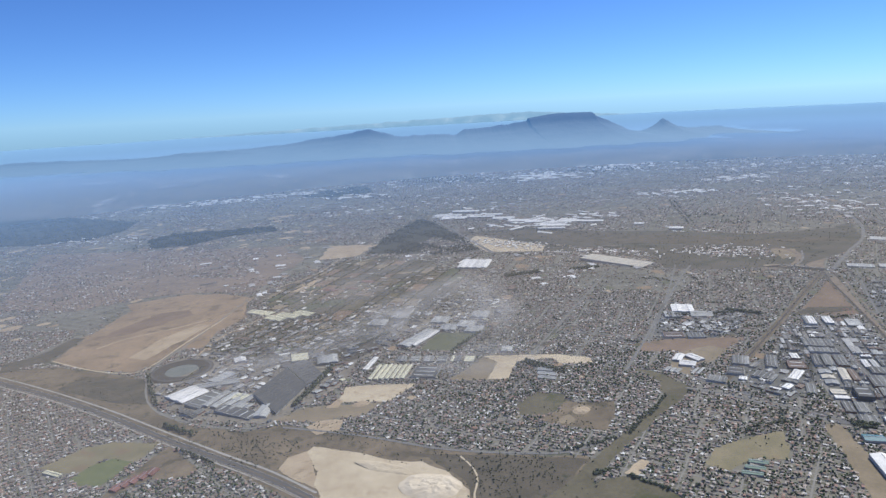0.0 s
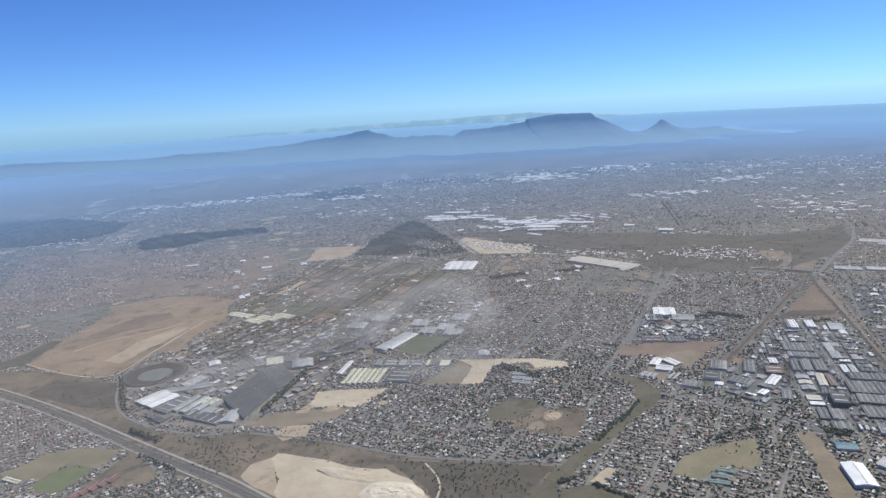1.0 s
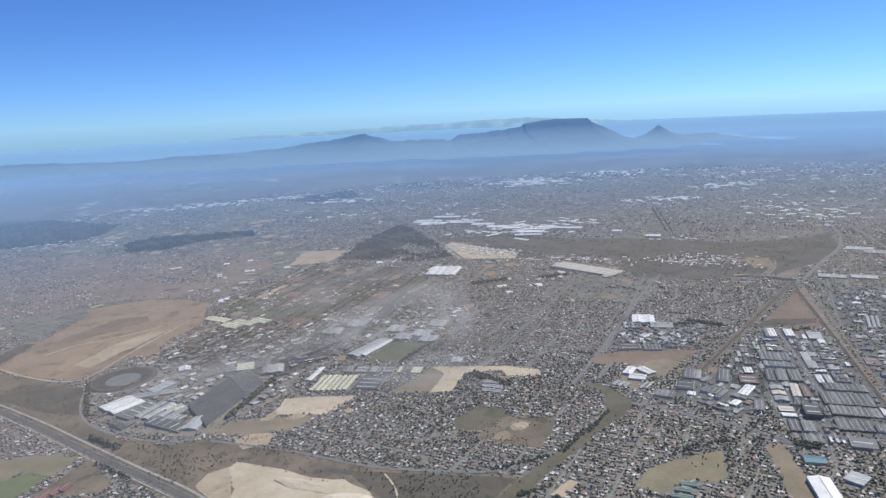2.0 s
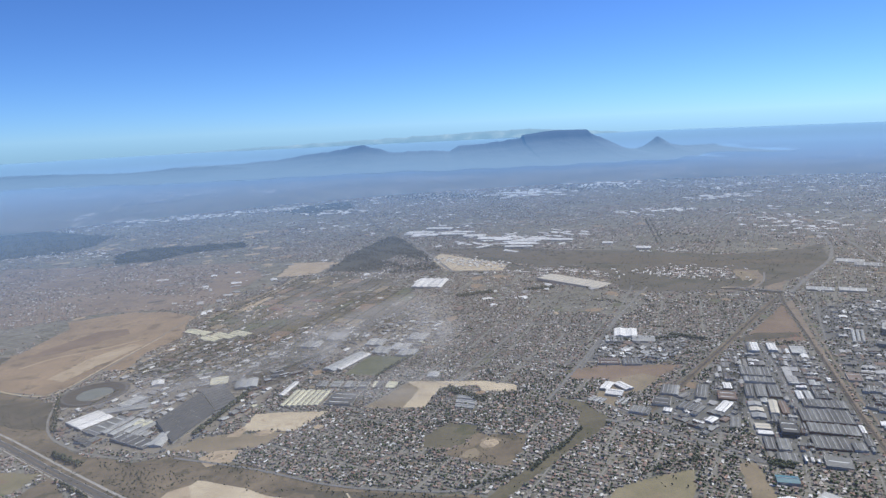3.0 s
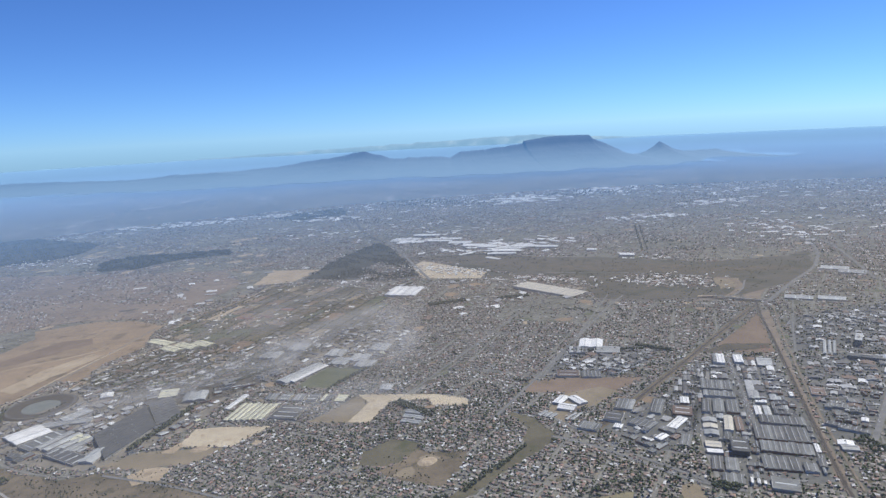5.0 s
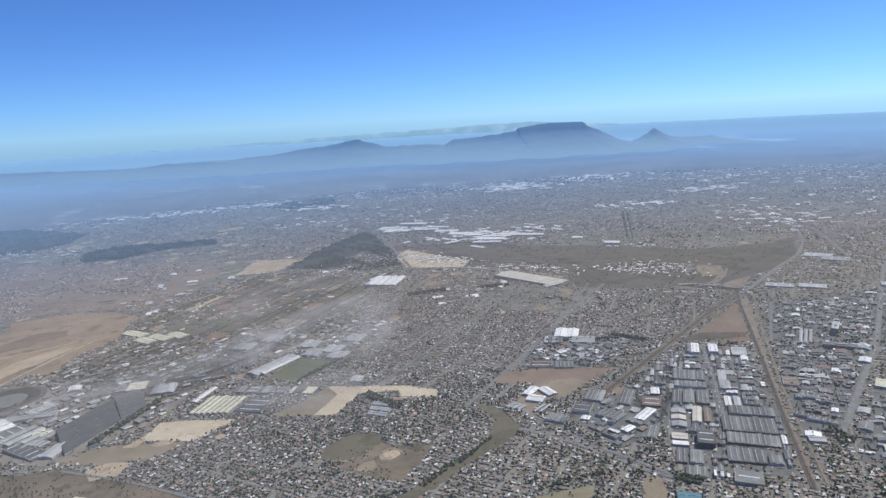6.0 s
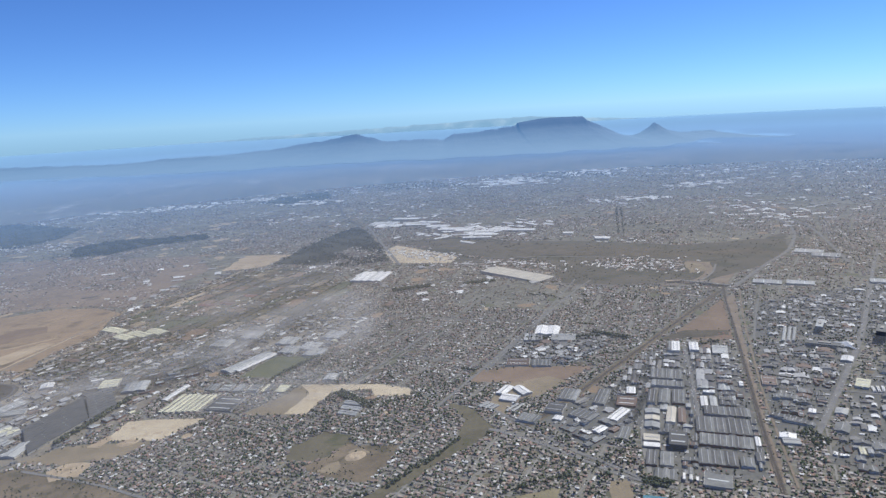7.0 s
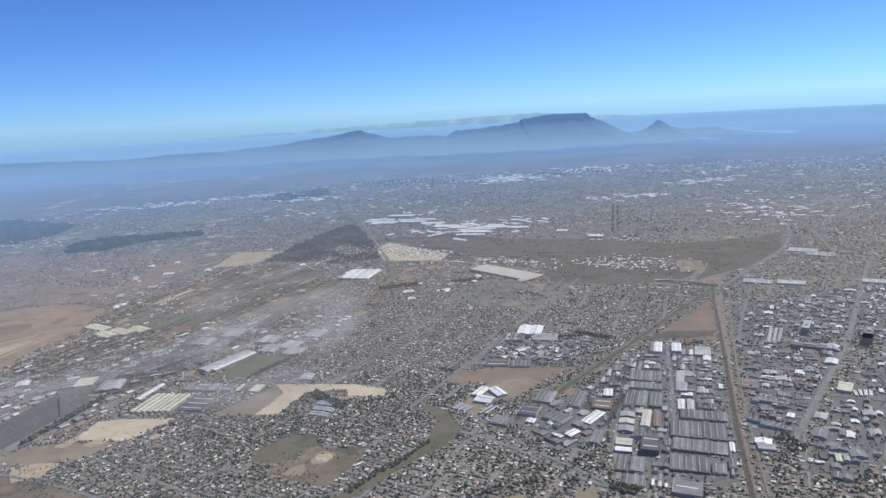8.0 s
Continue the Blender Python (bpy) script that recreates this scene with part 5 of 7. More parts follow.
avenue_line = ribbon("main_road", "straight grey avenue through town", old_asphalt, 2, 0.2, (193.5, 225.2), (222.5, 262.9), (258.3, 310.8), (300, 373.6), (336.3, 428.7), (364.6, 470.5))
ribbon("main_road", "grey highway running to the interchange", old_asphalt, 2.4, 0.35, (246, 407.9), (282, 451), (316, 489.9), (347.8, 546.3), (364.7, 597.8), (372.2, 669.7))
ribbon("main_road", "grey highway past the white sheds", old_asphalt, 2.4, 0.5, (43.2, 541.4), (28.3, 605.2), (9.7, 687), (-10.3, 771.8))
ribbon("farm_road", "long pale farm road between dry fields", tan_earth, 1.3, 0.25, (-131, 339.2), (-127.2, 368.3), (-115, 395.3), (-92.7, 431.8), (-92.8, 505.8), (-69, 549.6), (-39.9, 577.8))
ribbon("farm_road", "pale straight road past the bare field", tan_earth, 1.3, 0.3, (-135.3, 452.8), (-124.7, 474.5), (-98.9, 515.9), (-84.8, 578.5), (-62.9, 643.4))
ribbon("street", "grey industrial street", old_asphalt, 1.0, 0.16, (185.6, 319.2), (171.5, 266.6), (159.7, 226.3), (153.5, 202.4))
ribbon("street", "grey-brown unpaved street between sheds", street_grey, 1.4, 0.16, (169.8, 301.4), (158, 268.8), (145, 239.5), (139.5, 212.6))
ribbon("street", "grey road past the white factory", old_asphalt, 1.2, 0.16, (96.3, 266.5), (107.5, 249), (118.8, 231.8), (131.6, 216.7), (141.2, 203.8))
ribbon("street", "grey street through the suburb", old_asphalt, 1, 0.16, (96.8, 302.5), (130.1, 376), (163.4, 455.3))
ribbon("street", "grey tree-lined street through the town", old_asphalt, 1.0, 0.16, (214, 214), (246, 262), (284, 316), (330, 385))
ribbon("street", "grey cross street through the town", old_asphalt, 0.9, 0.17, (196, 268), (222, 258), (262, 238))
ribbon("street", "grey cross street through the town", old_asphalt, 0.9, 0.17, (215, 322), (250, 312), (300, 290))
ribbon("street", "grey street beside the railway reserve", old_asphalt, 0.9, 0.16, (216, 318), (232, 352), (252, 392), (270, 428))
ribbon("street", "grey cross street through the suburb", old_asphalt, 0.9, 0.16, (60, 330), (100, 310), (112, 306))
ribbon("street", "grey cross street through the suburb", old_asphalt, 0.9, 0.17, (52, 400), (96, 378), (128, 368))
ribbon("street", "grey avenue through the suburb", old_asphalt, 0.9, 0.18, (40, 300), (72, 364), (110, 440))
car_prototypes()
traffic(34, freeway_line, (-1.15, -0.6, 0.6, 1.15), 0.13, 1)
traffic(30, avenue_line, (-0.7, -0.3, 0.3, 0.7), 0.21, 2)
traffic(16, road_line, (-0.35, 0.35), 0.17, 3)

# factories and warehouses
shed("warehouse", "factory with a clean white metal roof", white_roof, pale_wall, "gable", -116.5, 282.7, 14.0, 13.3, 1.0, 54.5)
shed("warehouse", "factory hall with a weathered grey roof", grey_roof, pale_wall, "flat", -105.1, 275.6, 16.5, 9.5, 0.9, 58.2)
shed("warehouse", "narrow factory bay with a ridged pale roof", steel_roof, pale_wall, "gable", -100.8, 275.5, 15.5, 3.4, 0.9, 66.6)
shed("warehouse", "narrow factory bay with a ridged pale roof", steel_roof, pale_wall, "gable", -96.4, 273.3, 15.4, 3.4, 0.9, 65.7)
shed("warehouse", "narrow factory bay with a ridged pale roof", steel_roof, pale_wall, "gable", -92.0, 271.2, 15.3, 3.3, 0.9, 64.9)
shed("warehouse", "narrow factory bay with a ridged pale roof", steel_roof, pale_wall, "gable", -87.8, 269.1, 15.2, 3.3, 0.9, 64.0)
shed("warehouse", "factory annex with a cream roof", cream_roof, pale_wall, "gable", -90.1, 275.3, 6.6, 5.5, 0.8, 156.7)
odd_hall("huge factory with a dark grey sheet roof", 1.4, (-84.9, 275.5), (-70, 254.7), (-62.5, 281.9), (-76.3, 303.3))
odd_hall("dark-roofed factory hall beside the largest one", 1.2, (-76.6, 306.5), (-62.9, 283.6), (-55.8, 292.5), (-69.4, 314.8))
shed("warehouse", "long low hall with a slate grey roof", dark_roof, pale_wall, "flat", -87.3, 259.4, 20.7, 6.4, 0.8, 149.7)
shed("warehouse", "small hall with a pale lean-to roof", steel_roof, pale_wall, "gable", -75.9, 258.6, 11.0, 6.0, 0.7, 82.6)
shed("warehouse", "stores building with a bright white roof", white_roof, pale_wall, "gable", -104.4, 324.3, 6.3, 5.6, 0.9, 111.8)
shed("warehouse", "long factory under a pale grey roof", steel_roof, pale_wall, "gable", -106.2, 293.6, 19.8, 5.3, 0.8, 15.1)
shed("warehouse", "depot under a pale grey roof", steel_roof, pale_wall, "flat", -106.4, 301.7, 12.0, 6.8, 0.8, 58.8)
shed("warehouse", "depot with a pale cream roof", cream_roof, pale_wall, "flat", -73.3, 320.9, 9.9, 8.2, 0.9, 103.4)
shed("warehouse", "hall with a grey steel roof", steel_roof, pale_wall, "gable", -58.4, 314.7, 11.0, 10.0, 0.9, 100.2)
shed("factory_bay", "greenhouse-like cream roofed factory bay", cream_roof, pale_wall, "gable", -32.7, 292.0, 17.2, 1.6, 0.9, 77.2)
shed("factory_bay", "greenhouse-like cream roofed factory bay", cream_roof, pale_wall, "gable", -30.2, 291.6, 17.0, 1.6, 0.9, 77.2)
shed("factory_bay", "greenhouse-like cream roofed factory bay", cream_roof, pale_wall, "gable", -27.8, 291.2, 16.7, 1.6, 0.9, 77.2)
shed("factory_bay", "greenhouse-like cream roofed factory bay", cream_roof, pale_wall, "gable", -25.4, 290.8, 16.4, 1.6, 0.9, 77.2)
shed("factory_bay", "greenhouse-like cream roofed factory bay", cream_roof, pale_wall, "gable", -23.0, 290.4, 16.2, 1.6, 0.9, 77.2)
shed("factory_bay", "greenhouse-like cream roofed factory bay", cream_roof, pale_wall, "gable", -20.6, 290.0, 15.9, 1.6, 0.9, 77.2)
shed("factory_bay", "greenhouse-like cream roofed factory bay", cream_roof, pale_wall, "gable", -18.2, 289.6, 15.6, 1.6, 0.9, 77.2)
shed("warehouse", "white-roofed hall beside the cream bays", white_roof, pale_wall, "gable", -35.9, 303.8, 15.8, 2.6, 0.8, 74.9)
shed("warehouse", "hall with a dark flat roof", dark_roof, pale_wall, "flat", -9.3, 287.4, 12.6, 11.7, 0.8, 77.0)
shed("workshop", "small workshop with a weathered steel roof", steel_roof, pale_wall, "works", -21.2, 307.1, 7.1, 4.7, 0.7, 84.5)
shed("workshop", "small workshop with a dull grey roof", grey_roof, pale_wall, "flat", -14.6, 305.5, 7.1, 4.7, 0.7, 83.4)
shed("workshop", "small workshop with a weathered steel roof", steel_roof, pale_wall, "works", -8.1, 304.0, 7.0, 4.6, 0.7, 82.2)
shed("workshop", "small workshop with a dull grey roof", grey_roof, pale_wall, "flat", -1.6, 302.6, 7.0, 4.6, 0.7, 81.1)
shed("workshop", "small workshop with a cream roof", cream_roof, pale_wall, "works", 4.8, 301.1, 6.9, 4.6, 0.7, 79.9)
shed("workshop", "small workshop with a cream roof", cream_roof, pale_wall, "flat", 11.2, 299.6, 6.9, 4.5, 0.7, 78.8)
shed("warehouse", "long hall with a pale roof by the playing field", steel_roof, pale_wall, "gable", -14.1, 336.4, 27.0, 7.5, 0.9, 56.8)
shed("warehouse", "long factory with a pale roof by the playing field", white_roof, pale_wall, "gable", -10.4, 335.6, 24.4, 4.0, 0.9, 58.7)
shed("warehouse", "factory block with a pale roof", steel_roof, pale_wall, "gable", 2.5, 350.6, 10.0, 9.3, 0.8, 73.8)
shed("warehouse", "factory block with a pale roof", steel_roof, pale_wall, "gable", 11.9, 354.3, 10.3, 9.3, 0.8, 72.6)
shed("warehouse", "factory block with a pale roof", steel_roof, pale_wall, "gable", 20.8, 370.3, 11.2, 9.7, 0.8, 72.1)
shed("warehouse", "factory block with a pale roof", steel_roof, pale_wall, "gable", -2.0, 365.5, 10.8, 9.7, 0.8, 75.0)
shed("warehouse", "factory block with a pale roof", steel_roof, pale_wall, "gable", 16.0, 344.1, 9.8, 9.0, 0.8, 71.6)
shed("warehouse", "factory block with a pale roof", steel_roof, pale_wall, "gable", -37.8, 369.8, 10.8, 10.0, 0.8, 80.1)
shed("warehouse", "factory block with a pale roof", steel_roof, pale_wall, "gable", -25.3, 381.0, 11.5, 10.3, 0.8, 78.7)
shed("hall", "community hall with a pale blue roof", steel_roof, pale_wall, "gable", 29.8, 309.0, 6.6, 5.1, 0.7, 79.6)
shed("warehouse", "building with a white cross-shaped roof", white_roof, pale_wall, "gable", 103.1, 280.4, 8.3, 3.9, 0.8, 58.0)
shed("warehouse", "long factory under a bright white roof", white_roof, pale_wall, "gable", 104.3, 272.7, 6.6, 5.4, 0.9, 153.8)
shed("warehouse", "white roofed wing of a factory", white_roof, pale_wall, "gable", 109.7, 278.8, 7.8, 4.1, 0.9, 115.2)
shed("store", "narrow store with a pale roof", steel_roof, pale_wall, "gable", 94.2, 268.9, 4.8, 1.7, 0.5, 42.0)
shed("store", "narrow store with a pale roof", steel_roof, pale_wall, "gable", 96.0, 267.5, 4.6, 1.6, 0.5, 43.8)
shed("store", "narrow store with a pale roof", steel_roof, pale_wall, "gable", 97.8, 266.2, 4.5, 1.6, 0.5, 45.7)
shed("store", "long narrow store with a pale roof", steel_roof, pale_wall, "gable", 104.4, 264.6, 7.3, 1.1, 0.5, 49.3)
shed("store", "long narrow store with a pale roof", steel_roof, pale_wall, "gable", 106.5, 264.1, 7.3, 1.1, 0.5, 49.0)
shed("warehouse", "large warehouse with a brilliant white roof", white_roof, pale_wall, "gable", 129.7, 349.5, 12.9, 11.4, 1.2, 76.0)
shed("warehouse", "long hall with a pale roof", steel_roof, pale_wall, "gable", 135.8, 338.6, 11.0, 8.8, 0.8, 166.7)
shed("distribution_centre", "vast distribution centre with a beige flat roof", beige_roof, pale_wall, "flat", 127.2, 475.4, 51.9, 16.8, 1.4, 133.1)
shed("warehouse", "large works with a brilliant white roof", white_roof, pale_wall, "gable", 25.6, 503.4, 26.2, 22.7, 1.2, 75.9)
containers(10, (198.4, 319.4), (208.9, 328.1), 2.5)
shed("office_tower", "office block with a pale roof and dark glass", grey_roof, dark_glass_wall, "tower", 264.2, 306.3, 10.4, 3.5, 5.0, 54.2)
shed("office_tower", "pale office block with a flat roof", steel_roof, pale_wall, "tower", 248.2, 324.4, 11.2, 2.9, 3.0, 56.9)
shed("warehouse", "hall with a pale ribbed roof", steel_roof, pale_wall, "gable", 230.2, 320.0, 19.1, 1.2, 0.9, 61.9)
shed("warehouse", "hall with a pale ribbed roof", steel_roof, pale_wall, "gable", 232.2, 319.6, 19.1, 1.2, 0.9, 61.6)
shed("warehouse", "hall with a pale ribbed roof", steel_roof, pale_wall, "gable", 234.1, 319.1, 19.1, 1.2, 0.9, 61.2)
shed("carport", "carport row with a white roof", white_roof, pale_wall, "gable", 231.0, 257.7, 4.7, 0.8, 0.5, 71.3)
shed("carport", "carport row with a white roof", white_roof, pale_wall, "gable", 232.6, 257.4, 4.8, 0.8, 0.5, 67.1)
shed("carport", "carport row with a white roof", white_roof, pale_wall, "gable", 234.1, 257.1, 4.9, 0.8, 0.5, 63.0)
shed("carport", "carport row with a white roof", white_roof, pale_wall, "gable", 235.7, 256.9, 5.0, 0.8, 0.5, 59.1)
shed("warehouse", "long hall with a pale dusty roof", steel_roof, pale_wall, "gable", 186.0, 224.7, 4.9, 3.4, 0.8, 164.6)
shed("warehouse", "long pale flat-roofed retail shed", steel_roof, pale_wall, "flat", 264.0, 409.2, 14.9, 8.6, 0.8, 153.3)
shed("warehouse", "long pale flat-roofed retail shed", steel_roof, pale_wall, "flat", 279.3, 401.7, 14.3, 8.4, 0.8, 153.3)
shed("warehouse", "long pale flat-roofed retail shed", steel_roof, pale_wall, "flat", 326.9, 463.2, 16.3, 11.4, 0.8, 147.7)
shed("warehouse", "long pale flat-roofed retail shed", steel_roof, pale_wall, "flat", 319.2, 391.9, 13.1, 8.3, 0.8, 152.6)
shed("warehouse", "long pale flat-roofed retail shed", steel_roof, pale_wall, "flat", 323.5, 477.9, 17.1, 12.0, 0.8, 146.9)
shed("warehouse", "warehouse with a large white roof", white_roof, pale_wall, "gable", 130.3, 180.9, 12.5, 6.2, 1.2, 77.9)
shed("warehouse", "hall with a teal blue roof", teal_roof, pale_wall, "gable", 136.4, 197.5, 6.2, 4.3, 1.0, 165.2)
shed("warehouse", "low hall with a pale roof beside the white warehouse", steel_roof, pale_wall, "flat", 142.4, 185.8, 6.2, 5.4, 0.8, 38.4)
shed("school_block", "school block with a red tiled roof", red_roof, brick_wall, "gable", -112.0, 205.3, 4.3, 3.3, 0.6, 69.8)
shed("school_block", "school block with a red tiled roof", red_roof, brick_wall, "gable", -110.1, 207.5, 4.3, 3.3, 0.6, 72.0)
shed("school_block", "school block with a red tiled roof", red_roof, brick_wall, "gable", -108.1, 209.7, 4.4, 3.3, 0.6, 74.3)
shed("school_block", "school block with a red tiled roof", red_roof, brick_wall, "gable", -106.0, 212.0, 4.5, 3.3, 0.6, 76.5)
shed("school_block", "school block with a red tiled roof", red_roof, brick_wall, "gable", -104.0, 214.3, 4.6, 3.3, 0.6, 78.6)
shed("clubhouse", "clubhouse with a cream roof beside the pitch", cream_roof, pale_wall, "gable", -141.2, 218.8, 8.2, 2.1, 0.6, 155.0)
shed("school_block", "school block with a green metal roof", green_roof, pale_wall, "gable", 90.9, 183.5, 6.0, 2.0, 0.6, 159.6)
shed("school_block", "school block with a green metal roof", green_roof, pale_wall, "gable", 93.1, 186.5, 5.8, 2.0, 0.6, 158.6)
shed("school_block", "school block with a green metal roof", green_roof, pale_wall, "gable", 95.5, 189.6, 5.5, 2.1, 0.6, 157.5)
shed("school_block", "school block with a pale grey roof", steel_roof, pale_wall, "gable", 44.4, 279.1, 8.1, 3.1, 0.6, 158.8)
shed("school_block", "school block with a pale grey roof", steel_roof, pale_wall, "gable", 43.7, 274.5, 8.0, 3.0, 0.6, 159.1)
shed("school_block", "school block with a pale grey roof", steel_roof, pale_wall, "gable", 43.0, 270.1, 7.8, 2.9, 0.6, 159.4)
shed("farm_shed", "farm shed with a pale roof", cream_roof, pale_wall, "gable", -115.8, 412.4, 17.9, 7.2, 0.7, 149.4)
shed("farm_shed", "farm shed with a pale roof", cream_roof, pale_wall, "gable", -95.9, 400.5, 15.6, 6.9, 0.7, 148.1)
shed("farm_shed", "farm shed with a pale roof", cream_roof, pale_wall, "gable", -86.8, 402.9, 13.4, 6.9, 0.7, 144.9)
shed("farm_shed", "farm shed with a pale roof", cream_roof, pale_wall, "gable", -103.0, 396.5, 13.4, 6.6, 0.7, 146.0)
shed("farm_shed", "farm building with a red roof", red_roof, pale_wall, "gable", -77.9, 457.9, 9.6, 5.3, 0.6, 153.7)
shed("farm_shed", "farm building with a red roof", red_roof, pale_wall, "gable", -64.0, 458.2, 9.5, 5.4, 0.6, 153.4)
shed("farm_shed", "farm building with a red roof", red_roof, pale_wall, "gable", -53.6, 474.7, 9.8, 5.7, 0.6, 152.3)

# workshops and depots of the two estates by the railway
shed("works", "long works of many dark ridged bays", dark_roof, brick_wall, "works", 170.6, 237.9, 11.0, 16.6, 0.7, 72.2)
shed("works", "works of dull grey ridged bays", grey_roof, brick_wall, "works", 167.4, 227.6, 7.4, 15.4, 0.7, 70.1)
shed("works", "striped works of pale and dark ridged bays", grey_roof, brick_wall, "works", 161.1, 218.0, 8.6, 10.8, 0.7, 72.4)
shed("works", "small works with a grey ridged roof", grey_roof, pale_wall, "works", 168.2, 214.2, 5.4, 3.8, 0.7, 71.3)
shed("warehouse", "large hall with a dull grey flat roof", grey_roof, pale_wall, "flat", 156.2, 205.3, 6.8, 7.4, 0.9, 68.2)
shed("works", "long works with dark roofs behind the white depot", dark_roof, pale_wall, "works", 175.8, 248.0, 6.6, 14.5, 0.7, 72.3)
shed("depot", "depot with a bright white roof", white_roof, pale_wall, "gable", 171.6, 257.4, 8.0, 2.2, 0.7, 72.5)
shed("depot", "depot with a pale blue-grey roof", steel_roof, pale_wall, "gable", 174.6, 256.6, 8.0, 2.2, 0.7, 72.5)
shed("workshop", "workshop with a white roof in a row", white_roof, pale_wall, "flat", 144.8, 228.8, 2.6, 5.0, 0.7, 74.5)
shed("workshop", "workshop with a pale beige roof in a row", beige_roof, pale_wall, "flat", 146.1, 233.6, 4.2, 5.0, 0.7, 73.8)
shed("workshop", "workshop with a pale grey roof in a row", steel_roof, pale_wall, "gable", 148.9, 242.3, 3.8, 4.8, 0.7, 71.8)
shed("workshop", "workshop with a beige roof in a row", beige_roof, pale_wall, "gable", 150.4, 247.4, 3.4, 4.8, 0.7, 73.2)
shed("workshop", "workshop with a grey roof in a row", steel_roof, pale_wall, "gable", 152.0, 252.4, 3.4, 4.8, 0.7, 74.1)
shed("warehouse", "tall hall with a pale beige roof", beige_roof, pale_wall, "gable", 157.0, 248.0, 12.0, 2.9, 1.1, 69.9)
shed("warehouse", "brown-roofed hall beside a street", brown_roof, brick_wall, "gable", 160.4, 247.2, 11.0, 2.4, 0.8, 72.3)
shed("factory", "tall dark factory with a black roof", dark_roof, dark_glass_wall, "flat", 153.2, 229.6, 9.0, 5.4, 1.8, 71.5)
shed("warehouse", "dark-roofed hall in a row of three", dark_roof, pale_wall, "works", 155.5, 264.8, 11.8, 2.9, 0.8, 70.3)
shed("warehouse", "grey-roofed hall in a row of three", grey_roof, pale_wall, "works", 159.7, 263.9, 11.8, 3.8, 0.8, 70.9)
shed("warehouse", "dark-roofed hall beside the street", dark_roof, brick_wall, "works", 164.4, 262.6, 11.8, 4.4, 0.8, 71.8)
shed("works", "ribbed works with grey roofs", grey_roof, pale_wall, "works", 167.0, 284.5, 9.6, 11.8, 0.8, 71.9)
shed("works", "ribbed works with pale front bays", steel_roof, pale_wall, "works", 164.4, 275.1, 5.4, 11.6, 0.8, 71.4)
shed("warehouse", "tall hall with a brilliant white roof", white_roof, pale_wall, "works", 179.6, 314.4, 11.8, 4.9, 1.2, 72.2)
shed("warehouse", "short hall with a brilliant white roof", white_roof, pale_wall, "works", 187.6, 312.4, 9.8, 3.8, 1.1, 72.9)
shed("warehouse", "hall with a pale blue-grey roof by the railway", steel_roof, pale_wall, "flat", 196.6, 306.6, 9.8, 6.0, 0.8, 70.7)
shed("workshop", "dark workshop beside the unpaved street", dark_roof, brick_wall, "works", 142.5, 221.0, 8.8, 3.2, 0.7, 71.8)
shed("workshop", "grey workshop beside the unpaved street", grey_roof, pale_wall, "works", 146.5, 219.5, 8.2, 3.8, 0.7, 71.3)
shed("depot", "long depot row with grey roofs", grey_roof, pale_wall, "works", 202.1, 255.4, 3.2, 10.2, 0.7, 59.4)
shed("depot", "long dark depot row", dark_roof, pale_wall, "works", 192.6, 240.7, 2.6, 10.4, 0.7, 52.1)
shed("depot", "long grey depot row", grey_roof, pale_wall, "works", 194.6, 237.0, 2.2, 9.4, 0.7, 52.1)
shed("hall", "hall with a rounded white roof", white_roof, pale_wall, "gable", 186.6, 228.1, 3.4, 4.7, 0.7, 64.8)
shed("hall", "low hall with a cream-yellow roof", cream_roof, pale_wall, "flat", 230.2, 262.4, 8.0, 4.4, 0.9, 55.1)
shed("office_block", "long office block with bands of glass", grey_roof, pale_wall, "tower", 238.6, 303.0, 4.2, 14.0, 1.5, 60.7)
shed("hall", "low hall with a pinkish roof", brown_roof, pale_wall, "flat", 200.8, 271.1, 8.6, 5.0, 0.7, 68.1)
shed("hall", "hall with a white sloping roof", white_roof, pale_wall, "gable", 238.5, 286.4, 5.6, 4.2, 0.8, 55.5)
shed("hall", "hall with a dull grey roof", grey_roof, pale_wall, "gable", 205.0, 231.0, 6.4, 4.2, 0.7, 54.5)
shed("hall", "hall with a weathered steel roof", steel_roof, pale_wall, "gable", 211.0, 242.0, 4.4, 3.6, 0.7, 54.3)
shed("warehouse", "grey hall with ribbed roof by the crossing", grey_roof, pale_wall, "works", 109.3, 254.2, 6.0, 7.4, 0.8, 59.8)
shed("warehouse", "wide hall with a nearly black roof", dark_roof, pale_wall, "flat", 119.7, 260.9, 7.8, 6.6, 0.9, 67.0)
shed("works", "works of pale ribbed roofs", steel_roof, pale_wall, "works", 126.6, 271.7, 9.8, 6.8, 0.8, 66.6)
shed("works", "works with bright white ridged roofs", white_roof, pale_wall, "works", 137.8, 267.7, 13.2, 4.4, 0.8, 66.7)
shed("warehouse", "workshop with a red-brown wall and grey roof", brown_roof, brick_wall, "flat", 145.6, 262.1, 7.6, 6.6, 0.7, 71.5)
shed("warehouse", "workshop with bright white roof bays", white_roof, brick_wall, "works", 149.6, 271.3, 6.0, 3.2, 0.8, 74.5)
shed("warehouse", "pair of halls with white roofs at an angle", white_roof, pale_wall, "works", 140.3, 252.1, 10.4, 3.8, 0.7, 48.9)
shed("warehouse", "wide works with a dark grey roof", dark_roof, pale_wall, "works", 128.5, 253.9, 6.6, 8.8, 0.7, 46.3)
shed("workshop", "narrow workshops with grey roofs", grey_roof, pale_wall, "works", 138.5, 238.0, 8.8, 3.4, 0.7, 66.5)
shed("store", "small pair of bright white roofs", white_roof, pale_wall, "works", 119.3, 252.9, 3.2, 3.0, 0.6, 62.7)
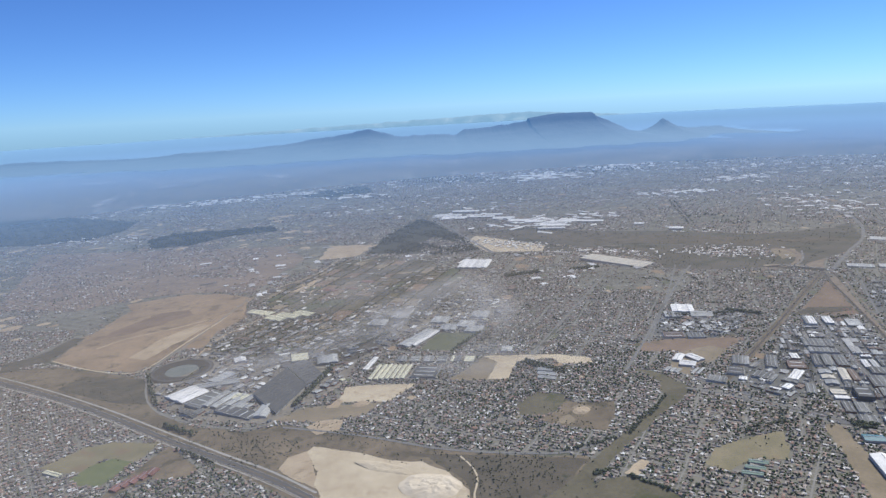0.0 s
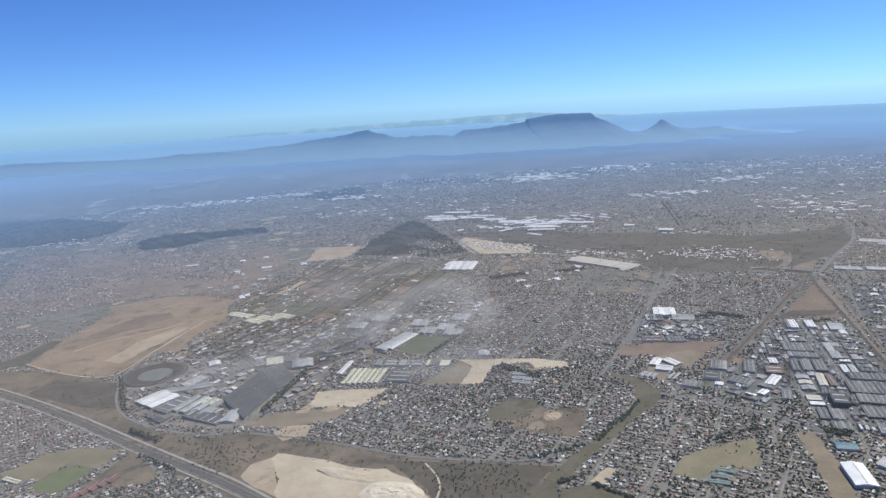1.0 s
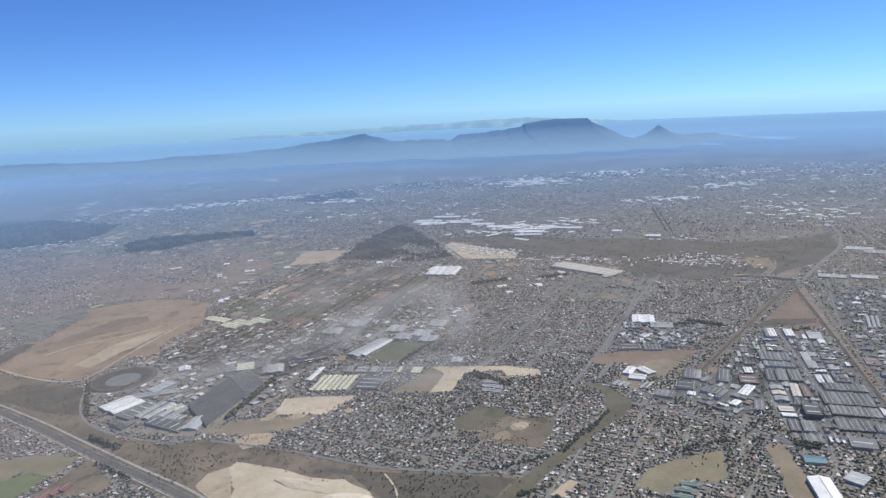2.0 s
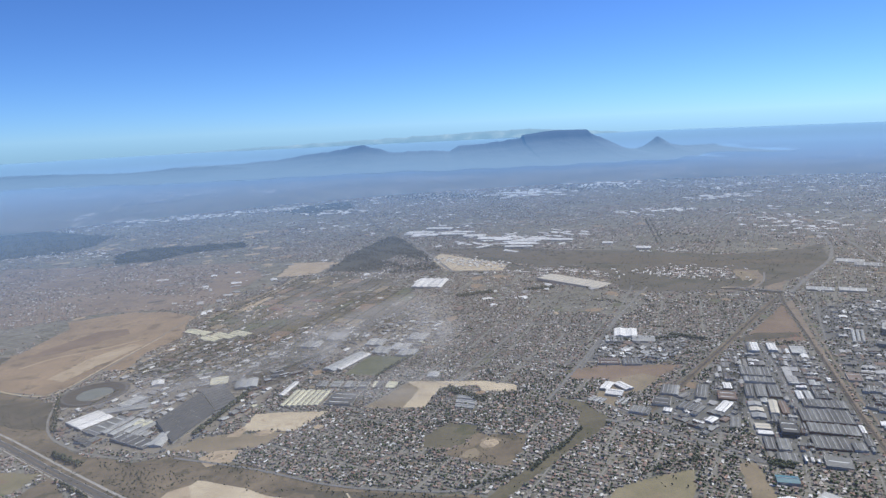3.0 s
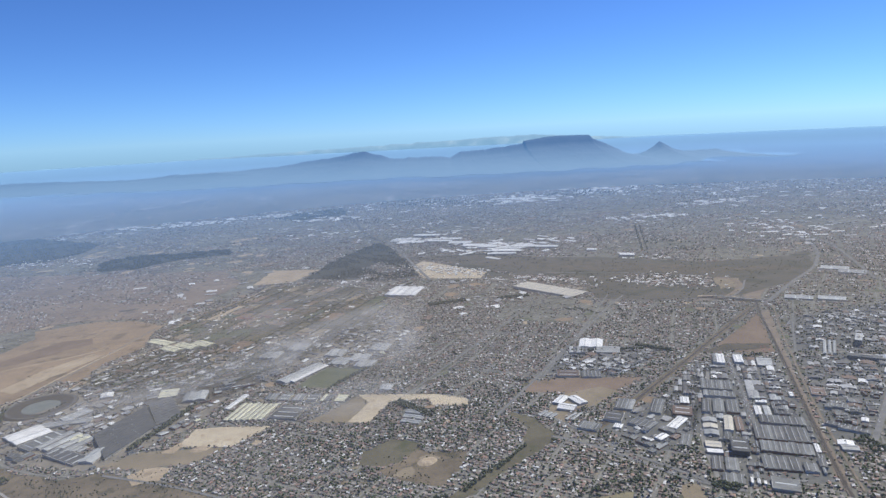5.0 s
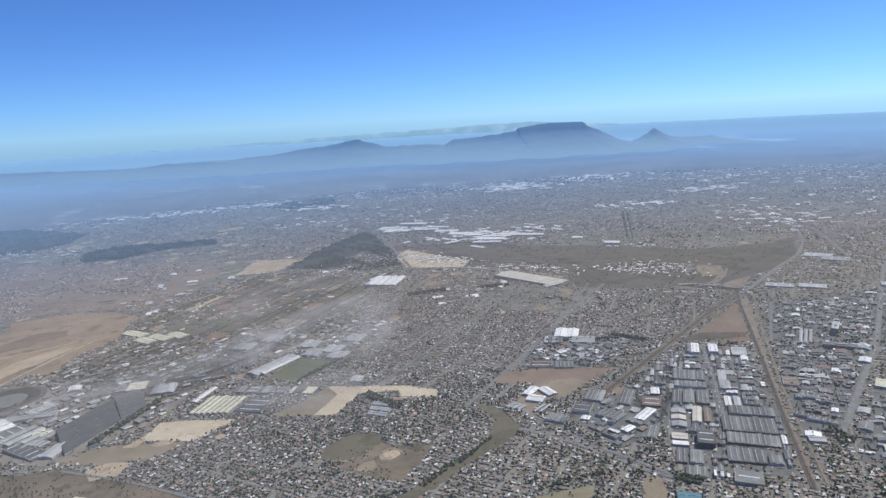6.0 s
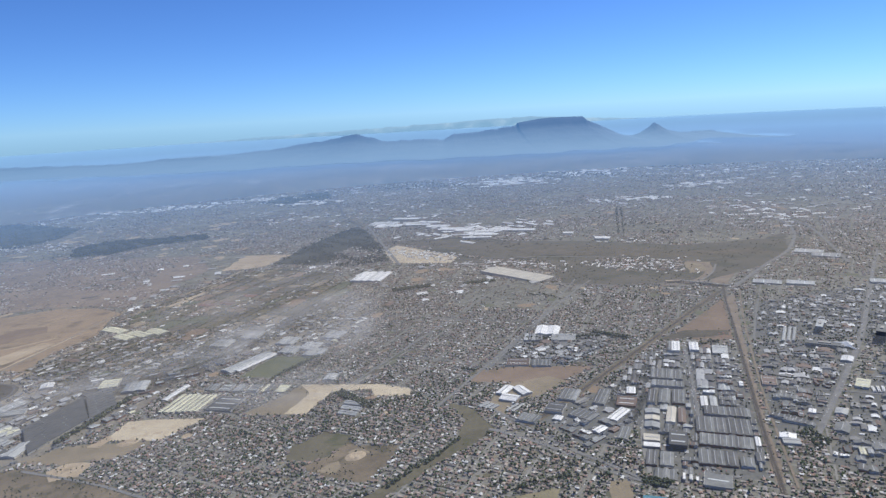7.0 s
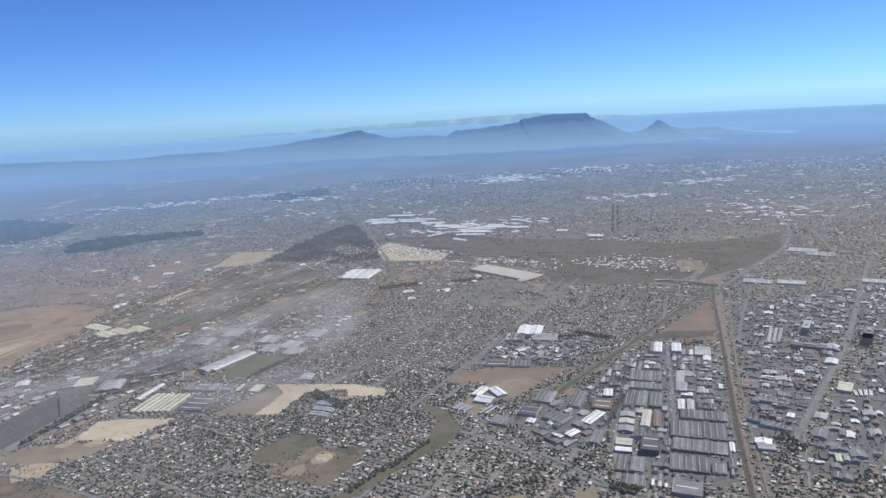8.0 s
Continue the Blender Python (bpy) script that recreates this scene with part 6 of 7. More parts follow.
shed("depot", "low depot under a dark brown roof", brown_roof, pale_wall, "flat", 111.3, 310.3, 7.6, 9.8, 0.7, 81.0)
shed("depot", "low depot under a dark grey roof", dark_roof, pale_wall, "works", 121.2, 307.2, 7.4, 8.2, 0.7, 80.7)
shed("warehouse", "pale grey hall with fine ribs", steel_roof, pale_wall, "works", 122.0, 341.4, 9.4, 9.0, 0.9, 79.2)

# large white halls beyond the dark meadow
shed("warehouse", "vast far warehouse with a brilliant white roof", white_roof, pale_wall, "flat", 10.7, 776, 30, 13, 1.4, -14)
shed("warehouse", "vast far warehouse with a brilliant white roof", white_roof, pale_wall, "flat", 33, 799, 30, 12, 1.4, -14)
shed("warehouse", "vast far warehouse with a brilliant white roof", white_roof, pale_wall, "flat", 70, 722, 24, 13, 1.4, -10)
shed("warehouse", "vast far warehouse with a brilliant white roof", white_roof, pale_wall, "flat", 84, 696, 24, 14, 1.4, -16)
shed("warehouse", "vast far warehouse with a brilliant white roof", white_roof, pale_wall, "flat", 97, 682, 18, 12, 1.4, -12)
shed("warehouse", "vast far warehouse with a brilliant white roof", white_roof, pale_wall, "flat", 111, 651, 24, 13, 1.4, -14)
shed("warehouse", "vast far warehouse with a brilliant white roof", white_roof, pale_wall, "flat", 120, 664, 20, 10, 1.4, -10)
shed("warehouse", "vast far warehouse with a brilliant white roof", white_roof, pale_wall, "flat", 132, 668, 24, 12, 1.4, -18)
shed("warehouse", "vast far warehouse with a brilliant white roof", white_roof, pale_wall, "flat", 107, 634, 26, 8, 1.4, -8)
shed("warehouse", "vast far warehouse with a brilliant white roof", white_roof, pale_wall, "flat", 152, 656, 20, 10, 1.4, -16)
shed("warehouse", "vast far warehouse with a brilliant white roof", white_roof, pale_wall, "flat", 209, 583, 12, 10, 1.4, -20)
shed("warehouse", "vast far warehouse with a brilliant white roof", white_roof, pale_wall, "flat", 187, 620, 9, 8, 1.4, -20)
shed("warehouse", "vast far warehouse with a brilliant white roof", white_roof, pale_wall, "flat", 49, 745, 26, 9, 1.4, -12)
shed("warehouse", "vast far warehouse with a brilliant white roof", white_roof, pale_wall, "flat", 62, 755, 20, 9, 1.4, -12)
shed("warehouse", "vast far warehouse with a brilliant white roof", white_roof, pale_wall, "flat", 22, 752, 20, 10, 1.4, -14)

# rows of far white sheds, ends of each row
far_sheds(46, (-512.8, 1103.3), (-293.5, 1102.4), 28.6, 11.2)
far_sheds(54, (-395.9, 1129.9), (-208.8, 1152.2), 39, 11.2)
far_sheds(21, (-167.7, 1071.2), (-97.5, 1045.2), 39, 12.8)
far_sheds(18, (-4.9, 762.3), (40.5, 759.6), 32.5, 12.8)
far_sheds(39, (74.1, 710.3), (127.5, 643.3), 52, 11.2)
far_sheds(25, (100.9, 649.9), (168.5, 699.4), 32.5, 11.2)
far_sheds(50, (152.5, 1163.1), (250.9, 1164.1), 78, 19.2)
far_sheds(28, (290.1, 1295.6), (407.8, 1238.6), 78, 19.2)
far_sheds(18, (-391.2, 1514), (-281.6, 1504.7), 65, 16)
far_sheds(32, (268.1, 822.5), (331.5, 823.9), 45.5, 9.6)
far_sheds(36, (399.4, 934.9), (456.2, 946.1), 52, 11.2)
far_sheds(46, (378.6, 743.3), (371.5, 600.8), 58.5, 8)
far_sheds(21, (158.8, 497.9), (195, 480.8), 10.4, 4)
far_sheds(54, (197.3, 497.3), (229.9, 458.3), 32.5, 3.2)
far_sheds(162, (30.3, 604.4), (84.4, 549.9), 20.8, 2.4)
far_sheds(28, (187.8, 487.9), (230.6, 465.6), 13, 4)
far_sheds(25, (128.2, 517), (158, 494.8), 7.8, 4)
far_sheds(18, (206.7, 586), (230.9, 558.8), 13, 4.8)
far_sheds(43, (-467.4, 809), (-343.7, 777.9), 32.5, 6.4)
far_sheds(28, (-950.7, 1466.8), (-797.9, 1554.2), 104, 12.8)
far_sheds(25, (90.1, 524.1), (125.1, 518.7), 19.5, 4.8)
far_sheds(25, (-75, 540.1), (9.3, 552.6), 39, 3.2)
far_sheds(25, (-93.4, 440), (-25.3, 465), 26, 3.2)

# oval basin
basin(-131.4, 316.5, 16.2, 15.7, 68.3)

# industrial estates
estate(3, 71, 70, 0, 0.8, (154.5, 294.8), (166.8, 312.2), (203.2, 313.9), (195.3, 284.1), (180.6, 234.4), (170.9, 205.9), (153.6, 205.1), (138.8, 209.7), (145, 243.5), (138.4, 262.2))
estate(5, 65, 35, 1, 0.75, (214.7, 312.9), (241.5, 314.5), (251.2, 298.2), (223.4, 262.7), (196.8, 232.1), (184, 230.2))
estate(7, 65, 15, 1, 0.6, (237.8, 369), (269.6, 382.3), (323.5, 390.6), (305.2, 332.1), (270.8, 294.1), (254.1, 311.7), (217.5, 319.8))
estate(9, 40, 20, 0, 0.7, (143.4, 278.1), (162.4, 302), (174.6, 307.1), (141.4, 240.2), (125.3, 229.3), (118.5, 243.9), (111.4, 255))
estate(11, 30, 10, 0, 0.3, (-141.5, 362.8), (-118.4, 384.5), (-50.5, 379.1), (-32.2, 326.6), (-52.4, 304.4), (-95.4, 317.9))
estate(13, 40, 25, 1, 0.95, (101.8, 314.8), (113.3, 342.9), (153.2, 342.4), (159.1, 332.7), (139.6, 307.3), (122.4, 300.9))
estate(17, 65, 20, 1, 0.55, (224.5, 257.6), (264.6, 295.4), (281.9, 279.3), (236.3, 230.1), (197.3, 202.8), (190.4, 212.4))
estate(19, 62, 25, 1, 0.55, (-137.5, 294.4), (-143.3, 331), (-110.3, 361), (-71.7, 359.2), (-42.3, 321.9), (-45.7, 282.1), (-63.3, 257.1), (-69.9, 245.9), (-107.8, 257.8), (-127.4, 274.9))
estate(23, 60, 15, 1, 0.4, (-70.3, 351), (-51.4, 407), (-17.1, 462.2), (29.9, 446.3), (38.4, 380.8), (16.1, 343.5), (-8.3, 360.1), (-25.9, 335.3), (-41, 309.5))


def smallholdings(seed, angle, u_step, v_step, *corners):
    """Small farm plots on a turned grid: tilled, dry and green plots, hedge rows between them and a few sheds."""
    rng = random.Random(seed)
    c, s = math.cos(radians(angle)), math.sin(radians(angle))
    us, vs = [x * c + y * s for x, y in corners], [-x * s + y * c for x, y in corners]
    kinds = ((veld_grass, "olive dry grass plot between hedges"), (dark_scrub, "dark weedy plot between hedges"), (red_earth, "reddish tilled farm plot"), (tan_grass, "tan stubble plot on the farm land"),
             (crop_green, "dark green irrigated plot"), (scrub, "brown scrubby farm plot"))
    v = min(vs)
    while v < max(vs):
        deep = v_step * rng.uniform(0.6, 1.4)
        u = min(us) + rng.uniform(0, u_step)
        while u < max(us):
            wide = u_step * rng.uniform(0.5, 1.5)
            ring = [((u + a) * c - (v + b) * s, (u + a) * s + (v + b) * c) for a, b in ((0.4, 0.4), (wide - 0.4, 0.4), (wide - 0.4, deep - 0.4), (0.4, deep - 0.4))]
            xs, ys = np.array([p[0] for p in ring]), np.array([p[1] for p in ring])
            if inside(xs, ys, corners).all():
                if rng.random() < 0.62:
                    mat, words = rng.choices(kinds, (4, 4, 2.2, 2, 1.4, 3))[0]
                    field("farm_plot", words, mat, 0.34, 0.24 + 0.03 * rng.random(), *ring)
                for k in range(int(wide / 0.9)):         # hedge along one long side
                    if rng.random() < 0.6:
                        a = u + k * 0.9 + rng.uniform(0, 0.7)
                        LOOSE_TREES.append((a * c - v * s, a * s + v * c, rng.uniform(0.7, 1.5)))
                for k in range(int(deep / 1.1)):
                    if rng.random() < 0.4:
                        b = v + k * 1.1
                        LOOSE_TREES.append((u * c - b * s, u * s + b * c, rng.uniform(0.7, 1.5)))
                for k in range(rng.choice((0, 1, 1, 2, 3, 4))):
                    a, b = u + rng.uniform(0.1, 0.9) * wide, v + rng.uniform(0.1, 0.9) * deep
                    ESTATE_REST.append((a * c - b * s, a * s + b * c, rng.uniform(1.2, 5.0), rng.uniform(0.9, 2.2), rng.uniform(0.4, 0.7), radians(angle + rng.choice((0, 90)))))
            u += wide
        v += deep


smallholdings(31, 71, 15, 9, (-137, 440), (-115, 500), (-86, 570), (-30, 545), (22, 495), (20, 420), (-10, 375), (-45, 352), (-85, 398), (-105, 395))
smallholdings(37, 66, 9, 7, (-135, 350), (-120, 405), (-70, 400), (-35, 350), (-60, 325), (-100, 318))


def parked_row(count, a, b, seed):
    """Cars standing nose to tail along both kerbs of a street."""
    rng = random.Random(seed)
    d = (Vector(b) - Vector(a)).normalized()
    for k in range(count):
        p = Vector(a).lerp(Vector(b), rng.random()) + Vector((d.y, -d.x)) * rng.choice((-0.62, -0.2, 0.2, 0.62, 0.95))
        VEHICLES.append((p.x, p.y, rng.choice((0.42, 0.45, 0.5, 0.9)), 0.2, rng.choice((0.15, 0.17, 0.28)), math.atan2(d.y, d.x)))


for k, (count, a, b) in enumerate(((90, (185.6, 319.2), (171.5, 266.6)), (90, (171.5, 266.6), (159.7, 226.3)), (50, (159.7, 226.3), (153.5, 202.4)), (60, (169.8, 301.4), (145, 239.5)), (40, (96.3, 266.5), (131.6, 216.7)),
                                    (60, (222.5, 262.9), (258.3, 310.8)), (50, (258.3, 310.8), (300, 373.6)), (40, (193.5, 225.2), (222.5, 262.9)), (50, (95, 249), (144.7, 204.1)), (40, (92.6, 300.3), (154.3, 419.5)))):
    parked_row(count, a, b, 70 + k)

# loose trees on the farm land
grove(500, 0.9, (-121.1, 358.8), (-121, 438.9), (-55.5, 565.7), (24.6, 518.2), (9.1, 430.2), (-23.4, 362.3), (-77.4, 342.4), spare=True)
grove(5200, 0.5, (-238.2, 314.8), (-208.1, 338.9), (-139.2, 294.7), (-102.6, 249.7), (-50.8, 238.6), (45.1, 202), (34.4, 176.4), (6.4, 177.4), (5.5, 193.2), (-30.9, 215.5), (-51.1, 223), (-67.5, 204.2), (-146.3, 264.9), spare=True)
grove(2200, 1, (37.4, 601.5), (183.3, 580), (335.3, 526.4), (237.6, 424.2), (152.7, 443.5), (115.8, 515.5), spare=True)
grove(130, 0.7, (33.9, 232), (45.8, 244.4), (64.2, 241.9), (62.6, 231.1), (56.1, 218.8), (39.2, 226.3), spare=True)
grove(90, 0.7, (27.3, 246.9), (37.6, 256), (47.1, 251.3), (37.5, 234.7), (27.1, 236.7), spare=True)
grove(160, 0.6, (80.3, 273.7), (89.9, 267.7), (96.7, 249.2), (75.1, 224.5), (46.1, 190.4), (37.6, 175.9), (21.1, 175.4), (45.5, 199.4), (74.8, 231.2), spare=True)
grove(40, 0.8, (79.7, 191.4), (94.7, 204.6), (112.8, 208.9), (108.6, 194.6), (94.7, 192.5), spare=True)

grove(3600, 1.15, (184, 232), (215, 310), (240, 395), (330, 470), (420, 520), (400, 380), (300, 250), (215, 190), (178, 200), spare=True)
grove(900, 1.1, (96, 300), (172, 440), (225, 415), (190, 345), (150, 310), (130, 300), spare=True)
grove(260, 1.2, (100, 232), (110, 250), (126, 240), (142, 212), (132, 205), spare=True)

grove(420, 0.75, (-92, 246), (-60, 243), (-25, 228), (-52, 224), (-68, 210), (-96, 232), spare=True)
grove(700, 0.8, (-5, 214), (45, 201), (36, 188), (29, 174), (8, 176), (5, 193), spare=True)

# tree belts
belt(90, 1.3, "dark tree in a double row along the far road", (227.2, 602), (264.5, 763.2), 1.5)
belt(60, 1.3, "dark tree in a double row along the far road", (231.2, 600), (268.5, 760.2), 1.0)
belt(40, 1.7, "dark gum tree beside the freeway", (-114.5, 252.3), (-98.4, 241.2), 1.6)
belt(36, 1.2, "dark hedge tree in a row by the freeway", (-101.6, 230.4), (-83.4, 217.2), 0.7)
belt(60, 0.8, "dark tree along the river corridor", (75.3, 232.6), (61.9, 215.2), 1.5)
belt(30, 0.8, "dark tree along the river corridor", (84.9, 243.7), (73.8, 228), 1)
belt(40, 0.8, "green tree along the river corridor", (38.5, 206.2), (57.4, 213.1), 1.2)
belt(170, 1.4, "dark tree between factory and field", (-64.2, 261.7), (-54.1, 304.8), 1.6)
belt(90, 1.2, "dark tree beside the factories", (-47.5, 329), (-29.9, 350.5), 1)
belt(110, 1.2, "dark tree along the playing field", (3.2, 313.6), (18.9, 339.8), 1.2)
belt(150, 1.2, "dark tree in the school grounds", (35.3, 292.2), (51.6, 274.7), 3)
belt(40, 0.7, "dark tree beside the playing field", (-25.3, 324.6), (-13.6, 317.6), 0.8)
belt(170, 1.5, "dark tree in a square grove", (44.7, 457.9), (69.4, 463.1), 5)
belt(110, 1.5, "dark tree in a small grove", (91.4, 462.3), (111.9, 463.9), 4)
belt(40, 0.8, "dark tree along the meadow", (44.4, 190.7), (52, 192.9), 1)
belt(30, 0.9, "dark tree along the meadow", (54.4, 188.5), (66.1, 177.2), 0.8)
belt(40, 0.8, "tree along the school field", (96.3, 208.4), (117.2, 215.5), 1.5)
belt(90, 1.1, "dark tree along the factory road", (-127.1, 273.7), (-147.3, 314), 1.5)
belt(40, 0.7, "dark tree along the oval basin", (-128.3, 292.5), (-121.8, 319.8), 1)
belt(100, 1.5, "dark tree in a windbreak", (150.6, 343), (164, 331.7), 1.2)
belt(40, 0.7, "dark tree in the suburb", (166.3, 366.9), (196.9, 374.5), 2)
belt(90, 1.3, "dark tree behind the warehouse", (118.5, 341.1), (152.6, 336.7), 1.5)
belt(60, 0.9, "dark tree by the avenue", (193.6, 232.5), (195, 221.6), 5)
belt(40, 0.9, "dark tree by the estate", (143.4, 206.3), (136.5, 210), 3)
belt(34, 0.55, "small grey-green bush in dry scrub", (-76.4, 229.3), (-60.2, 222.4), 8)
belt(34, 0.55, "small grey-green bush in dry scrub", (-51.5, 242.6), (-32.6, 230.7), 8)
belt(34, 0.55, "small grey-green bush in dry scrub", (-86, 240), (-56, 221.7), 8)
belt(34, 0.55, "small grey-green bush in dry scrub", (11.4, 199.3), (31.2, 186.1), 8)
belt(34, 0.55, "small grey-green bush in dry scrub", (-169.2, 300.8), (-133.8, 275), 8)

# sand heaps and smoke
mound(-6.1, 191, 11, 7.5, 1.3, -15, chalk_sand, 3.0, "pale cream heap of tipped sand in the quarry")
mound(-35.6, 259, 4, 3, 0.5, 20, tan_earth, 5.0, "low pale heap of earth on dry ground")
mound(-20.3, 204.2, 14, 3, 0.5, -28, pale_sand, 7.0, "long low bank of sand along the quarry")
mound(50.7, 236.3, 4, 3, 0.6, 40, tan_earth, 9.0, "pale heap of rubble on the brown field")
smoke_veil("thin grey smoke drifting over the factories", 3, 0.5, 2, -8.2, 397, 95, 40, 62)
smoke_veil("thin grey smoke drifting over the suburb", 2.5, 0.36, 5, 26, 378, 78, 27, 78)
smoke_veil("thin grey smoke drifting over the suburb", 2.2, 0.28, 14, 18, 296, 46, 24, 20)
smoke_veil("thin grey smoke drifting over the factories", 2.5, 0.38, 11, -79.5, 325.7, 70, 34, 50)
smoke_veil("thin grey smoke drifting over the factories", 3, 0.35, 8, -49.8, 474.1, 120, 45, 60)
star_hall(246.2, 300.6)
bridge((222.1, 422), (245.3, 405.5))


def windbreaks(count):
    """Short rows of tall dark trees here and there in the suburbs."""
    rng = random.Random(61)
    for k in range(count):
        x, y, turn = rng.uniform(-80, 380), rng.uniform(230, 620), radians(rng.choice((20, 65, 110, 150)) + rng.uniform(-8, 8))
        for j in range(rng.randrange(5, 15)):
            px, py = x + j * 0.75 * math.cos(turn) + rng.gauss(0, 0.25), y + j * 0.75 * math.sin(turn) + rng.gauss(0, 0.25)
            if not blocked(np.array([px]), np.array([py]))[0]:
                LOOSE_TREES.append((px, py, rng.uniform(0.9, 1.7)))


windbreaks(150)
bare_plots("pale sandy plots scattered among the houses", tan_earth, 150, 1, -560, -120, 330, 900, 5.0)
bare_plots("brown dry plots scattered among the houses", brown_earth, 110, 2, -500, 420, 260, 900, 4.0)
bare_plots("dry green parks scattered among the houses", green_dry, 90, 3, -300, 450, 210, 900, 3.2)
bare_plots("dark scrubby plots scattered among the houses", dark_scrub, 90, 4, -560, 420, 300, 1000, 4.5)
bare_plots("small sandy plots scattered among the houses", tan_earth, 60, 5, -60, 420, 220, 800, 2.2)
bare_plots("dry green gardens and parks of the town", green_dry, 60, 6, 185, 380, 205, 450, 2.6)
bare_plots("dark green school grounds among the houses", veld_grass, 70, 7, 10, 300, 205, 480, 1.7)
bare_plots("brown vacant plots among the houses", scrub, 70, 8, 0, 320, 205, 480, 1.6)
bare_plots("small tan vacant plots among the near houses", tan_grass, 50, 9, -30, 180, 200, 420, 1.3)


# ---- suburbs: neighbourhoods with streets of their own bearing ----
def neighbourhoods():
    """Lots on turned street grids, neighbourhood by neighbourhood, over all land that is not kept open."""
    rng = np.random.RandomState(3)
    cells, step = [], 62.0
    for i in range(-26, 27):
        for j in range(2, 33):
            cells.append((i * step + rng.uniform(-22, 22), j * step + rng.uniform(-22, 22), rng.uniform(-35, 60), rng.rand(), rng.rand(), rng.rand()))
            if cells[-1][0] > 5:                 # one common street grid east of the farm land
                cells[-1] = (*cells[-1][:2], -28 + rng.normal(0, 5), *cells[-1][3:])
    cells = np.array(cells)
    lots = []
    for k, (cx, cy, bearing, share, green, third) in enumerate(cells):
        if abs(cx - 0.28 * cy) > 0.88 * cy + 150 or cy < 130:
            continue
        far = math.hypot(cx, cy)
        pace = 0.88 if far < 330 else (1.0 if far < 480 else (1.5 if far < 760 else (2.7 if far < 1350 else 4.2)))
        lx, ly = (1.45 + 0.6 * green) * pace, (1.65 + 0.55 * third) * pace
        u, v = np.meshgrid(np.arange(-60, 60, lx), np.arange(-60, 60, ly))
        row = np.round((v + 60) / ly).astype(int)
        v = v - 0.24 * ly * (row % 2)            # back-to-back rows, a street between pairs
        keep = (np.round((u + 60) / lx).astype(int) % 11) != 0
        u, v = u[keep] + rng.normal(0, 0.34, keep.sum()), v[keep] + rng.normal(0, 0.3, keep.sum())
        a = radians(bearing)
        x, y = cx + u * math.cos(a) - v * math.sin(a), cy + u * math.sin(a) + v * math.cos(a)
        near = ((x[:, None] - cells[None, :, 0]) ** 2 + (y[:, None] - cells[None, :, 1]) ** 2).argmin(1) == k
        x, y = x[near], y[near]
        fill = 0.93 if far < 420 else 0.66 + 0.3 * share
        if cx < -120 and cy > 430:
            fill *= 0.9 if share > 0.4 else 0.4
        if cx > 185 and cy < 430:                # the town east of the railway is looser
            fill *= 0.62
        if share < 0.16 and far > 430:
            fill *= 0.25
        pick = rng.rand(len(x)) < fill
        x, y = x[pick], y[pick]
        ok = ~blocked(x, y)
        x, y = x[ok], y[ok]
        if far < 560:                            # streets between the pairs of rows, and across them
            for r in range(1, int(120 / ly), 2):
                STREETS.append((k, cx, cy, a, (r + 0.38) * ly - 60, 0))
            for r in range(0, int(120 / lx), 11):
                STREETS.append((k, cx, cy, a, r * lx - 60, 1))
        n = len(x)
        lots.append(np.stack([x, y, np.full(n, a) + rng.choice((0, math.pi / 2), n) + rng.normal(0, 0.12, n), rng.uniform(0.9, 1.65, n) * pace ** 0.75, rng.uniform(0.7, 1.05, n) * pace ** 0.75, rng.uniform(0.42, 0.62, n) * pace ** 0.3, np.full(n, green), np.full(n, a), np.full(n, ly)], 1))
    street_mesh(cells)
    return np.concatenate(lots)


STREETS = []


def street_mesh(cells):
    """All small streets of the nearer suburbs as one thin sheet of short pieces."""
    verts = []
    for k, cx, cy, a, off, across in STREETS:
        t = np.arange(-60, 60, 3.0)
        c, s = math.cos(a), math.sin(a)
        u, v = (np.full(len(t), off), t) if across else (t, np.full(len(t), off))
        du, dv = (0.3, 1.5) if across else (1.5, 0.3)
        mx, my = cx + (u + (0 if across else 1.5)) * c - (v + (1.5 if across else 0)) * s, cy + (u + (0 if across else 1.5)) * s + (v + (1.5 if across else 0)) * c
        ok = (((mx[:, None] - cells[None, :, 0]) ** 2 + (my[:, None] - cells[None, :, 1]) ** 2).argmin(1) == k) & ~blocked(mx, my)
        mx, my = mx[ok], my[ok]
        quad = np.array([(-du, -dv), (du, -dv), (du, dv), (-du, dv)])
        x = mx[:, None] + quad[None, :, 0] * c - quad[None, :, 1] * s
        y = my[:, None] + quad[None, :, 0] * s + quad[None, :, 1] * c
        verts.append(np.stack([x, y, ground_z(x, y) + (0.03 if across else 0.024)], 2).reshape(-1, 3))
    total = sum(len(v) for v in verts)
    ob = mesh_stuff("streets", verts, [np.arange(total).reshape(-1, 4)], [street_grey], [np.zeros(total // 4)], "narrow grey suburban streets between the houses", "street")
    tagged(ob, kind="structure")


lots = neighbourhoods()
# the stretch of plan nearest to the flight line stands as single houses
rank = np.argsort(lots[:, 1] - 0.41 * lots[:, 0])
near, rest = lots[rank[:300]], lots[rank[300:]]


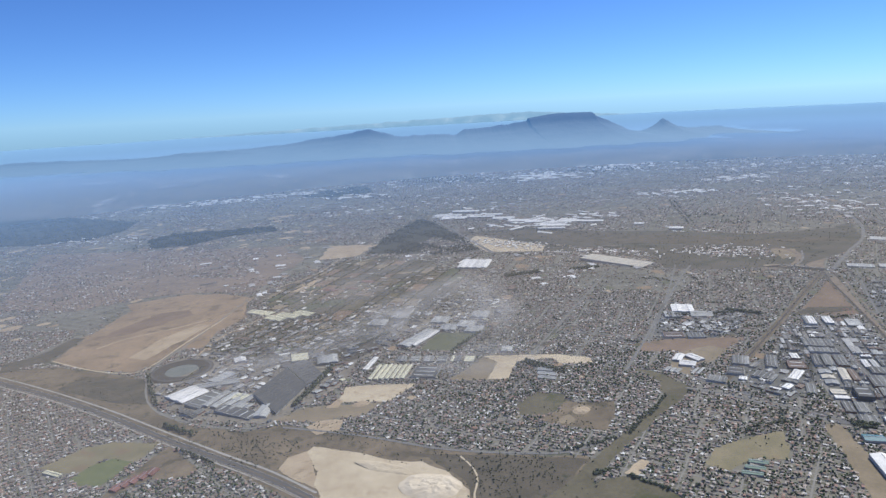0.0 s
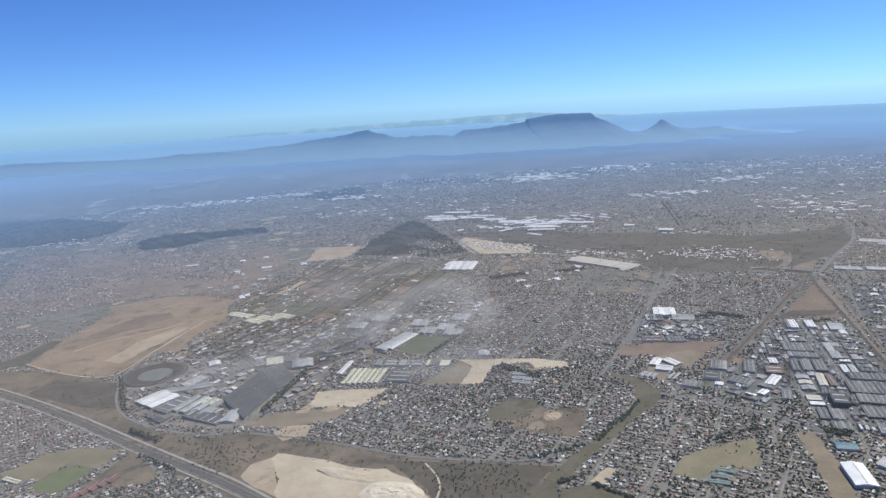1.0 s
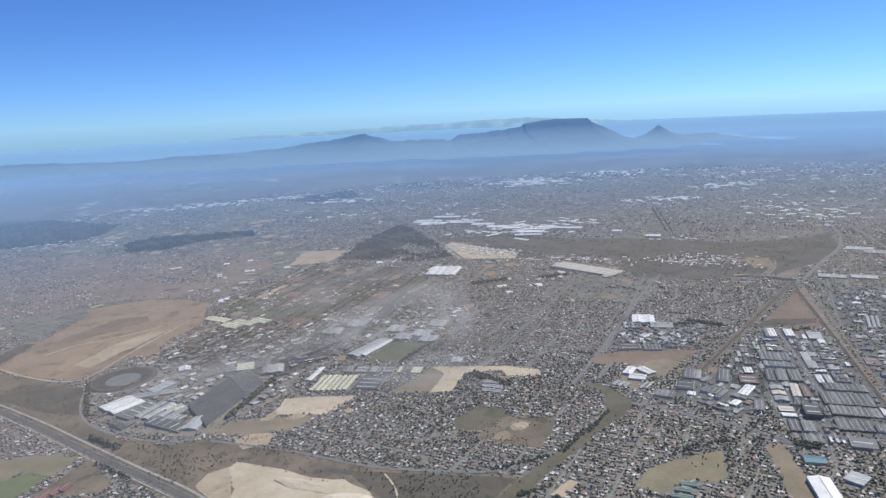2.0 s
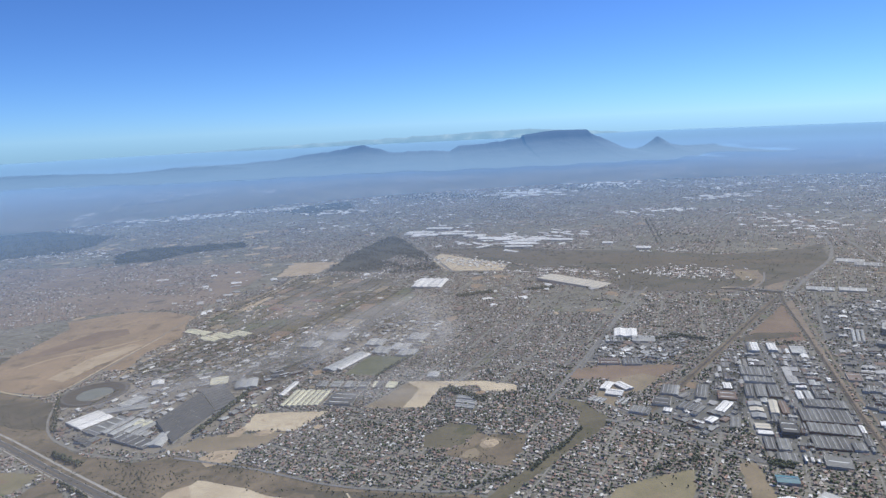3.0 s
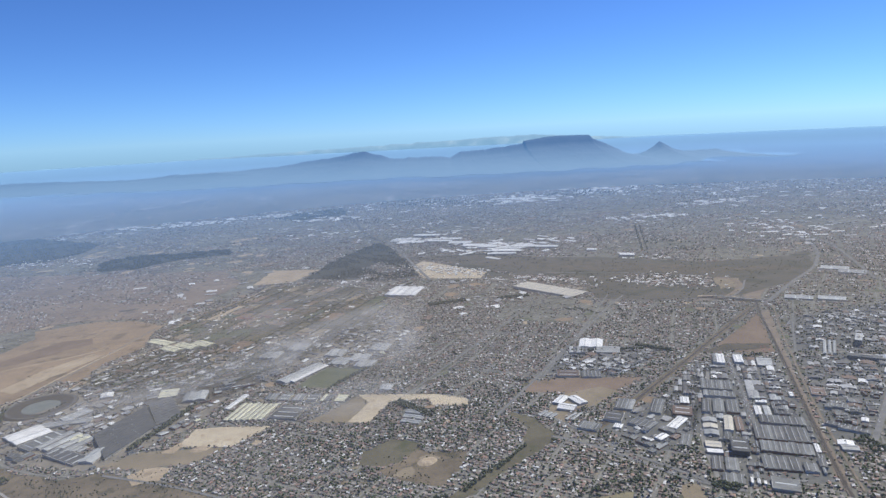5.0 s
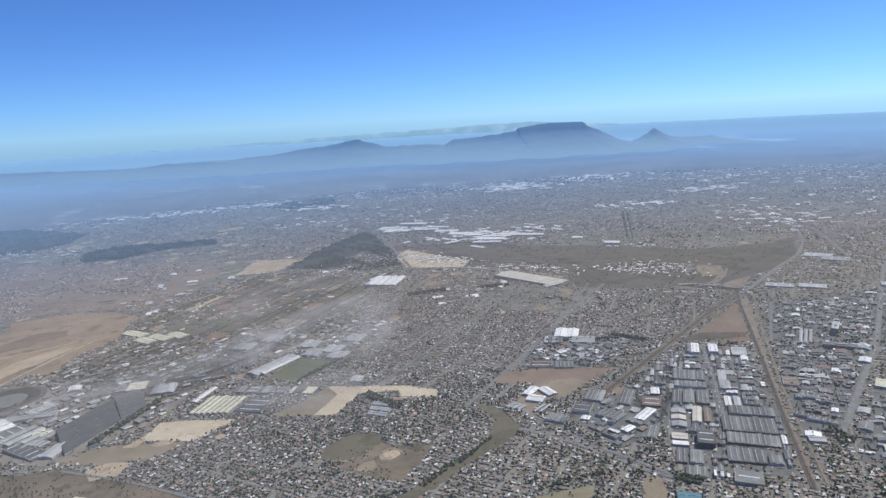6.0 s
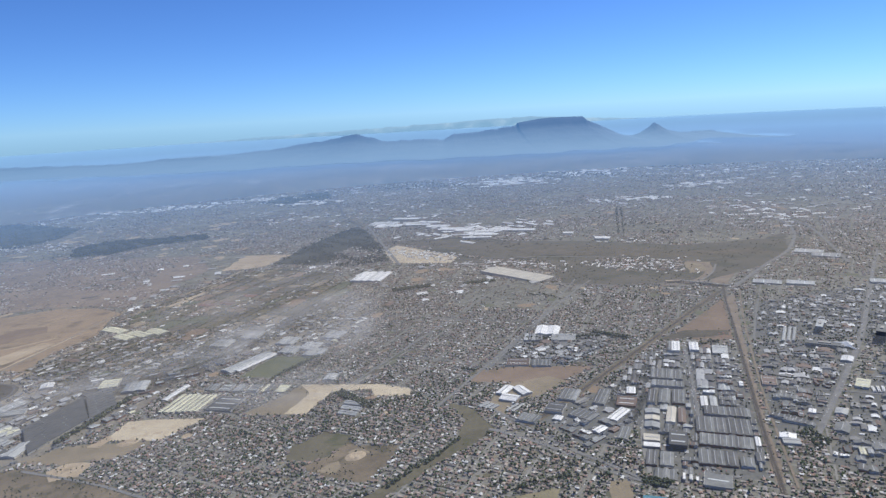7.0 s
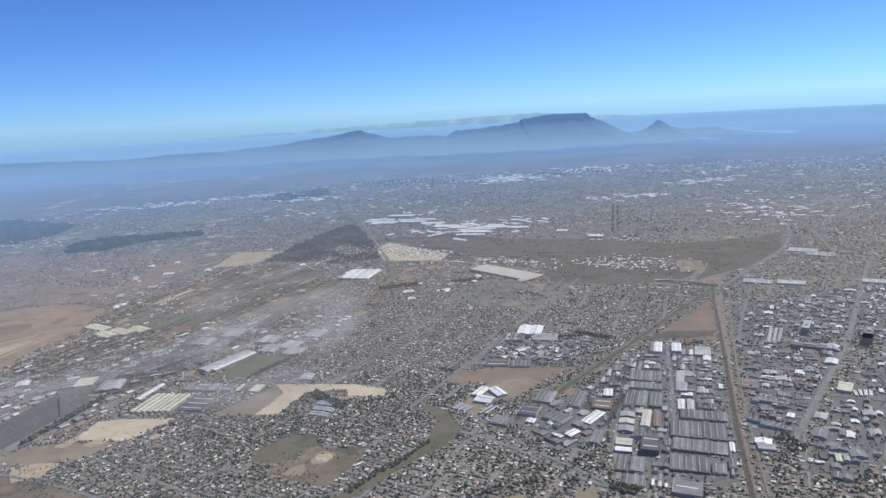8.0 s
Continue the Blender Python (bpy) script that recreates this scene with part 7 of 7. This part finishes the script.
def house_kind(k):
    """A small single-storey house with a pitched or hipped roof, a lean-to and a chimney."""
    house = new("house")
    L, W, H = 0.62, 0.44, 0.3
    part("wall", boxes((-L, L, -W, W, -0.05, H)), (pale_wall, brick_wall, pale_wall)[k % 3], house)
    bm = bmesh.new()
    o, hip, rise = 0.07, (0.0, 0.3, 0.38)[k % 3], 0.26
    v = [bm.verts.new(p) for p in ((-L - o, -W - o, H), (L + o, -W - o, H), (L + o, W + o, H), (-L - o, W + o, H), (-L - o + hip, 0, H + rise), (L + o - hip, 0, H + rise))]
    for f in ((0, 1, 5, 4), (2, 3, 4, 5), (1, 2, 5), (3, 0, 4), (3, 2, 1, 0)):
        bm.faces.new([v[i] for i in f])
    bmesh.ops.recalc_face_normals(bm, faces=bm.faces)
    part("roof", bm, (grey_roof, red_roof, brown_roof, steel_roof, dark_roof, white_roof, brown_roof, steel_roof)[k % 8], house)
    part("lean_to", boxes((L * 0.2, L * 0.9, -W - 0.3, -W, -0.05, 0.22)), (steel_roof, pale_wall)[k % 2], house, "flat-roofed lean-to")
    part("chimney", boxes((-L * 0.5, -L * 0.5 + 0.09, 0.1, 0.2, H, H + 0.32)), brick_wall, house)
    part("door", boxes((-0.06, 0.04, -W - 0.012, -W + 0.01, -0.05, 0.2)), door_paint, house)
    for x in (-0.42, -0.22):
        part("window", boxes((x - 0.07, x + 0.07, -W - 0.012, -W + 0.01, 0.09, 0.2)), dark_glass_wall, house)
    return house


HOUSE_WORDS = ("small house under a grey fibre-cement roof", "brick house under a red tiled roof", "pale house under a brown hipped roof", "house under a weathered steel roof",
               "brick house under a dark roof", "pale house under a white hipped roof", "small house under a faded brown roof", "brick house under a pale steel roof")
houses = [tagged(house_kind(k), HOUSE_WORDS[k], "house", "suburban houses") for k in range(8)]
for k, (x, y, a, sx, sy, sz, *_) in enumerate(near):
    m = pose(x, y, gz(x, y), 0, 0, math.degrees(a)) @ Matrix.Diagonal((sx / 1.25, sy / 0.9, sz / 0.52, 1))
    if k < 8:
        houses[k].matrix_basis = m
    else:
        copy_thing(houses[(k * 5 + k // 7) % 8], m)
many_houses("suburb", "dense suburb of small houses with grey, brown and red roofs", rest[:, 0], rest[:, 1], rest[:, 3], rest[:, 4], rest[:, 5] * 1.1, rest[:, 2])

# small outbuildings, shacks and carports in the yards
rng = np.random.RandomState(14)
yard = lots[(np.hypot(lots[:, 0], lots[:, 1]) < 480) & (rng.rand(len(lots)) < 0.7)]
yx, yy = yard[:, 0] + rng.normal(0, 0.8, len(yard)), yard[:, 1] + rng.normal(0, 0.8, len(yard))
ok = ~blocked(yx, yy)
n = int(ok.sum())
many_houses("outbuildings", "small sheds and lean-tos in the yards", yx[ok], yy[ok], rng.uniform(0.3, 0.75, n), rng.uniform(0.25, 0.5, n), rng.uniform(0.2, 0.36, n), yard[ok, 2])
ok = ~blocked(yy * 0 + yx + 0.7, yy + 0.4)
VEHICLES.extend((x + 0.7, y + 0.4, 0.42, 0.19, 0.16, a) for x, y, a in zip(yx[ok][::6], yy[ok][::6], yard[ok, 2][::6]))

# garden trees beside the houses, and loose trees on the veld
rng = np.random.RandomState(9)
close = lots[np.hypot(lots[:, 0], lots[:, 1]) < 560]
pick = close[rng.rand(len(close)) < 0.38 + 0.4 * close[:, 6]]
pick = np.concatenate([pick, pick[::2]])
tx, ty = pick[:, 0] + rng.normal(0, 1.0, len(pick)), pick[:, 1] + rng.normal(0, 1.0, len(pick))
ok = ~blocked(tx, ty) & ((tx > -125) | (rng.rand(len(tx)) < 0.35))
many_trees("garden_trees", "dark green garden trees between the houses", tx[ok], ty[ok], rng.uniform(0.45, 1.1, ok.sum()), leaves_mixed, 21, 1)
near_lots = lots[lots[:, 1] - 0.41 * lots[:, 0] < 262]
pick = near_lots[rng.rand(len(near_lots)) < 0.5]
tx, ty = pick[:, 0] + rng.normal(0, 0.8, len(pick)), pick[:, 1] + rng.normal(0, 0.8, len(pick))
ok = ~blocked(tx, ty) & ((tx > -110) | (rng.rand(len(tx)) < 0.25))
many_trees("garden_trees", "full grey-green trees and bushes in the gardens", tx[ok], ty[ok], rng.uniform(0.6, 1.5, ok.sum()), leaves_mixed, 25, 2)
# rows of trees along the back fences and streets
line = lots[(np.hypot(lots[:, 0], lots[:, 1]) < 760) & (rng.rand(len(lots)) < 0.42)]
shift = line[:, 8] * rng.choice((0.42, -0.5), len(line))
along = rng.uniform(-0.9, 0.9, len(line))
tx, ty = line[:, 0] - np.sin(line[:, 7]) * shift + np.cos(line[:, 7]) * along, line[:, 1] + np.cos(line[:, 7]) * shift + np.sin(line[:, 7]) * along
ok = ~blocked(tx, ty) & ((tx > -100) | (rng.rand(len(tx)) < 0.3)) & (np.sin(tx * 0.06 + 1.3 * np.sin(ty * 0.04)) + np.sin(ty * 0.05) > -0.5)
many_trees("street_trees", "rows of dark trees along fences and streets", tx[ok], ty[ok], rng.uniform(0.7, 1.45, ok.sum()), grove_leaves, 27, 1)
outer = lots[np.hypot(lots[:, 0], lots[:, 1]) >= 560]
pick = outer[rng.rand(len(outer)) < 0.17]
many_trees("street_trees", "far dark trees between the houses", pick[:, 0] + rng.normal(0, 2, len(pick)), pick[:, 1] + rng.normal(0, 2, len(pick)), rng.uniform(0.9, 1.9, len(pick)), leaves_mixed, 22, 1)

# far dark woods and gardens on the plain before the mountains
wood = np.random.RandomState(88)
wx, wy = wood.uniform(-1500, 1900, 52000), wood.uniform(700, 2050, 52000)
where = np.sin(wx * 0.023 + 2.2 * np.sin(wy * 0.011)) + np.sin(wy * 0.027 + 1.9 * np.sin(wx * 0.009)) + 0.9 * np.sin(wx * 0.07 + wy * 0.05)
ok = ~blocked(wx, wy) & (np.abs(wx - 0.2 * wy) < 0.74 * wy) & (where > 0.8 + wood.normal(0, 0.4, 52000))
many_trees("far_woods", "far dark trees and gardens on the hazy plain", wx[ok], wy[ok], np.where(wy[ok] > 1150, 1.5, 1.0) * wood.uniform(0.8, 2.1, ok.sum()) * (0.4 + wy[ok] / 1000), grove_leaves, 36, 1)
spot = np.random.RandomState(77)
fx, fy = spot.uniform(-1500, 1800, 11000), spot.uniform(420, 2100, 11000)
ok = ~blocked(fx, fy) & (np.abs(fx - 0.2 * fy) < 0.72 * fy) & (np.sin(fx * 0.011 + 2) + np.sin(fy * 0.016 + fx * 0.006) > 0.55)
n = int(ok.sum())
cols = [np.concatenate(c) for c in zip(*FAR_SHEDS)]
many_houses("far_sheds", "rows of far industrial sheds with white roofs", *cols[:5], cols[5], roofs=shed_roofs_mixed)
cols = (fx[ok], fy[ok], spot.uniform(2, 8, n) * (0.6 + fy[ok] / 900), spot.uniform(1.5, 4, n) * (0.6 + fy[ok] / 800), np.full(n, 1.0), spot.choice((0.3, 1.9, 1.1), n))
many_houses("far_sheds", "scattered far sheds and blocks with dull roofs", *[c[n // 3:] for c in cols], roofs=estate_roofs)
many_houses("far_sheds", "scattered far sheds with pale roofs", *[c[:n // 3] for c in cols], roofs=shed_roofs_mixed)
fx, fy = spot.uniform(-1500, 1700, 3000), spot.uniform(1080, 2050, 3000)
ok = np.abs(fx - 0.15 * fy) < 0.8 * fy
n = int(ok.sum())
many_houses("far_sheds", "small pale sheds dotted over the hazy plain", fx[ok], fy[ok], spot.uniform(3, 10, n), spot.uniform(2.5, 6, n), np.full(n, 1.2), spot.choice((0.3, 1.9, 1.1), n), roofs=shed_roofs_mixed)
cols = np.array(ESTATE_REST).T
many_houses("estate_sheds", "rows of far workshops with grey and rusty roofs", *cols, roofs=estate_roofs)
cols = np.array(LOOSE_TREES).T
many_trees("grove_trees", "dark trees of groves, belts and plantations", cols[0], cols[1], cols[2], grove_leaves, 33, 2)
cols = np.array(FAR_TREES).T
many_trees("plantation", "dark far pine plantations on the plain", cols[0], cols[1], cols[2], pine_leaves, 34, 1)
cols = np.array(VEHICLES).T
many_houses("parked_vehicles", "parked cars and vans in yards and streets", *cols, roofs=vehicle_paint).data.materials[0] = vehicle_paint
